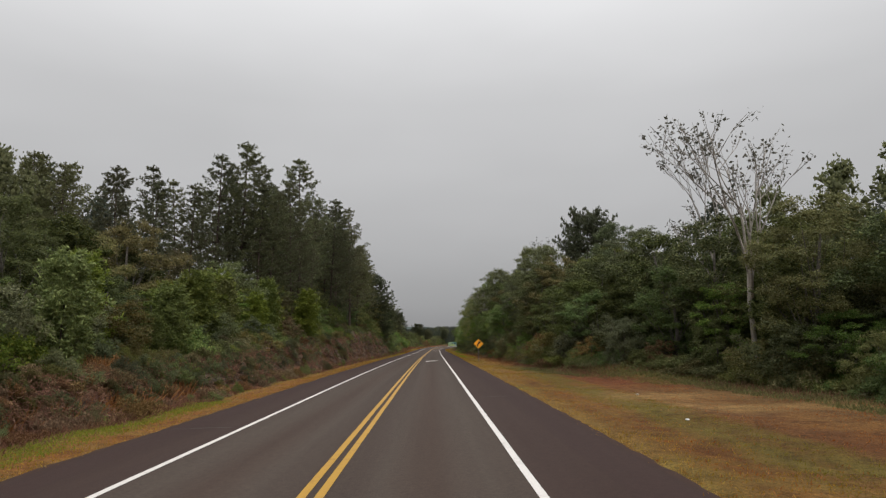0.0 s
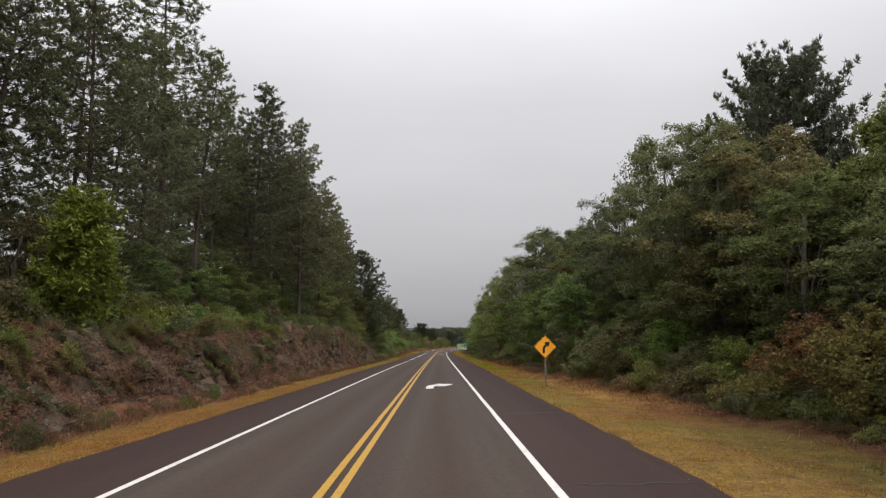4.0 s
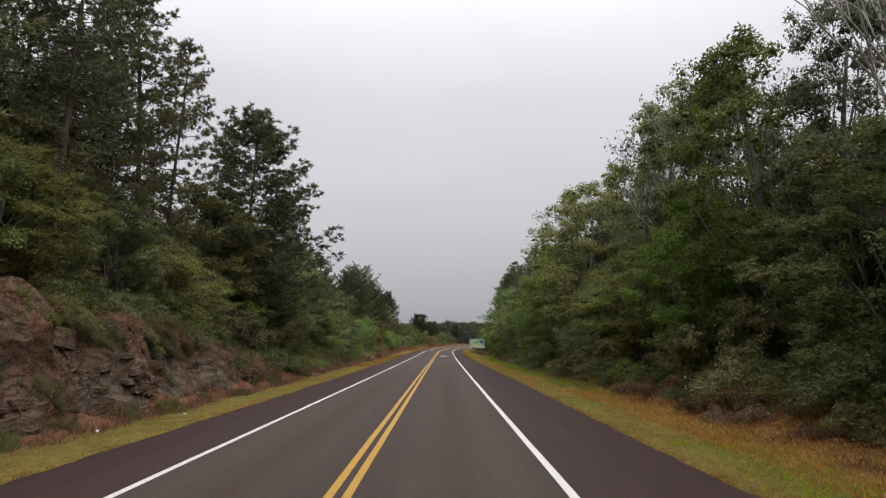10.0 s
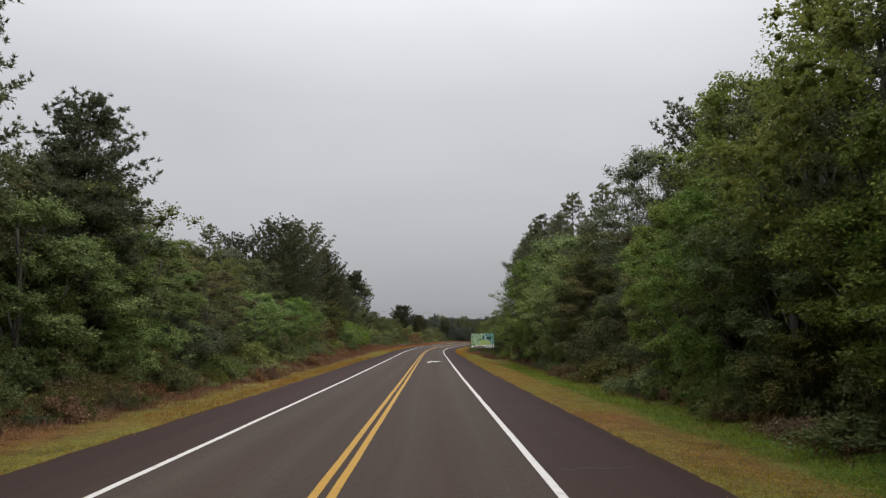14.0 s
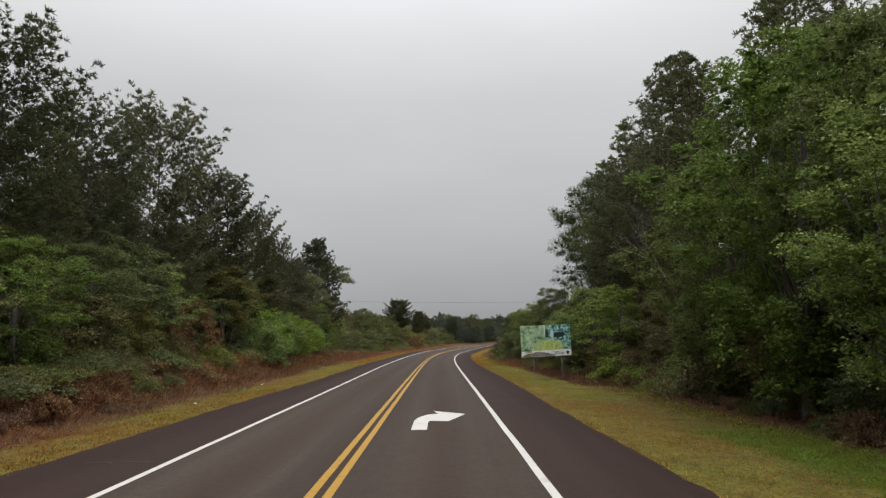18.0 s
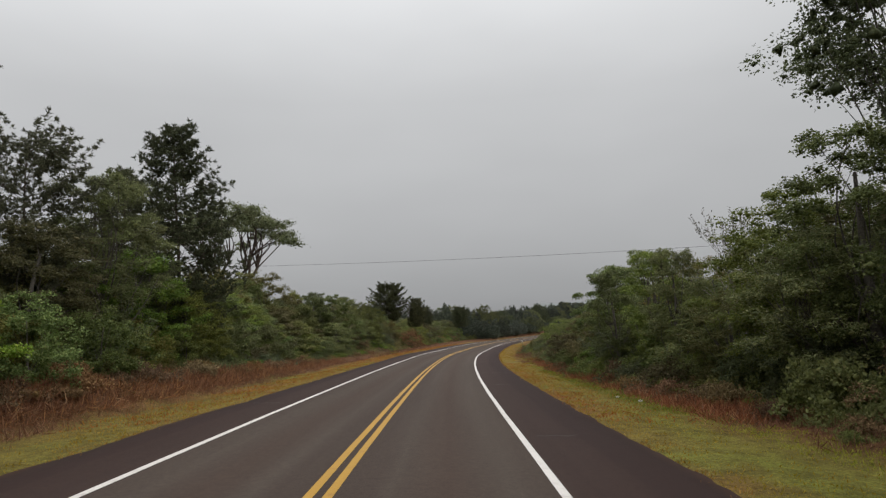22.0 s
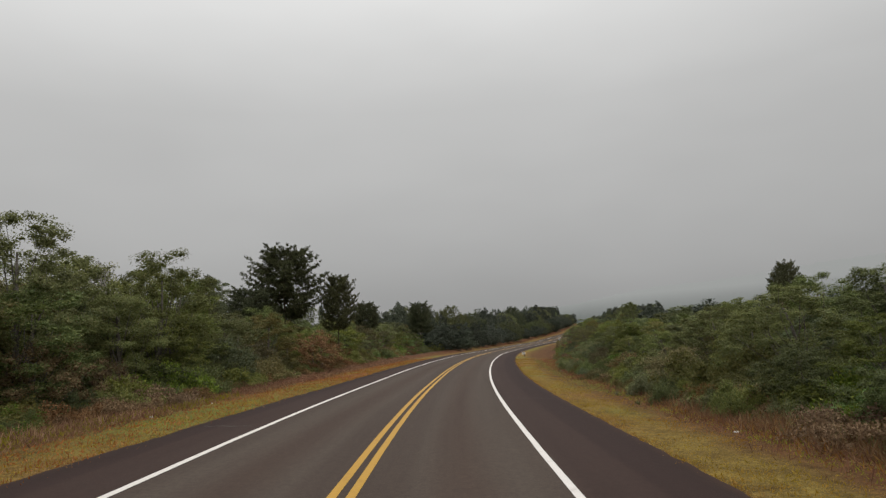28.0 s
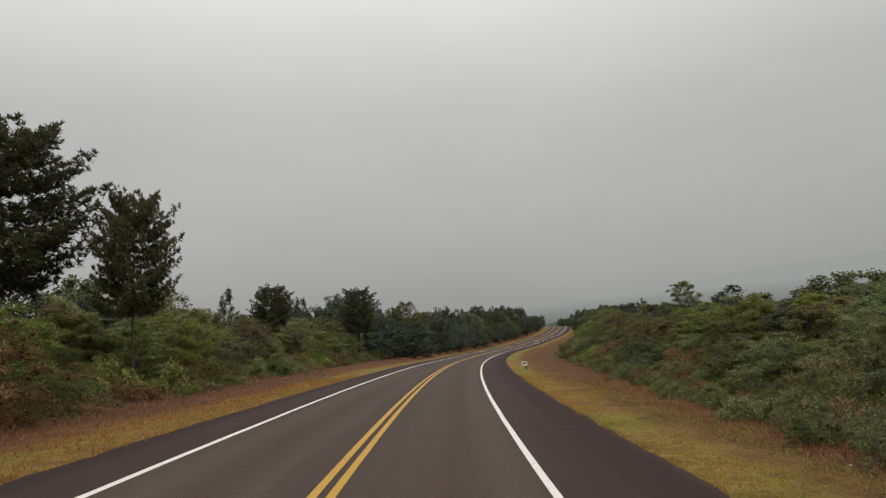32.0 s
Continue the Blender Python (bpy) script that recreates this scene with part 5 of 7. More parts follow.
stand(SPRING_BUSH[0], (281.0, -11.8, 3.6, 1.1), (285.0, -11.4, 3.7, 1.0), (289.0, -11.8, 3.5, 1.1), (292.5, -11.4, 3.2, 1.1))
stand(SPRING_BUSH[1], (278.0, -11.4, 3.3, 1.1), (287.0, -11.2, 3.0, 1.0), (295.5, -11.6, 3.2, 1.1), (300.0, -11.8, 3.0, 1.0))
stand(BUSHES[3], (305.0, -12.0, 2.8, 1.0))
stand(SPRING_TREE, (124.0, 11.3, 7.8, 1.0), (119.0, 11.8, 6.6, 1.0), (198.0, 11.7, 8.0, 1.1), (246.0, 12.2, 11.5, 1.1), (240.0, 12.0, 8.0, 1.1), (251.0, 12.4, 9.0, 1.1))
stand(LIGHTS[0], (194.0, 11.7, 6.6, 1.1), (188.0, 11.7, 7.0, 1.1), (272.0, 12.0, 6.2, 1.1), (280.0, 11.8, 5.0, 1.1))
stand(LIGHTS[1], (203.0, 11.8, 8.2, 1.1), (183.0, 11.6, 5.6, 1.1), (266.5, 12.4, 5.6, 1.1), (276.0, 11.8, 4.8, 1.1))
stand(LIGHTS[0], (228.0, -12.0, 5.6, 1.1), (238.0, -12.2, 5.2, 1.1), (250.0, -12.6, 5.2, 1.1))
stand(LIGHTS[1], (233.0, -12.4, 5.0, 1.1), (244.0, -12.2, 5.6, 1.1))
stand(LIGHTS[1], (226.6, 11.3, 7.3, 1.0), (323.0, 12.4, 6.6, 1.15))
stand(BROADS[0], (192.0, 13.4, 12.6, 0.95), (185.0, 13.6, 15.6, 0.95), (178.0, 13.4, 14.4, 1.0), (196.0, 14.2, 12.4, 0.95))
stand(BROADS[1], (149.5, 13.4, 13.6, 1.0), (162.0, 14.2, 16.4, 1.0), (236.0, 13.6, 9.6, 1.1), (242.2, 13.2, 11.6, 1.0), (226.0, 14.0, 11.0, 1.0), (79.5, 14.8, 11.2, 1.0), (89.0, 15.4, 14.6, 1.0), (296.0, 13.4, 8.0, 1.1), (117.5, 14.2, 12.2, 1.0), (201.6, 13.8, 13.4, 1.0), (315.2, 10.8, 6.0, 0.8), (307.5, 11.7, 6.1, 0.8), (310.2, 11.7, 6.4, 0.9))
stand(BROADS[0], (331.6, 13.3, 5.1, 1.0))
stand(BROADS[3], (333.8, 15.4, 4.9, 1.0))
plant(UMBRELLA, 355.1, -24.6, 18.7, 1.1, 30)
stand(BROADS[0], (348.0, -20.5, 9.6, 1.0), (344.0, -19.0, 8.4, 1.0))
stand(BROADS[1], (351.0, -23.0, 9.8, 1.1), (322.0, 14.8, 7.6, 1.1), (326.5, 14.0, 7.1, 1.1))

# ---- the woods on both sides, layer behind layer: height of the front, middle and back trees along the road
LEFT_H = ((-26, 5, 7, 17), (17, 5, 8, 18), (48, 4.5, 7.5, 20), (65, 4.2, 5.5, 21), (91, 4.2, 5.5, 21), (106, 4.4, 6.5, 21), (126, 5, 8.5, 21), (147, 6, 11.5, 20), (173, 8, 13, 17), (188, 8, 12, 15), (216, 5.5, 7.5, 9), (242, 6, 8.5, 11), (259, 6.2, 9, 12), (281, 6, 9, 11.5), (298, 5.5, 8.0, 9.5), (316, 5.6, 8, 9.5), (346, 5.8, 8.2, 9.8), (372, 5.4, 7.6, 8.8), (406, 4.2, 5.4, 7), (450, 3.6, 5, 7), (501, 4, 6, 8))
RIGHT_H = ((-26, 6, 7.5, 9), (26, 6, 8, 9.5), (52, 6.5, 9.2, 11.5), (73, 6.5, 10.5, 13), (95, 7, 9.5, 11.5), (112, 7, 10.5, 13), (130, 6.5, 11, 14), (147, 6, 9, 11), (169, 8, 11.5, 13), (178, 9.5, 13, 14.5), (192, 8, 10.5, 11.5), (216, 7.5, 10.5, 12), (238, 7, 10, 13), (259, 5.5, 7.5, 9), (285, 5, 7, 8.5), (298, 4.5, 7, 8.5), (313, 4.2, 6.2, 7.5), (333, 3.4, 4.6, 5.2), (354, 3.0, 3.8, 4.2), (380, 3.2, 4.0, 4.6), (415, 3.0, 3.5, 4.0), (458, 3.2, 4.0, 5.0), (501, 4, 5.5, 7))


def heights(table, s):
    return [float(np.interp(s, [a[0] for a in table], [a[j] for a in table])) for j in (1, 2, 3)]


rngf = random.Random(2024)


def thicket_mesh(seed, long, deep, tall, clumps, per, leaf, mat):
    """A stretch of tangled low growth, uneven in height."""
    rng, rs = random.Random(seed), np.random.RandomState(seed)
    cen = []
    for _ in range(clumps):
        x, y = rng.uniform(-long / 2, long / 2), rng.gauss(0, deep / 3.2)
        h = tall * (0.55 + 0.75 * noise.noise((x * 0.55, y * 0.6, seed))) * math.exp(-(y / deep) ** 2 * 1.6)
        cen.append((x, y, max(0.08, h) * rng.random() ** 0.5))
    cen = np.array(cen)
    rad = tall * (0.10 + 0.10 * rs.rand(clumps))
    idx = np.repeat(np.arange(clumps), per)
    d = rs.normal(size=(len(idx), 3))
    d /= np.linalg.norm(d, axis=1, keepdims=True)
    ln = leaf * (0.5 + rs.rand(len(idx)))
    way = d * 0.7 + rs.normal(size=d.shape) * 0.6 + np.array([0, 0, 0.25])
    return leaf_mesh("thicket", cen[idx] + d * (rad[idx] * (0.3 + 0.9 * rs.rand(len(idx))))[:, None], way, ln, ln * 0.34, mat, rs, d * 0.7 + np.array([0, 0, 0.75]), (cen, rad * 0.4), 0)


def crown_mass(seed, H, R, boughs, per, leaf, mat, low=0.1, fill=0.35):
    me = crown_of(random.Random(seed), np.random.RandomState(seed), H, R, low, boughs, per, leaf, mat, 0.75, 0.0, fill, 0.0, 0.6, 1.15)[0]
    me.name = "foliage"
    return me


def wood_block(seed, long, deep, tall, trees, mat):
    """A piece of distant wood: many crowns of uneven height grown together."""
    rng, rs = random.Random(seed), np.random.RandomState(seed)
    cen, rad = [], []
    for t in range(trees):
        x, y = rng.uniform(-long / 2, long / 2), rng.uniform(-deep / 2, deep / 2)
        h, r, cone = tall * rng.choice((rng.uniform(0.35, 0.7), rng.uniform(0.6, 1.0), rng.uniform(0.8, 1.2))), rng.uniform(1.7, 3.0), rng.random() < 0.12
        for k in range(46):
            u = rng.random() ** 0.7
            prof = (1 - u) ** 0.6 * 0.8 if cone else math.sqrt(max(0.02, math.sin(math.pi * (0.12 + 0.84 * u))))
            a, rr = rng.uniform(0, 6.2832), r * prof * rng.uniform(0.4, 1.0)
            cen.append((x + math.cos(a) * rr, y + math.sin(a) * rr, h * u))
            rad.append(rng.uniform(0.3, 0.55))
    cen, rad = np.array(cen), np.array(rad)
    idx = np.repeat(np.arange(len(cen)), 36)
    d = rs.normal(size=(len(idx), 3))
    d /= np.linalg.norm(d, axis=1, keepdims=True)
    ln = 0.22 * (0.5 + rs.rand(len(idx)))
    return leaf_mesh("wood_block", cen[idx] + d * (rad[idx] * (0.4 + 0.8 * rs.rand(len(idx))))[:, None], d + rs.normal(size=d.shape) * 0.6, ln, ln * 0.4, mat, rs, d * 0.7 + np.array([0, 0, 0.7]), (cen, rad * 0.6), 0)


def stuff(name, label, category):
    return tagged(new(name), label, category, "", "stuff")


def sow(root, name, me, s, off, k, kz, turn):
    """Sets one piece of uncounted growth as a part of its stuff."""
    p = at(s, off, -0.06)
    ob = new(name, me)
    ob.parent = root
    ob.matrix_basis = pose(p.x, p.y, p.z, 0, 0, turn) @ Matrix.Diagonal((k, k, kz, 1))


THICKETS = [thicket_mesh(k, 4.4, 1.9, 1.5, 150, 58, 0.080, m) for k, m in enumerate((M_BROAD, M_BROAD, M_OLIVE, M_LIGHT, M_DARKL))]
DRY_THICKETS = [thicket_mesh(40 + k, 3.6, 1.5, 1.1, 120, 34, 0.085, M_TWIG) for k in range(2)]
MASSES = [crown_mass(70 + k, 8.0, 2.7, 56, 84, 0.125, m) for k, m in enumerate((M_BROAD, M_BROAD, M_OLIVE, M_DARKL))]
# Filler crown in the same shade-darkened leaf colour.
SHADED_MASS = crown_mass(75, 8.0, 2.7, 56, 84, 0.125, M_SHADED)
for sgn, edge, table in ((-1, EDGE_L, LEFT_H), (1, EDGE_R, RIGHT_H)):
    s = -12.0
    while s < 485:
        # bushes along the foot of the wood
        h1, h2, h3 = heights(table, s)
        e = tab(edge, s)
        kinds = DRY_BUSH if rngf.random() < (0.22 if s > 280 else 0.10) else BUSHES if rngf.random() < 0.45 else BUSHES[:2] if rngf.random() < 0.6 else [BUSHES[2]]
        if sgn < 0 and s < 62:
            kinds = BUSHES[1:3]
        plant(kinds, s, sgn * (e + rngf.uniform(0.0, 1.6) + (0.6 if sgn < 0 else 0)), rngf.uniform(0.32, 0.70) * min(h1, 4.8), rngf.uniform(0.85, 1.2))
        s += rngf.uniform(3.4, 4.8)
    under = stuff("undergrowth", "tangled green and olive undergrowth along the foot of the woods", "undergrowth")
    s = -12.0
    while s < 497:
        h1, h2, h3 = heights(table, s)
        e = tab(edge, s)
        k = rngf.uniform(0.75, 1.25)
        sow(under, "thicket", rngf.choice(THICKETS if rngf.random() < 0.5 else THICKETS[:3]), s, sgn * (e + rngf.uniform(-0.2, 2.0)), k, k * rngf.uniform(0.5, 1.3), heading(s) + 90 + rngf.uniform(-25, 25) + rngf.choice((0, 180)))
        s += 1.9
    wood = stuff("woodland", "green trees crowding behind the roadside rows", "woodland")
    s = -12.0
    while s < 495:
        h1, h2, h3 = heights(table, s)
        e = tab(edge, s)
        for o, h in ((rngf.uniform(3.0, 5.0), h1 * rngf.uniform(0.75, 1.1)), (rngf.uniform(5.5, 8.0), h2 * rngf.uniform(0.7, 1.0)), (rngf.uniform(8.5, 13.0), h3 * rngf.uniform(0.7, 1.0))):
            if sgn < 0 and o > 8.5 and s < 183:
                continue
            kind = rngf.choice(MASSES)
            sow(wood, "foliage", SHADED_MASS if sgn > 0 and 26 < s < 66 or sgn < 0 and s < 62 else kind, s + rngf.uniform(-2, 2), sgn * (e + o), (h / 8) ** 0.7, h / 8, rngf.uniform(0, 360))
        s += 5.4 if sgn > 0 else 5.2
scrub = stuff("dry_scrub", "withered grey-brown scrub standing before the bushes", "undergrowth")
for s in np.arange(178, 470, 1.7):
    if noise.noise((s * 0.05, 7, 2)) > -0.30:
        k = rngf.uniform(0.5, 0.95)
        sow(scrub, "thicket", rngf.choice(DRY_THICKETS), s + rngf.uniform(-0.6, 0.6), -(tab(EDGE_L, s) - rngf.uniform(0.0, 2.0 if s < 380 else 0.8)), k, k * rngf.uniform(0.6, 1.25), heading(s) + 90 + rngf.uniform(-25, 25))
for s in np.arange(62, 440, 1.9):
    if noise.noise((s * 0.07, 3, 5)) > -0.02:
        k = rngf.uniform(0.45, 0.9)
        sow(scrub, "thicket", rngf.choice(DRY_THICKETS), s + rngf.uniform(-0.6, 0.6), tab(EDGE_R, s) - rngf.uniform(-0.2, 1.1), k, k * rngf.uniform(0.6, 1.25), heading(s) + 90 + rngf.uniform(-25, 25))
for s in np.arange(18, 112, 2.2):
    k = rngf.uniform(0.3, 0.6)
    sow(scrub, "thicket", rngf.choice(DRY_THICKETS), s + rngf.uniform(-0.6, 0.6), -rngf.uniform(8.2, 9.0), k, k * rngf.uniform(0.8, 1.6), heading(s) + 90 + rngf.uniform(-25, 25))
low = stuff("low_growth", "low tangled weeds and brush between the grass and the bushes", "undergrowth")
for sgn, edge in ((-1, EDGE_L), (1, EDGE_R)):
    for s in np.arange(60 if sgn > 0 else 172, 440, 1.15):
        k = rngf.uniform(0.25, 0.55)
        sow(low, "thicket", rngf.choice(DRY_THICKETS + THICKETS[:3] + [THICKETS[4]]), s + rngf.uniform(-0.5, 0.5), sgn * (tab(edge, s) - rngf.uniform(-0.5, 0.9)), k, k * rngf.uniform(0.7, 1.5), heading(s) + 90 + rngf.uniform(-40, 40))
rngw = random.Random(78)
for s in np.arange(366, 432, 0.9):
    k = rngw.uniform(0.3, 0.62)
    sow(low, "thicket", rngw.choice(THICKETS[:3] + [THICKETS[4]]), s, tab(EDGE_R, s) - rngw.uniform(0.2, 1.7), k, k * rngw.uniform(0.8, 1.5), heading(s) + 90 + rngw.uniform(-40, 40))
DARK_BRUSH = [THICKETS[4], THICKETS[2], DRY_THICKETS[0]]
bank = stuff("bank_growth", "ferns and shrubs hanging over the top of the rock", "undergrowth")
for s in np.arange(12, 173, 0.85):
    k = rngf.uniform(0.35, 0.75)
    kind = rngf.choice(THICKETS)
    sow(bank, "thicket", kind if s > 62 else DARK_BRUSH[int(s * 7) % 3], s + rngf.uniform(-0.6, 0.6), -rngf.uniform(10.4, 12.2), k, k * rngf.uniform(0.7, 1.5), heading(s) + 90 + rngf.uniform(-40, 40))
for s in list(np.arange(14, 75, 0.3)) + list(np.arange(75, 170, 0.62)):
    # clumps rooted in the ledges of the rock face
    u, h = rngf.random() ** 0.7, tab(BANK_L, s)
    k = rngf.uniform(0.12, 0.30) * (1.25 if s < 70 else 1.0)
    p = at(s, -8.9 - 1.3 * u - 0.4 * noise.noise((s * 0.3, 6, 2)) - 0.9 * noise.noise((s * 0.09, 1, 2)))
    ob = new("thicket", rngf.choice(DRY_THICKETS + [THICKETS[2], THICKETS[2], THICKETS[4], DRY_THICKETS[0]]))
    ob.parent = bank
    ob.matrix_basis = pose(p.x, p.y, ground_z(s, -8.6) + h * u * 0.92, 0, 35, heading(s) + 90 + rngf.uniform(-40, 40)) @ Matrix.Diagonal((k, k, k * rngf.uniform(0.8, 1.6), 1))
rngb = random.Random(77)
for s in list(np.arange(10, 70, 0.55)) + list(np.arange(70, 96, 0.4)) + list(np.arange(96, 172, 0.6)):
    # brush hanging down from the brow; it hides most of the face before the high rock
    cover = s < 96
    u, h = 1.05 - (0.75 if cover else 0.36) * rngb.random() ** 1.2, tab(BANK_L, s)
    k = rngb.uniform(0.22, 0.5) if cover else rngb.uniform(0.2, 0.46)
    p = at(s, -9.0 - 1.2 * u - 0.8 * noise.noise((s * 0.09, 1, 2)))
    ob = new("thicket", rngb.choice([THICKETS[4], THICKETS[2], THICKETS[0], DRY_THICKETS[1], THICKETS[4]] if cover else [THICKETS[0], THICKETS[1], THICKETS[4], THICKETS[2]]))
    ob.parent = bank
    ob.matrix_basis = pose(p.x, p.y, ground_z(s, -8.6) + h * u * 0.95, 0, 30, heading(s) + 90 + rngb.uniform(-40, 40)) @ Matrix.Diagonal((k, k, k * rngb.uniform(0.7, 1.4), 1))
for s in np.arange(15, 170, 2.6):
    k = rngf.uniform(0.14, 0.36)
    sow(bank, "thicket", rngf.choice(THICKETS[:3]), s + rngf.uniform(-2, 2), -rngf.uniform(8.2, 9.2), k, k * rngf.uniform(1.0, 2.2), rngf.uniform(0, 360))
for sgn, edge, table in ((-1, EDGE_L, LEFT_H), (1, EDGE_R, RIGHT_H)):
    s = -12.0
    while s < 493:
        h1, h2, h3 = heights(table, s)
        e = tab(edge, s)
        if sgn < 0 and 14 < s < 74:
            for q in range(3):
                back, tall = rngf.uniform(-0.6, 4.5), rngf.uniform(0.75, 1.6)
                if q < 2:
                    plant(YPINES, s + q * 1.5, -(e + back), h1 * tall * (0.62 if s < 38 else 0.9))
        light = rngf.random() < (0.30 if s < 330 else 0.18)
        plant((BROADS[:2] if sgn > 0 and s > 340 else LIGHTS) if light else SHADED_BROADS if sgn > 0 and 26 < s < 66 else YPINES if sgn < 0 and 36 < s < 66 else SHADED_BROADS if sgn < 0 and s < 36 else BROADS, s + rngf.uniform(-0.8, 0.8), sgn * (e + rngf.uniform(1.6, 3.2)), h1 * rngf.uniform(0.6, 1.25), 1.2)
        s += rngf.uniform(4.6, 5.8)
    s = -12.0
    while s < 493:
        h1, h2, h3 = heights(table, s)
        e = tab(edge, s)
        pine = (sgn < 0 and (124 < s < 180 and rngf.random() < 0.6 or 246 < s < 303 and rngf.random() < 0.5))
        if pine:
            plant([PINES[2]], s, -(e + rngf.uniform(2.6, 5.0)), h2 * rngf.uniform(0.85, 1.3), 0.95)
        else:
            plant(SHADED_BROADS if sgn > 0 and 26 < s < 66 else BROADS, s, sgn * (e + rngf.uniform(4.2, 6.5)), h2 * rngf.uniform(0.68, 1.2), 1.2)
        s += rngf.uniform(6.2, 8.0)
    s = -12.0
    while s < 297:
        h1, h2, h3 = heights(table, s)
        e = tab(edge, s)
        if not (sgn < 0 and s < 183) and not (sgn > 0 and s < 70) and rngf.random() < 0.3:
            plant([PINES[2], PINES[3]], s, sgn * (e + rngf.uniform(7.5, 11.0)), h3 * rngf.uniform(0.85, 1.15), 1.0)
        s += rngf.uniform(4.2, 5.6)
# pine plantation on the bank
for row in range(5):
    s = -10.0 + row * 2.3
    while s < 169:
        off = 15.2 + row * 4.8 + rngf.uniform(-0.9, 0.9)
        if s < 67:
            off += 13.0
        h = rngf.uniform(18.5, 22.0) * (0.68 if s < 58 else 0.78 if s < 67 else 0.84 if s < 84 else 0.93)
        if s < 64 or row < (2 if 84 < s < 108 else 3):
            plant([PINES[2]] if s < 67 or rngf.random() < 0.15 else [PINES[0], PINES[1]], s, -off, h)
        s += rngf.uniform(5.6, 7.6)

# ---- the far woods, past counting
rng9 = random.Random(9)
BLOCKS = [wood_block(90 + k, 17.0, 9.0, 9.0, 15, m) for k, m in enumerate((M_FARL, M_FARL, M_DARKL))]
for sgn in (-1, 1):
    far = stuff("far_woods", "dark green woodland stretching away behind the roadside trees", "woodland")
    for s in np.arange(503, 950, 13.0):
        for k in range(3):
            h = rng9.uniform(0.7, 1.2) + k * 0.1
            if sgn > 0:
                if k == 0 and s < 700:
                    continue
                h *= 0.5 if s < 657 else 0.85
            sow(far, "wood_block", rng9.choice(BLOCKS), s + rng9.uniform(-2, 2), sgn * ((14.6 if k == 0 else 15.5) + k * 10.0 + rng9.uniform(-1, 1)), 1.0, h * (0.6 if k == 0 else 1.0), heading(s) + 90 + rng9.choice((0, 180)))
    for s in list(np.arange(-10, 66, 14.0)) + list(np.arange(180 if sgn < 0 else 66, 500, 14.0)):
        for k in range(2):
            h = (rng9.uniform(0.42, 0.6) if sgn > 0 else rng9.uniform(0.65, 0.9)) if s > 294 else rng9.uniform(0.5, 0.65) if sgn > 0 and s > 236 else rng9.uniform(1.0, 1.4)
            sow(far, "wood_block", rng9.choice(BLOCKS), s + rng9.uniform(-2, 2), sgn * (30 + k * 11), 1.0, h, heading(s) + 90 + rng9.choice((0, 180)))

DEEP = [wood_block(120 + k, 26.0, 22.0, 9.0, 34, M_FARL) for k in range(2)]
for sgn in (-1, 1):
    deep = stuff("deep_woods", "unbroken dark woodland far from the road", "woodland")
    for row in range(5):
        for s in np.arange(-70, 930, 25.0):
            h = 0.5 if sgn > 0 and s > 290 else 0.75
            sow(deep, "wood_block", rng9.choice(DEEP), s + rng9.uniform(-2, 2), sgn * (58 + row * 21 + rng9.uniform(-1, 1)), 1.0, h * rng9.uniform(0.9, 1.15), heading(s) + 90 + rng9.choice((0, 180)))

    for s in np.arange(72, 182, 16.0) if sgn < 0 else ():
        sow(deep, "wood_block", rng9.choice(BLOCKS), s, -(43 + rng9.uniform(-1, 1)), 1.0, 0.6, heading(s) + 90)

# ---- backdrop hills, glowing, with mist painted into their colour
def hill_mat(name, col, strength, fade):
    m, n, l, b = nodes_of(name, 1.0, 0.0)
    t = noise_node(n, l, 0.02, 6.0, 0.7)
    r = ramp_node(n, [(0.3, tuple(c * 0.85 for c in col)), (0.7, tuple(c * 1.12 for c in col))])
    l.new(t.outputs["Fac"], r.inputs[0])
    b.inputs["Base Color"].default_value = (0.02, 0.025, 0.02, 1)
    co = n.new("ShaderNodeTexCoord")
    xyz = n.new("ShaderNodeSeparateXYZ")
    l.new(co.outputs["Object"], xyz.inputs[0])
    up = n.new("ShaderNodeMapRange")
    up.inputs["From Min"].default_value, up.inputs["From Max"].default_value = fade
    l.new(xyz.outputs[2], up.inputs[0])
    # Painted haze: the glowing colour fades to sky grey with height.
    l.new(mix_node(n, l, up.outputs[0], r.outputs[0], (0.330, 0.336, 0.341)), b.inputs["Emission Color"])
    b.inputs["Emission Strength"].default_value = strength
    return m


def ridge(name, dist, a0, a1, height, mat, seed, teeth):
    """A wooded ridge at a distance from the last bend, between two bearings, with treetops along its crest."""
    verts, faces = [], []
    n = 260
    for i in range(n):
        u = i / (n - 1)
        a = radians(a0 + (a1 - a0) * u)
        x, y = 8 + math.sin(a) * dist, 389 + math.cos(a) * dist
        h = height * (0.55 + 0.35 * math.sin(u * math.pi)) + 0.3 * height * noise.noise((u * 5, seed, 0)) + teeth * abs(noise.noise((u * 70, seed, 3))) + teeth * 0.6 * noise.noise((u * 160, seed, 5))
        for k in range(4):
            verts.append((x + math.sin(a) * k * 30, y + math.cos(a) * k * 30, -5 + (h + 5) * (0, 0.7, 0.95, 1.0)[k]))
    for i in range(n - 1):
        for k in range(3):
            a = i * 4 + k
            faces.append((a, a + 1, a + 5, a + 4))
    return tagged(new(name, mesh_of(name, verts, faces, mat, True)), "", "hill", "", "structure")


M_HILL_A = hill_mat("hill_painted_haze_near", (0.070, 0.082, 0.078), 1.0, (30, 90))
M_HILL_B = hill_mat("hill_painted_haze_far", (0.135, 0.146, 0.145), 1.0, (36, 82))
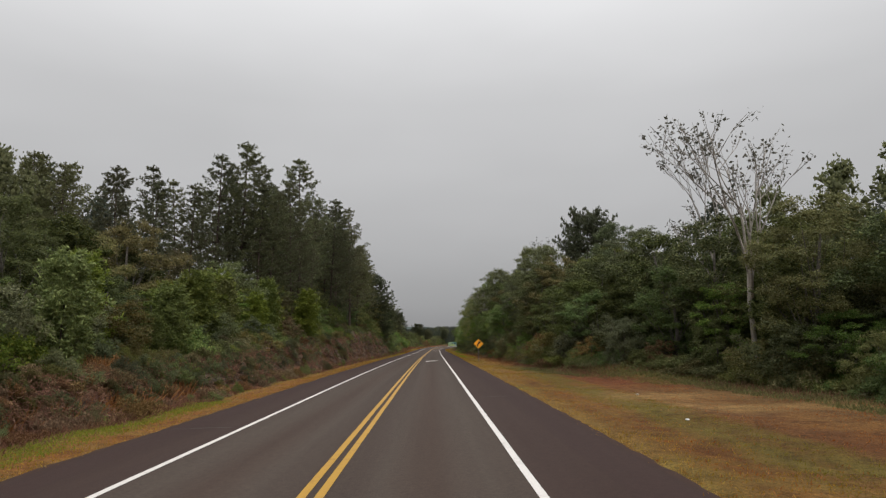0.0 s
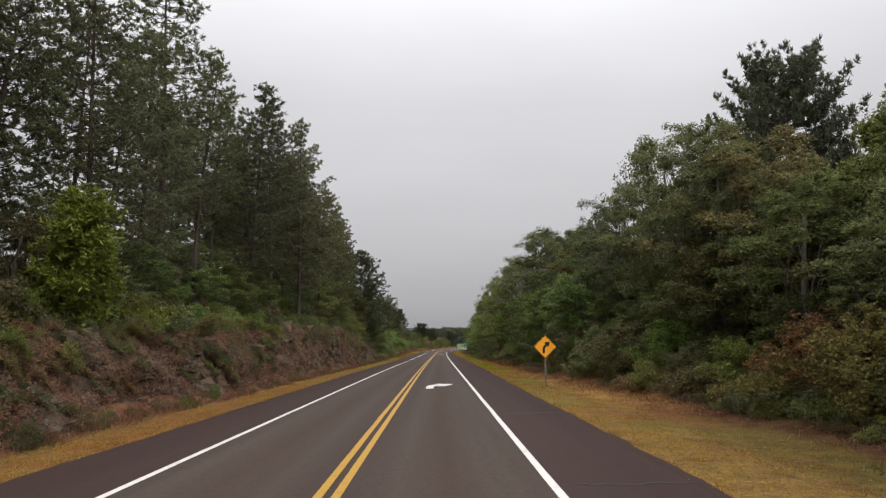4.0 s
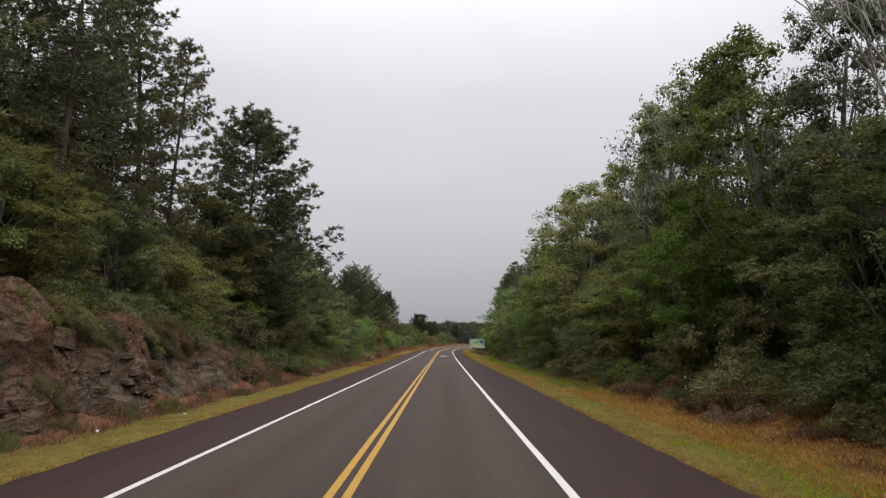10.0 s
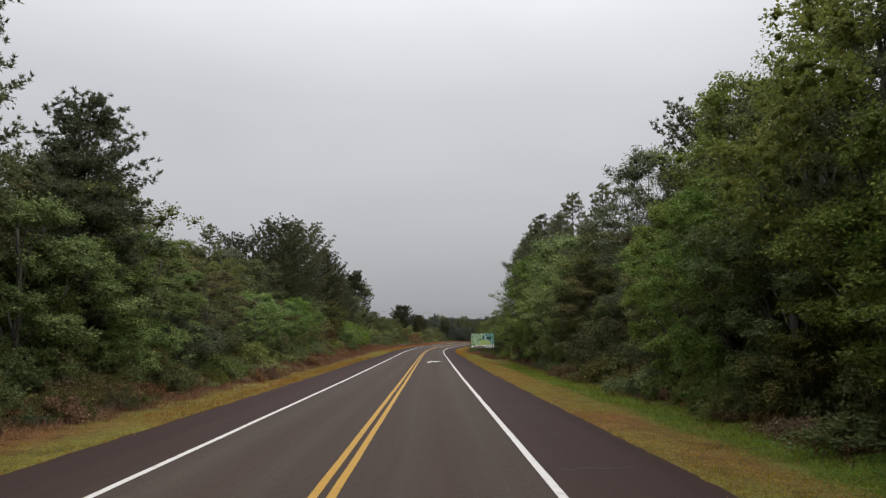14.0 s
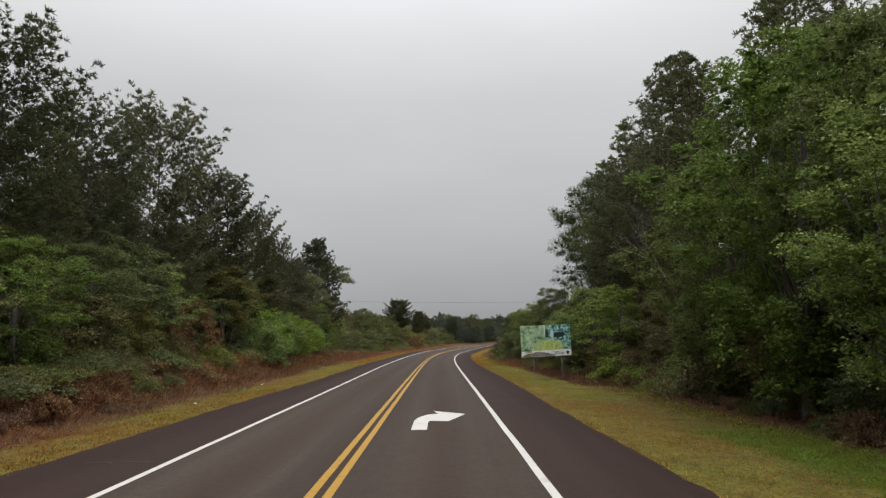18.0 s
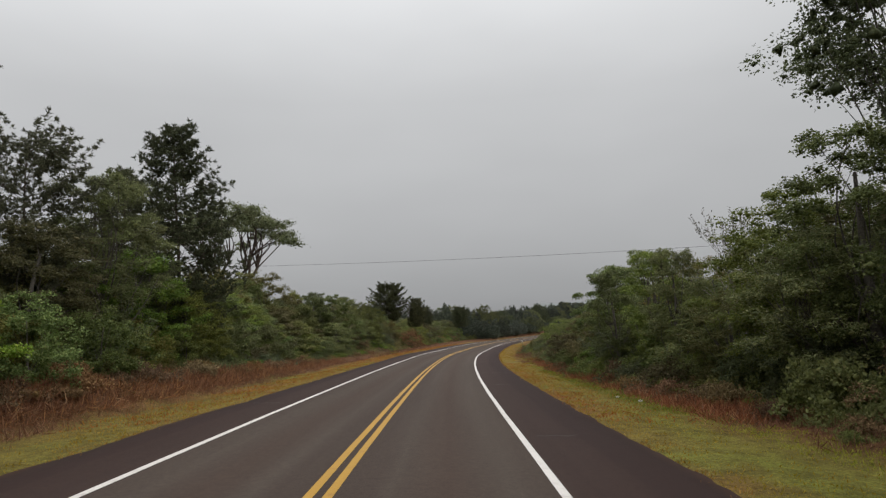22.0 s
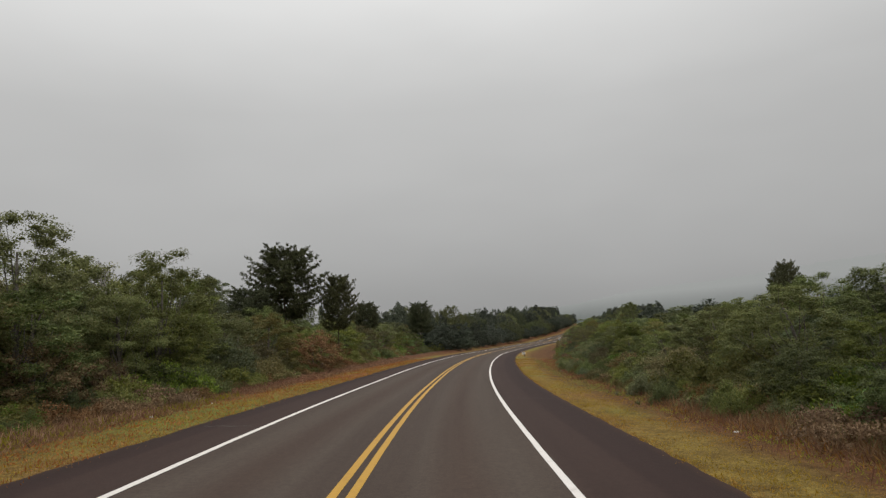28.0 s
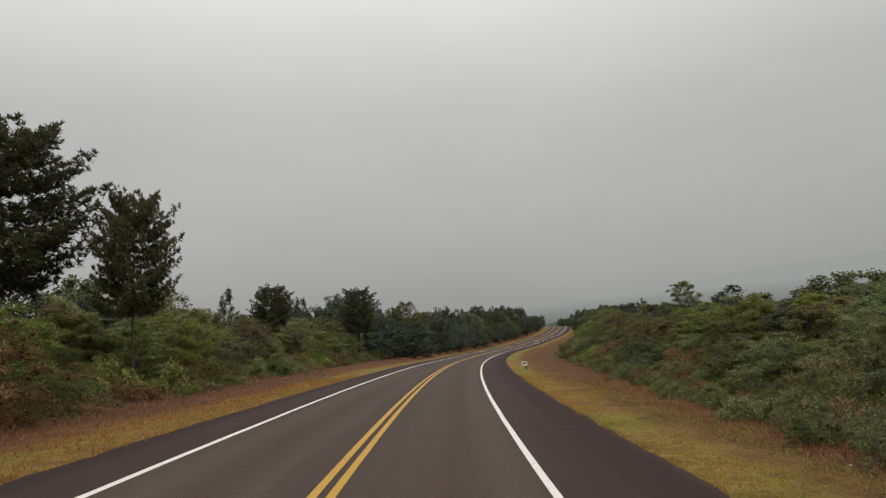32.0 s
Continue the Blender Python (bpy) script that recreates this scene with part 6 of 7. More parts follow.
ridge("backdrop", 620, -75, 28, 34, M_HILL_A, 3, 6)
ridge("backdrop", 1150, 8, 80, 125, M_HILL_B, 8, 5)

# ---------------------------------------------------------------- grass
def tufts(name, n, s_rng, pick, hgt, mat, seed, label, blades=4, spread=0.10, width=0.10, droop=0.45):
    rs, rng = np.random.RandomState(seed), random.Random(seed)
    foot = []
    for _ in range(n):
        s = rng.uniform(*s_rng)
        o = pick(s, rng)
        if o is not None:
            foot.append(at(s, o, -0.02))
    foot = np.array([tuple(f) for f in foot])
    idx = np.repeat(np.arange(len(foot)), blades)
    m = len(idx)
    base = foot[idx] + rs.normal(size=(m, 3)) * np.array([spread, spread, 0])
    way = rs.normal(size=(m, 3)) * droop + np.array([0, 0, 1.0])
    ln = hgt * (0.5 + rs.rand(m))
    return tagged(new(name, leaf_mesh(name, base, way, ln, ln * width, mat, rs)), label, "grass", "", "stuff")


def verge_pick(s, rng):
    """Thick next to the shoulder, thinning out towards the bare red earth."""
    sgn = -1 if rng.random() < 0.45 else 1
    a = seal(s, sgn) + 0.04 + abs(rng.gauss(0, 1.15)) + (rng.uniform(0, 2.6) if rng.random() < 0.35 else 0.0)
    if a > min(11.0, tab(FOOT_L if sgn < 0 else FOOT_R, s)) + 0.4 * noise.noise((s * 0.3, sgn, 2)) or noise.noise((s * 0.35, a * 0.5, 3.0)) + rng.uniform(-0.45, 0.45) < -0.22:
        return None
    if sgn > 0 and s < 45 and rng.random() < 0.6:
        return None
    return sgn * a


def fringe_pick(s, rng):
    """Tufts and crumbs right along the broken edge of the seal."""
    sgn = rng.choice((-1, 1))
    if noise.noise((s * 0.8, sgn * 3.0, 8.0)) + rng.uniform(-0.4, 0.4) < -0.1:
        return None
    return sgn * (seal(s, sgn) + rng.uniform(-0.10, 0.22))


def bank_pick(s, rng):
    if rng.random() < 0.66:
        return -rng.uniform(8.8, 12.8 if s < 181 or s > 285 else 11.2)
    e = tab(EDGE_R, s)
    return e + 1.2 - abs(rng.gauss(0, 1.2))


tufts("grass", 118000, (3, 440), verge_pick, 0.062, M_GRASS, 1, "short yellow-green grass on the road verge", 6, 0.15, 0.11, 2.0)
tufts("fringe_grass", 15000, (3, 440), fringe_pick, 0.085, M_STRAW, 41, "ragged straw and crumbs along the edge of the asphalt", 6, 0.07, 0.09, 1.6)
tufts("dry_grass", 22000, (3, 450), bank_pick, 0.24, M_DRY, 2, "dry brown grass along the banks", 8, 0.26, 0.028, 0.8)

def yard_pick(s, rng):
    """Straw strewn over the bare red ground of the turn-out."""
    a = rng.uniform(6.1, 19.5)
    if a > tab(EDGE_R, s) + 0.5 or s > 48 and rng.random() < 0.25:
        return None
    if (7.9 < a < 10.6 and s < 72 or 11.2 < a < 13.6 and 34 < s < 58) and rng.random() < 0.72:
        return None
    return a if noise.noise((s * 0.12, a * 0.9, 6.0)) + rng.uniform(-0.35, 0.35) > -0.14 else None


tufts("straw", 25000, (4, 125), yard_pick, 0.062, M_STRAW, 12, "dry orange straw strewn over bare red ground", 7, 0.20, 0.09, 2.6)
tufts("olive_grass", 2600, (18, 62), lambda s, rng: tab(EDGE_R, s) - rng.uniform(-0.6, 3.2), 0.20, M_OLIVE, 14, "olive grass along the foot of the wood", 7, 0.2, 0.07, 0.9)
tufts("green_grass", 4200, (5, 30), lambda s, rng: -rng.uniform(6.7, 8.7), 0.08, M_LUSH, 15, "fresh green grass at the foot of the bank", 7, 0.17, 0.10, 1.4)
tufts("tall_straw", 900, (12, 36), lambda s, rng: -rng.uniform(9.4, 11.4), 0.75, M_DRY, 16, "tall pale straw on top of the rock bank", 10, 0.2, 0.03, 0.35)


def fern_pick(s, rng):
    """Dead ferns and straw in drifts before the bushes; wide on the left of the bend."""
    left = s > 176 and rng.random() < 0.6
    if s < 172 and rng.random() < 0.45:
        return -rng.uniform(7.9, 9.0)
    if noise.noise((s * 0.11, 4.0 if left else 9.0, 1.0)) + rng.uniform(-0.4, 0.4) < -0.05:
        return None
    if left:
        return -rng.uniform(8.4, tab(EDGE_L, s) + 0.6)
    return tab(EDGE_R, s) - rng.uniform(-0.8, 1.9 if s < 335 else 3.0)


tufts("verge_straw", 4200, (340, 440), lambda s, rng: -rng.uniform(5.3, 9.2), 0.10, M_STRAW, 18, "dry orange straw along the verge", 7, 0.2, 0.10, 2.0)
tufts("verge_straw", 2600, (196, 262), lambda s, rng: -(6.0 + abs(rng.gauss(0, 1.2))), 0.09, M_STRAW, 19, "dry orange straw along the verge", 7, 0.2, 0.10, 2.0)
tufts("verge_straw", 2600, (296, 340), lambda s, rng: rng.choice((-1, 1)) * (5.9 + abs(rng.gauss(0, 1.5))), 0.09, M_STRAW, 20, "dry orange straw along the verge", 7, 0.2, 0.10, 2.0)
tufts("verge_straw", 7800, (72, 172), lambda s, rng: tab(FOOT_R, s) + 0.4 - abs(rng.gauss(0, 1.5)), 0.10, M_HAY, 21, "dry orange straw before the bushes", 7, 0.2, 0.10, 1.6)
tufts("dead_ferns", 1500, (296, 345), lambda s, rng: rng.uniform(8.9, 11.0) if noise.noise((s * 0.2, 5, 5)) > -0.2 else None, 0.34, M_FERN, 22, "drifts of dead red-brown ferns in the ditch", 16, 0.26, 0.030, 1.5)
tufts("dead_ferns", 1300, (354, 374), lambda s, rng: rng.uniform(9.0, 12.2), 0.34, M_FERN, 23, "drifts of dead red-brown ferns before the bushes", 16, 0.26, 0.030, 1.5)
tufts("dead_ferns", 4300, (244, 346), lambda s, rng: -rng.uniform(tab(FOOT_L, s) - 0.1, tab(EDGE_L, s) + 0.4) if noise.noise((s * 0.22, 2, 9)) + rng.uniform(-0.5, 0.5) > -0.35 else None, 0.46, M_FERN, 42, "bank of dead red-brown ferns under the bushes", 15, 0.26, 0.030, 1.1)
tufts("dead_ferns", 10200, (14, 405), fern_pick, 0.27, M_FERN, 6, "drifts of dead brown ferns and straw before the bushes", 18, 0.24, 0.030, 1.1)


def ditch_pick(s, rng):
    return tab(EDGE_R, s) - rng.uniform(1.2, 2.6)


tufts("tall_grass", 800, (352, 389), lambda s, rng: rng.uniform(9.6, 11.8), 0.34, M_OLIVE, 17, "tall olive-green grass before the bushes", 9, 0.2, 0.035, 0.6)
tufts("green_grass", 11500, (157, 244), lambda s, rng: rng.uniform(8.1, tab(FOOT_R, s) - 0.1), 0.09, M_LUSH, 31, "vivid green grass on the verge", 7, 0.16, 0.09, 1.2)
tufts("green_grass", 1600, (112, 140), lambda s, rng: rng.uniform(6.6, 8.6), 0.09, M_LUSH, 32, "fresh green grass on the verge", 7, 0.16, 0.09, 1.2)
tufts("green_grass", 500, (360, 380), lambda s, rng: -rng.uniform(9.0, 11.0), 0.20, M_MEADOW, 33, "fresh green grass at the foot of the bushes", 7, 0.16, 0.06, 0.8)
tufts("tall_straw", 700, (346, 372), lambda s, rng: -rng.uniform(8.9, 11.6), 0.30, M_DRY, 34, "pale dry grass at the foot of the bushes", 8, 0.2, 0.035, 0.9)
tufts("olive_grass", 5200, (6, 72), lambda s, rng: rng.uniform(7.9, 10.8), 0.055, M_MEADOW, 35, "olive-green strip of short grass on the verge", 7, 0.17, 0.10, 1.8)
tufts("olive_grass", 1500, (37, 66), lambda s, rng: rng.uniform(13.4, tab(EDGE_R, s) + 1.0), 0.16, M_MEADOW, 36, "olive grass on the low mound before the wood", 8, 0.2, 0.07, 1.0)
tufts("olive_grass", 2600, (3, 60), lambda s, rng: -rng.uniform(7.5, 9.2), 0.06, M_MEADOW, 37, "yellow-green grass at the foot of the bank", 7, 0.17, 0.10, 1.6)
tufts("red_straw", 4600, (24, 95), lambda s, rng: -(seal(s, -1) + abs(rng.gauss(0, 0.8))), 0.05, M_RUST, 38, "rust-coloured dead grass beside the asphalt", 7, 0.17, 0.10, 2.2)
tufts("red_straw", 11000, (116, 159), lambda s, rng: rng.uniform(7.4, 11.2), 0.10, M_HAY, 39, "dry orange straw before the bushes", 8, 0.2, 0.08, 1.6)
tufts("red_straw", 2000, (348, 372), lambda s, rng: rng.uniform(8.8, 12.4), 0.20, M_RUST, 40, "dry red-brown straw lodged before the bushes", 9, 0.24, 0.04, 1.9)
tufts("olive_grass", 4200, (376, 432), lambda s, rng: rng.uniform(8.3, 11.8), 0.11, M_MEADOW, 44, "olive grass between the verge and the bushes", 7, 0.2, 0.08, 1.3)
tufts("green_grass", 1800, (298, 328), lambda s, rng: rng.uniform(7.9, 9.8), 0.10, M_LUSH, 45, "fresh green grass along the ditch", 7, 0.18, 0.09, 1.3)
tufts("dead_ferns", 1600, (376, 432), lambda s, rng: rng.uniform(8.9, 11.6), 0.20, M_FERN, 46, "low dead brown ferns between the verge and the bushes", 14, 0.26, 0.030, 1.5)
tufts("verge_straw", 4200, (162, 250), lambda s, rng: rng.uniform(6.1, 8.2), 0.06, M_HAY, 47, "pale dry straw beside the asphalt", 7, 0.18, 0.09, 2.0)
tufts("dead_ferns", 1100, (262, 288), lambda s, rng: rng.uniform(9.4, 11.8), 0.34, M_FERN, 48, "dead red-brown ferns behind the billboard", 15, 0.26, 0.030, 1.3)
tufts("pale_straw", 1500, (262, 335), lambda s, rng: -rng.uniform(tab(FOOT_L, s), tab(EDGE_L, s)), 0.38, M_DRY, 43, "pale dry stalks on the fern bank", 9, 0.22, 0.03, 0.9)
tufts("ditch_grass", 9500, (135, 385), ditch_pick, 0.09, M_LUSH, 8, "bright green grass along the shallow ditch", 7, 0.16, 0.08, 0.9)

# ---------------------------------------------------------------- signs
def prism(bm, pts, y0, y1):
    """A flat outline in x and z given depth along y."""
    f0 = [bm.verts.new((x, y0, z)) for x, z in pts]
    f1 = [bm.verts.new((x, y1, z)) for x, z in pts]
    n = len(pts)
    bm.faces.new(f0)
    bm.faces.new(list(reversed(f1)))
    for i in range(n):
        bm.faces.new((f0[i], f1[i], f1[(i + 1) % n], f0[(i + 1) % n]))


def diamond(r, c=0.022):
    q = r - c
    return [(-c, -q), (c, -q), (q, -c), (q, c), (c, q), (-c, q), (-q, c), (-q, -c)]


def curve_sign(s, off):
    root = thing("curve_sign", "yellow diamond road sign with black right-bend arrow on grey post", "road sign")
    p = at(s, off)
    root.matrix_basis = pose(p.x, p.y, p.z, 0, 0, heading(s) + 1.0)
    zc = 2.18
    bm = bmesh.new()
    box(bm, (0.085, 0.065, 2.75), pose(0, 0.055, 1.02), 0.006)
    part("post", bm, M_POST, root, "weathered grey post")
    bm = bmesh.new()
    prism(bm, [(x, z + zc) for x, z in diamond(0.636)], -0.004, 0.008)
    part("panel", bm, M_SIGNY, root, "reflective orange-yellow panel")
    outer, inner = diamond(0.612, 0.020), diamond(0.588, 0.018)
    bm = bmesh.new()
    for i in range(8):
        j = (i + 1) % 8
        quad = [outer[i], outer[j], inner[j], inner[i]]
        prism(bm, [(x, z + zc) for x, z in quad], -0.009, -0.0045)
    part("border", bm, M_BLACK, root, "thin black border")
    bm = bmesh.new()
    K_ = 0.90
    arrow = [(-0.17, -0.40), (-0.03, -0.40), (-0.03, -0.14), (0.02, -0.03), (0.10, 0.06), (0.19, -0.01), (0.30, 0.31), (-0.05, 0.27), (0.02, 0.17), (-0.09, 0.06), (-0.15, -0.05), (-0.17, -0.18)]
    prism(bm, [(x * K_, z * K_ + zc) for x, z in arrow], -0.0095, -0.0045)
    part("arrow", bm, M_BLACK, root, "black bent arrow")
    for z in (zc - 0.28, zc + 0.28):
        bm = bmesh.new()
        bmesh.ops.create_cone(bm, segments=8, radius1=0.014, radius2=0.011, depth=0.01, cap_ends=True, matrix=pose(0, -0.012, z, 90, 0, 0))
        part("bolt", bm, M_STEEL, root, "steel bolt")


curve_sign(86.8, 7.57)


def text_mesh(words, size, mat, name):
    cu = bpy.data.curves.new(name, "FONT")
    cu.body, cu.size, cu.extrude = words, size, 0.0015
    ob = bpy.data.objects.new(name, cu)
    scene.collection.objects.link(ob)
    bpy.context.view_layer.update()
    me = bpy.data.meshes.new_from_object(ob.evaluated_get(bpy.context.evaluated_depsgraph_get()))
    bpy.data.objects.remove(ob)
    me.materials.clear()
    me.materials.append(mat)
    return me


def poster_mat():
    """A faded printed landscape: pale green left, blue-green foliage right, yellow-green meadow low in the middle."""
    m, n, l, b = nodes_of("faded_print", 0.5, 0.35)
    co = n.new("ShaderNodeTexCoord")
    xyz = n.new("ShaderNodeSeparateXYZ")
    l.new(co.outputs["Object"], xyz.inputs[0])
    leafy, blot = noise_node(n, l, 7.0, 5.0, 0.7), noise_node(n, l, 2.4, 4.0, 0.6)
    dark = ramp_node(n, [(0.42, (0.010, 0.05, 0.05)), (0.50, (0.09, 0.26, 0.22)), (0.58, (0.42, 0.62, 0.54))])
    l.new(leafy.outputs["Fac"], dark.inputs[0])
    pale = ramp_node(n, [(0.40, (0.06, 0.15, 0.07)), (0.5, (0.22, 0.36, 0.18)), (0.62, (0.42, 0.52, 0.32))])
    l.new(blot.outputs["Fac"], pale.inputs[0])
    mx = n.new("ShaderNodeMapRange")
    mx.inputs["From Min"].default_value, mx.inputs["From Max"].default_value = -0.25, 0.35
    l.new(xyz.outputs[0], mx.inputs[0])
    c = mix_node(n, l, mx.outputs[0], pale.outputs[0], dark.outputs[0])
    def blob(cx, cz, rx, rz, edge):
        """A soft oval on the print, its rim broken by the blotches."""
        mp = n.new("ShaderNodeMapping")
        mp.inputs["Location"].default_value = (-cx / rx, 0, -cz / rz)
        mp.inputs["Scale"].default_value = (1 / rx, 0, 1 / rz)
        l.new(co.outputs["Object"], mp.inputs[0])
        ln = n.new("ShaderNodeVectorMath")
        ln.operation = "LENGTH"
        l.new(mp.outputs[0], ln.inputs[0])
        ad = n.new("ShaderNodeMath")
        ad.operation = "MULTIPLY_ADD"
        ad.inputs[1].default_value = 1.6
        l.new(leafy.outputs["Fac"], ad.inputs[0])
        l.new(ln.outputs["Value"], ad.inputs[2])
        k = n.new("ShaderNodeMapRange")
        k.inputs["From Min"].default_value, k.inputs["From Max"].default_value = 1.8 + edge, 1.8 - edge
        l.new(ad.outputs[0], k.inputs[0])
        return k.outputs[0]
    meadow = ramp_node(n, [(0.40, (0.20, 0.34, 0.08)), (0.5, (0.38, 0.47, 0.13)), (0.6, (0.52, 0.56, 0.22))])
    l.new(leafy.outputs["Fac"], meadow.inputs[0])
    c = mix_node(n, l, blob(0.15, -0.36, 0.95, 0.42, 0.15), c, meadow.outputs[0])
    c = mix_node(n, l, blob(0.82, 0.36, 0.48, 0.20, 0.12), c, (0.006, 0.035, 0.035))
    c = mix_node(n, l, blob(0.08, 0.46, 0.14, 0.28, 0.12), c, (0.012, 0.045, 0.04))
    c = mix_node(n, l, blob(0.42, 0.42, 0.10, 0.26, 0.12), c, (0.40, 0.58, 0.60))
    c = mix_node(n, l, blob(-0.06, 0.75, 0.06, 0.45, 0.12), c, (0.46, 0.60, 0.48))
    c = mix_node(n, l, blob(-0.75, -0.25, 0.55, 0.12, 0.12), c, (0.30, 0.42, 0.26))
    l.new(c, b.inputs["Base Color"])
    return m


def billboard(s, off, W, H, z0):
    root = thing("billboard", "faded green landscape billboard with torn lower strip on two wooden posts", "billboard")
    p = at(s, off)
    root.matrix_basis = pose(p.x, p.y, p.z, 0, -1.6, heading(s) + 4.0)
    root.scale = (0.995, 0.864, 0.955)
    for x in (-W * 0.26, W * 0.30):
        bm = bmesh.new()
        box(bm, (0.06, 0.07, z0 + H * 0.9 + 0.35), pose(x, 0.09, (z0 + H * 0.9 - 0.35) / 2), 0.008)
        part("post", bm, M_POST, root, "weathered wooden post")
    for z in (z0 + 0.2, z0 + H - 0.2):
        bm = bmesh.new()
        box(bm, (W * 0.96, 0.04, 0.07), pose(0, 0.035, z), 0.004)
        part("rail", bm, M_POST, root)
    bm = bmesh.new()
    box(bm, (W, 0.02, H), pose(0, 0, 0), 0.004)
    sheet = part("panel", bm, poster_mat(), root, "faded printed landscape")
    sheet.location = (0, 0, z0 + H / 2)
    M_STRIP = two_tone("strip_white", (0.60, 0.60, 0.58), (0.72, 0.72, 0.70), 2.0, 30.0, 0.5, 0.3, 0.1, 0.002, 0.85)
    M_TORN = two_tone("torn_board", (0.14, 0.12, 0.11), (0.30, 0.27, 0.25), 4.0, 22.0, 0.9, 0.15, 0.5, 0.01, 0.6)
    bm = bmesh.new()
    prism(bm, [(-W / 2 + 0.01, z0 + 0.012), (W / 2 - 0.01, z0 + 0.012), (W / 2 - 0.01, z0 + 0.42), (0.2, z0 + 0.40), (-W / 2 + 0.01, z0 + 0.36)], -0.014, -0.0105)
    part("white_strip", bm, M_STRIP, root, "white printed strip")
    rng = random.Random(4)
    top = [(-W / 2 + 0.05 + i * (W * 0.64) / 14, z0 + 0.06 + 0.20 * math.sin(i / 14 * math.pi) ** 0.7 + rng.uniform(0, 0.06)) for i in range(15)]
    bm = bmesh.new()
    prism(bm, [(-W / 2 + 0.05, z0 + 0.02), (W * 0.17, z0 + 0.02)] + list(reversed(top)), -0.0165, -0.0142)
    part("tear", bm, M_TORN, root, "torn bare board where the print has peeled")
    t = part("lettering", text_mesh("35km", 0.30, M_BLACK, "lettering"), M_BLACK, root, "dark distance lettering")
    t.matrix_basis = pose(W * 0.20 - 0.20, -0.0172, z0 + 0.09, 90, 0, 0)
    bm = bmesh.new()
    ax, az = W * 0.425, z0 + 0.09
    prism(bm, [(ax - 0.06, az), (ax + 0.06, az), (ax + 0.06, az + 0.10), (ax + 0.14, az + 0.10), (ax, az + 0.24), (ax - 0.14, az + 0.10), (ax - 0.06, az + 0.10)], -0.0165, -0.0142)
    part("up_arrow", bm, M_BLACK, root, "dark arrow pointing ahead")
    # worn emblem: two dark arcs over a yellow dot, and a curved stroke beside it
    M_YELD = two_tone("emblem_yellow", (0.42, 0.36, 0.08), (0.55, 0.46, 0.12), 3.0, 20.0, 0.6, 0.2, 0.05, 0.002, 0.8)
    ex, ez = -W / 2 + 0.42, z0 + 0.24
    for r0, r1, a0, a1, m in ((0.20, 0.25, 10, 150, M_BLACK), (0.12, 0.16, 10, 175, M_BLACK), (0.0, 0.10, 0, 180, M_YELD)):
        steps = [math.radians(a0 + (a1 - a0) * i / 10) for i in range(11)]
        ring = [(ex + r1 * math.cos(a), ez + r1 * math.sin(a)) for a in steps]
        ring += [(ex + r0 * math.cos(a), ez + r0 * math.sin(a)) for a in reversed(steps)] if r0 else []
        bm = bmesh.new()
        prism(bm, ring, -0.0168, -0.0144)
        part("emblem", bm, m, root, "worn emblem shape")
    # faded headline, too worn to read
    M_FADE = two_tone("faded_letters", (0.25, 0.35, 0.23), (0.36, 0.45, 0.32), 3.0, 20.0, 0.6, 0.2, 0.05, 0.002, 0.85)
    for x0, z, ln in ((-1.33, 1.62, 0.26), (-1.02, 1.62, 0.95), (-1.33, 1.30, 0.24), (-1.04, 1.30, 0.95), (-1.30, 1.05, 1.1)):
        bm = bmesh.new()
        prism(bm, [(x0, z0 + z), (x0 + ln, z0 + z), (x0 + ln, z0 + z + (0.17 if z > 1.1 else 0.05)), (x0, z0 + z + (0.17 if z > 1.1 else 0.05))], -0.0135, -0.0105)
        part("letter_bar", bm, M_FADE, root, "faded bar of lettering")


billboard(269.2, 8.47, 3.15, 2.02, 1.50)


def marker(s, off, w, h, top):
    root = thing("roadside_marker", "small white marker plate on a short dark post", "road sign")
    p = at(s, off)
    root.matrix_basis = pose(p.x, p.y, p.z, 0, 0, heading(s))
    bm = bmesh.new()
    box(bm, (0.10, 0.07, top + 0.2), pose(0.12, 0.05, (top - 0.2) / 2), 0.006)
    part("post", bm, M_BLACK, root, "dark post")
    bm = bmesh.new()
    box(bm, (w, 0.02, h), pose(0, 0, top - h / 2 + 0.05), 0.004)
    part("plate", bm, M_LITTER, root, "white plate")
    bm = bmesh.new()
    box(bm, (w * 0.6, 0.008, h * 0.35), pose(0, -0.012, top - h / 2 + 0.08))
    part("bar", bm, M_BLACK, root, "dark illegible bar")


marker(448.5, 7.1, 0.46, 0.34, 0.62)
marker(596.0, 6.6, 0.8, 0.8, 1.5)


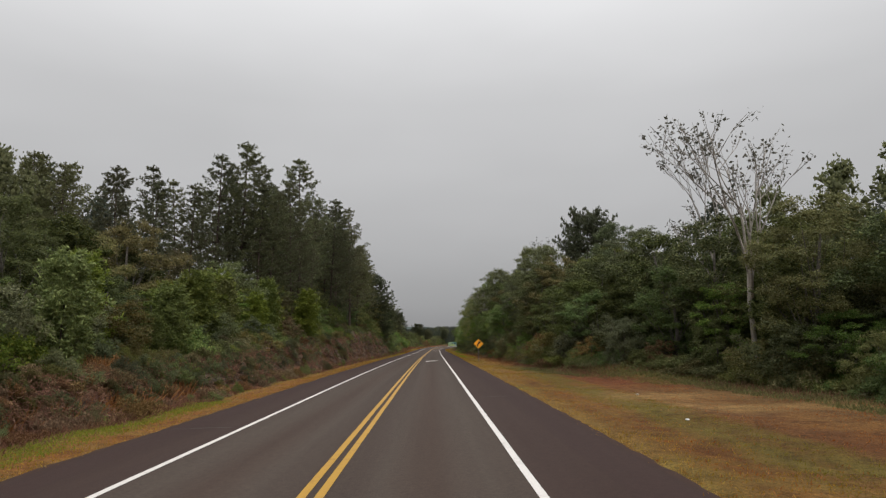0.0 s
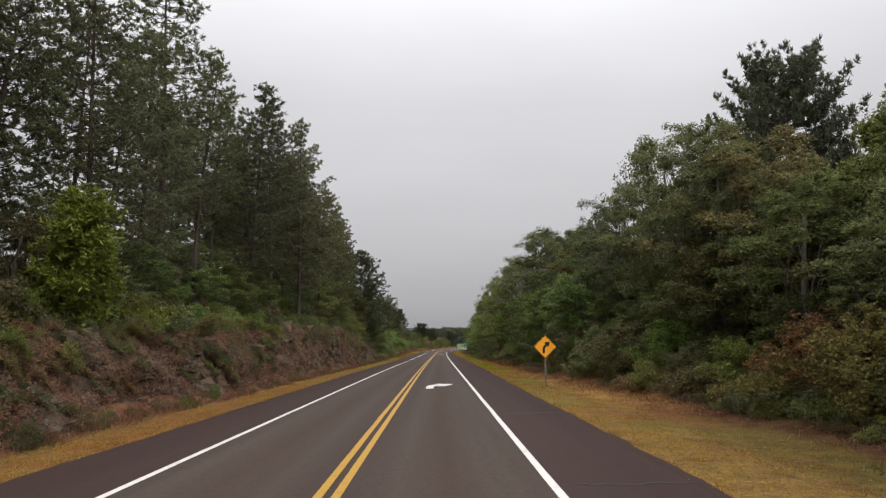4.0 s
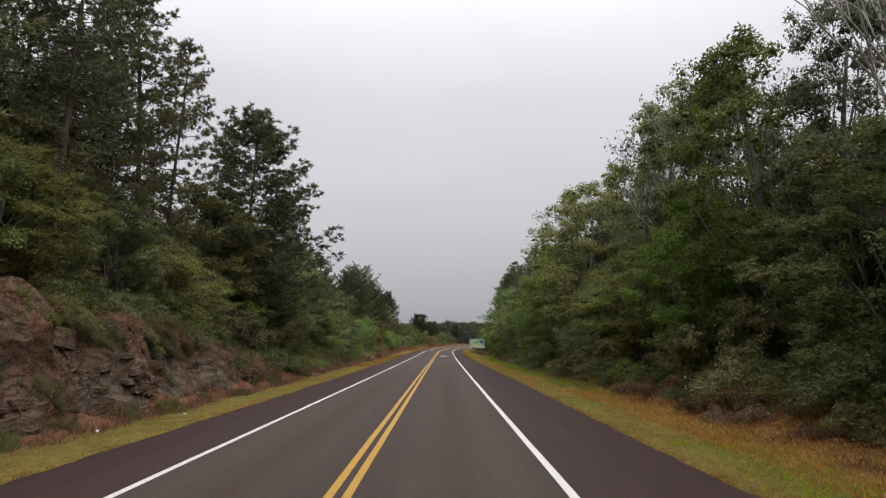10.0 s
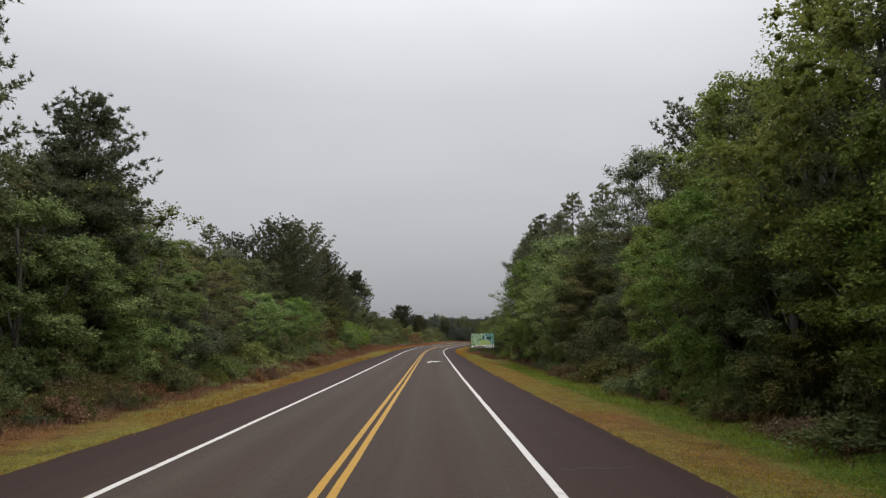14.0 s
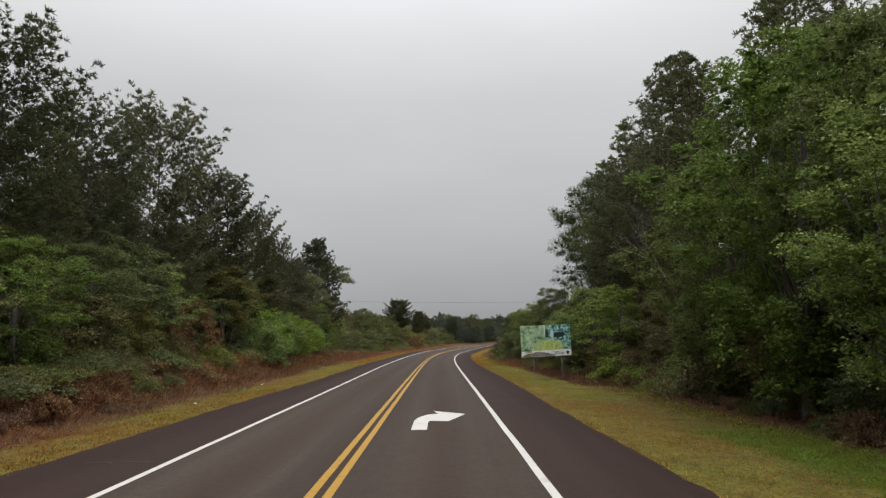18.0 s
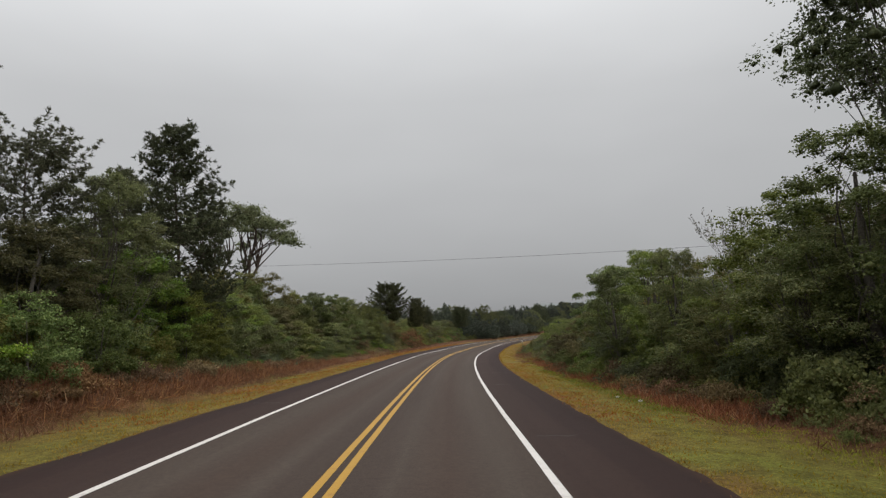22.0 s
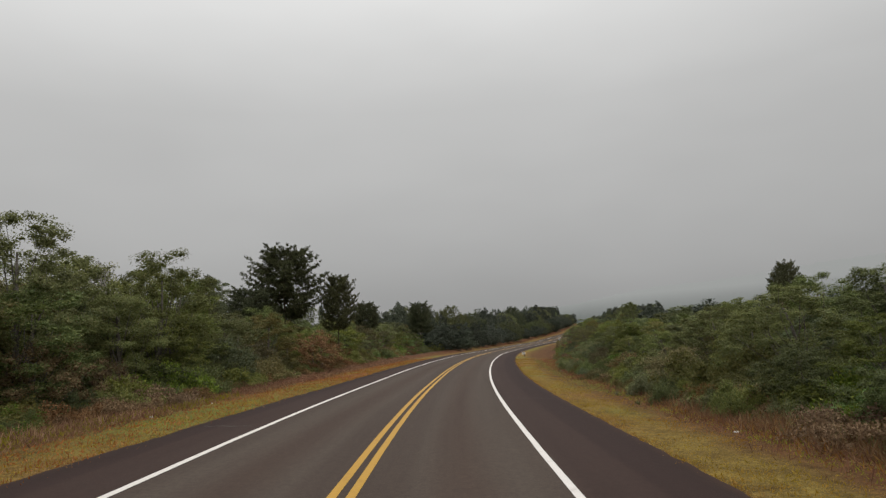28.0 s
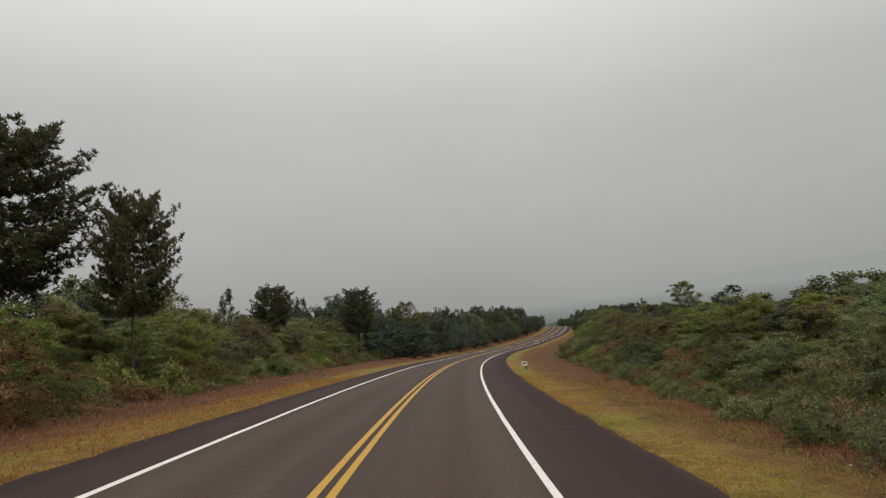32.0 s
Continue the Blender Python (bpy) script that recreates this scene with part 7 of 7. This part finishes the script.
# ---- wire across the road, from pole to pole among the trees
def pole(s, off, h):
    root = thing("utility_pole", "grey wooden utility pole among the trees", "pole", "poles of the crossing wire")
    p = at(s, off)
    root.matrix_basis = pose(p.x, p.y, p.z)
    v, f = [], []
    tube(v, f, [Vector((0, 0, -0.4)), Vector((0, 0, h * 0.5)), Vector((0, 0, h))], [0.14, 0.12, 0.10], 10)
    part("shaft", mesh_of("shaft", v, f, M_POST, True), M_POST, root)
    bm = bmesh.new()
    bmesh.ops.create_cone(bm, segments=10, radius1=0.05, radius2=0.035, depth=0.14, cap_ends=True, matrix=pose(0, 0, h + 0.07))
    part("insulator", bm, M_LITTER, root, "pale insulator")
    return p + Vector((0, 0, h + 0.13))


wa = pole(336.5, -26.8, 10.65 - at(336.5, -26.8).z)
wb = pole(321.8, 30.3, 8.45 - at(321.8, 30.3).z)
wv, wf = [], []
wire_pts = [wa.lerp(wb, i / 24) + Vector((0, 0, -0.45 * 4 * (i / 24) * (1 - i / 24))) for i in range(25)]
tube(wv, wf, wire_pts, [0.010] * 25, 5)
tagged(new("wire", mesh_of("wire", wv, wf, M_BLACK, True)), "thin dark wire sagging across the road between two poles", "wire")
pole(497.6, -17.0, 6.2)

# ---- litter on the verges
rngl = random.Random(3)


def litter(s, off, k):
    bm = bmesh.new()
    bmesh.ops.create_icosphere(bm, subdivisions=2, radius=1.0)
    for v in bm.verts:
        v.co = Vector((v.co.x * 0.11 * k, v.co.y * 0.08 * k, (v.co.z + 0.7) * 0.045 * k)) * (1 + 0.35 * noise.noise(v.co * 1.7 + Vector((s, off, 0))))
    me = bpy.data.meshes.new("litter")
    bm.to_mesh(me)
    bm.free()
    me.materials.append(M_LITTER)
    ob = new("litter", me)
    p = at(s, off, 0.01)
    ob.matrix_basis = pose(p.x, p.y, p.z, 0, 0, rngl.uniform(0, 360))
    tagged(ob, "crumpled white scrap of litter on the grass", "litter", "litter on the verge")


for s_, off_, k_ in ((85.8, 9.2, 1.0), (110.6, 9.3, 1.0), (143.5, -8.0, 1.1), (147.8, -7.2, 0.9), (169.9, -9.0, 1.3), (129.7, 8.8, 0.9), (254.1, -7.9, 0.8), (267.1, -8.6, 0.9), (302.6, 8.6, 1.2), (286.1, 8.4, 1.1), (304.3, 8.2, 1.0), (370.0, -9.0, 1.0), (375.2, -8.8, 0.9), (363.1, 8.5, 0.8), (402.0, 9.1, 0.6), (399.4, 11.0, 0.8), (31.1, 11.0, 1.0), (20.7, 9.4, 0.9), (117.6, -9.0, 1.0)):
    litter(s_, off_, k_ * 0.7)

# pale withered bushes by the verge of the bend
stand(DRY_BUSH[0], (406.0, -12.0, 3.3, 1.2), (410.5, -12.3, 3.0, 1.1))
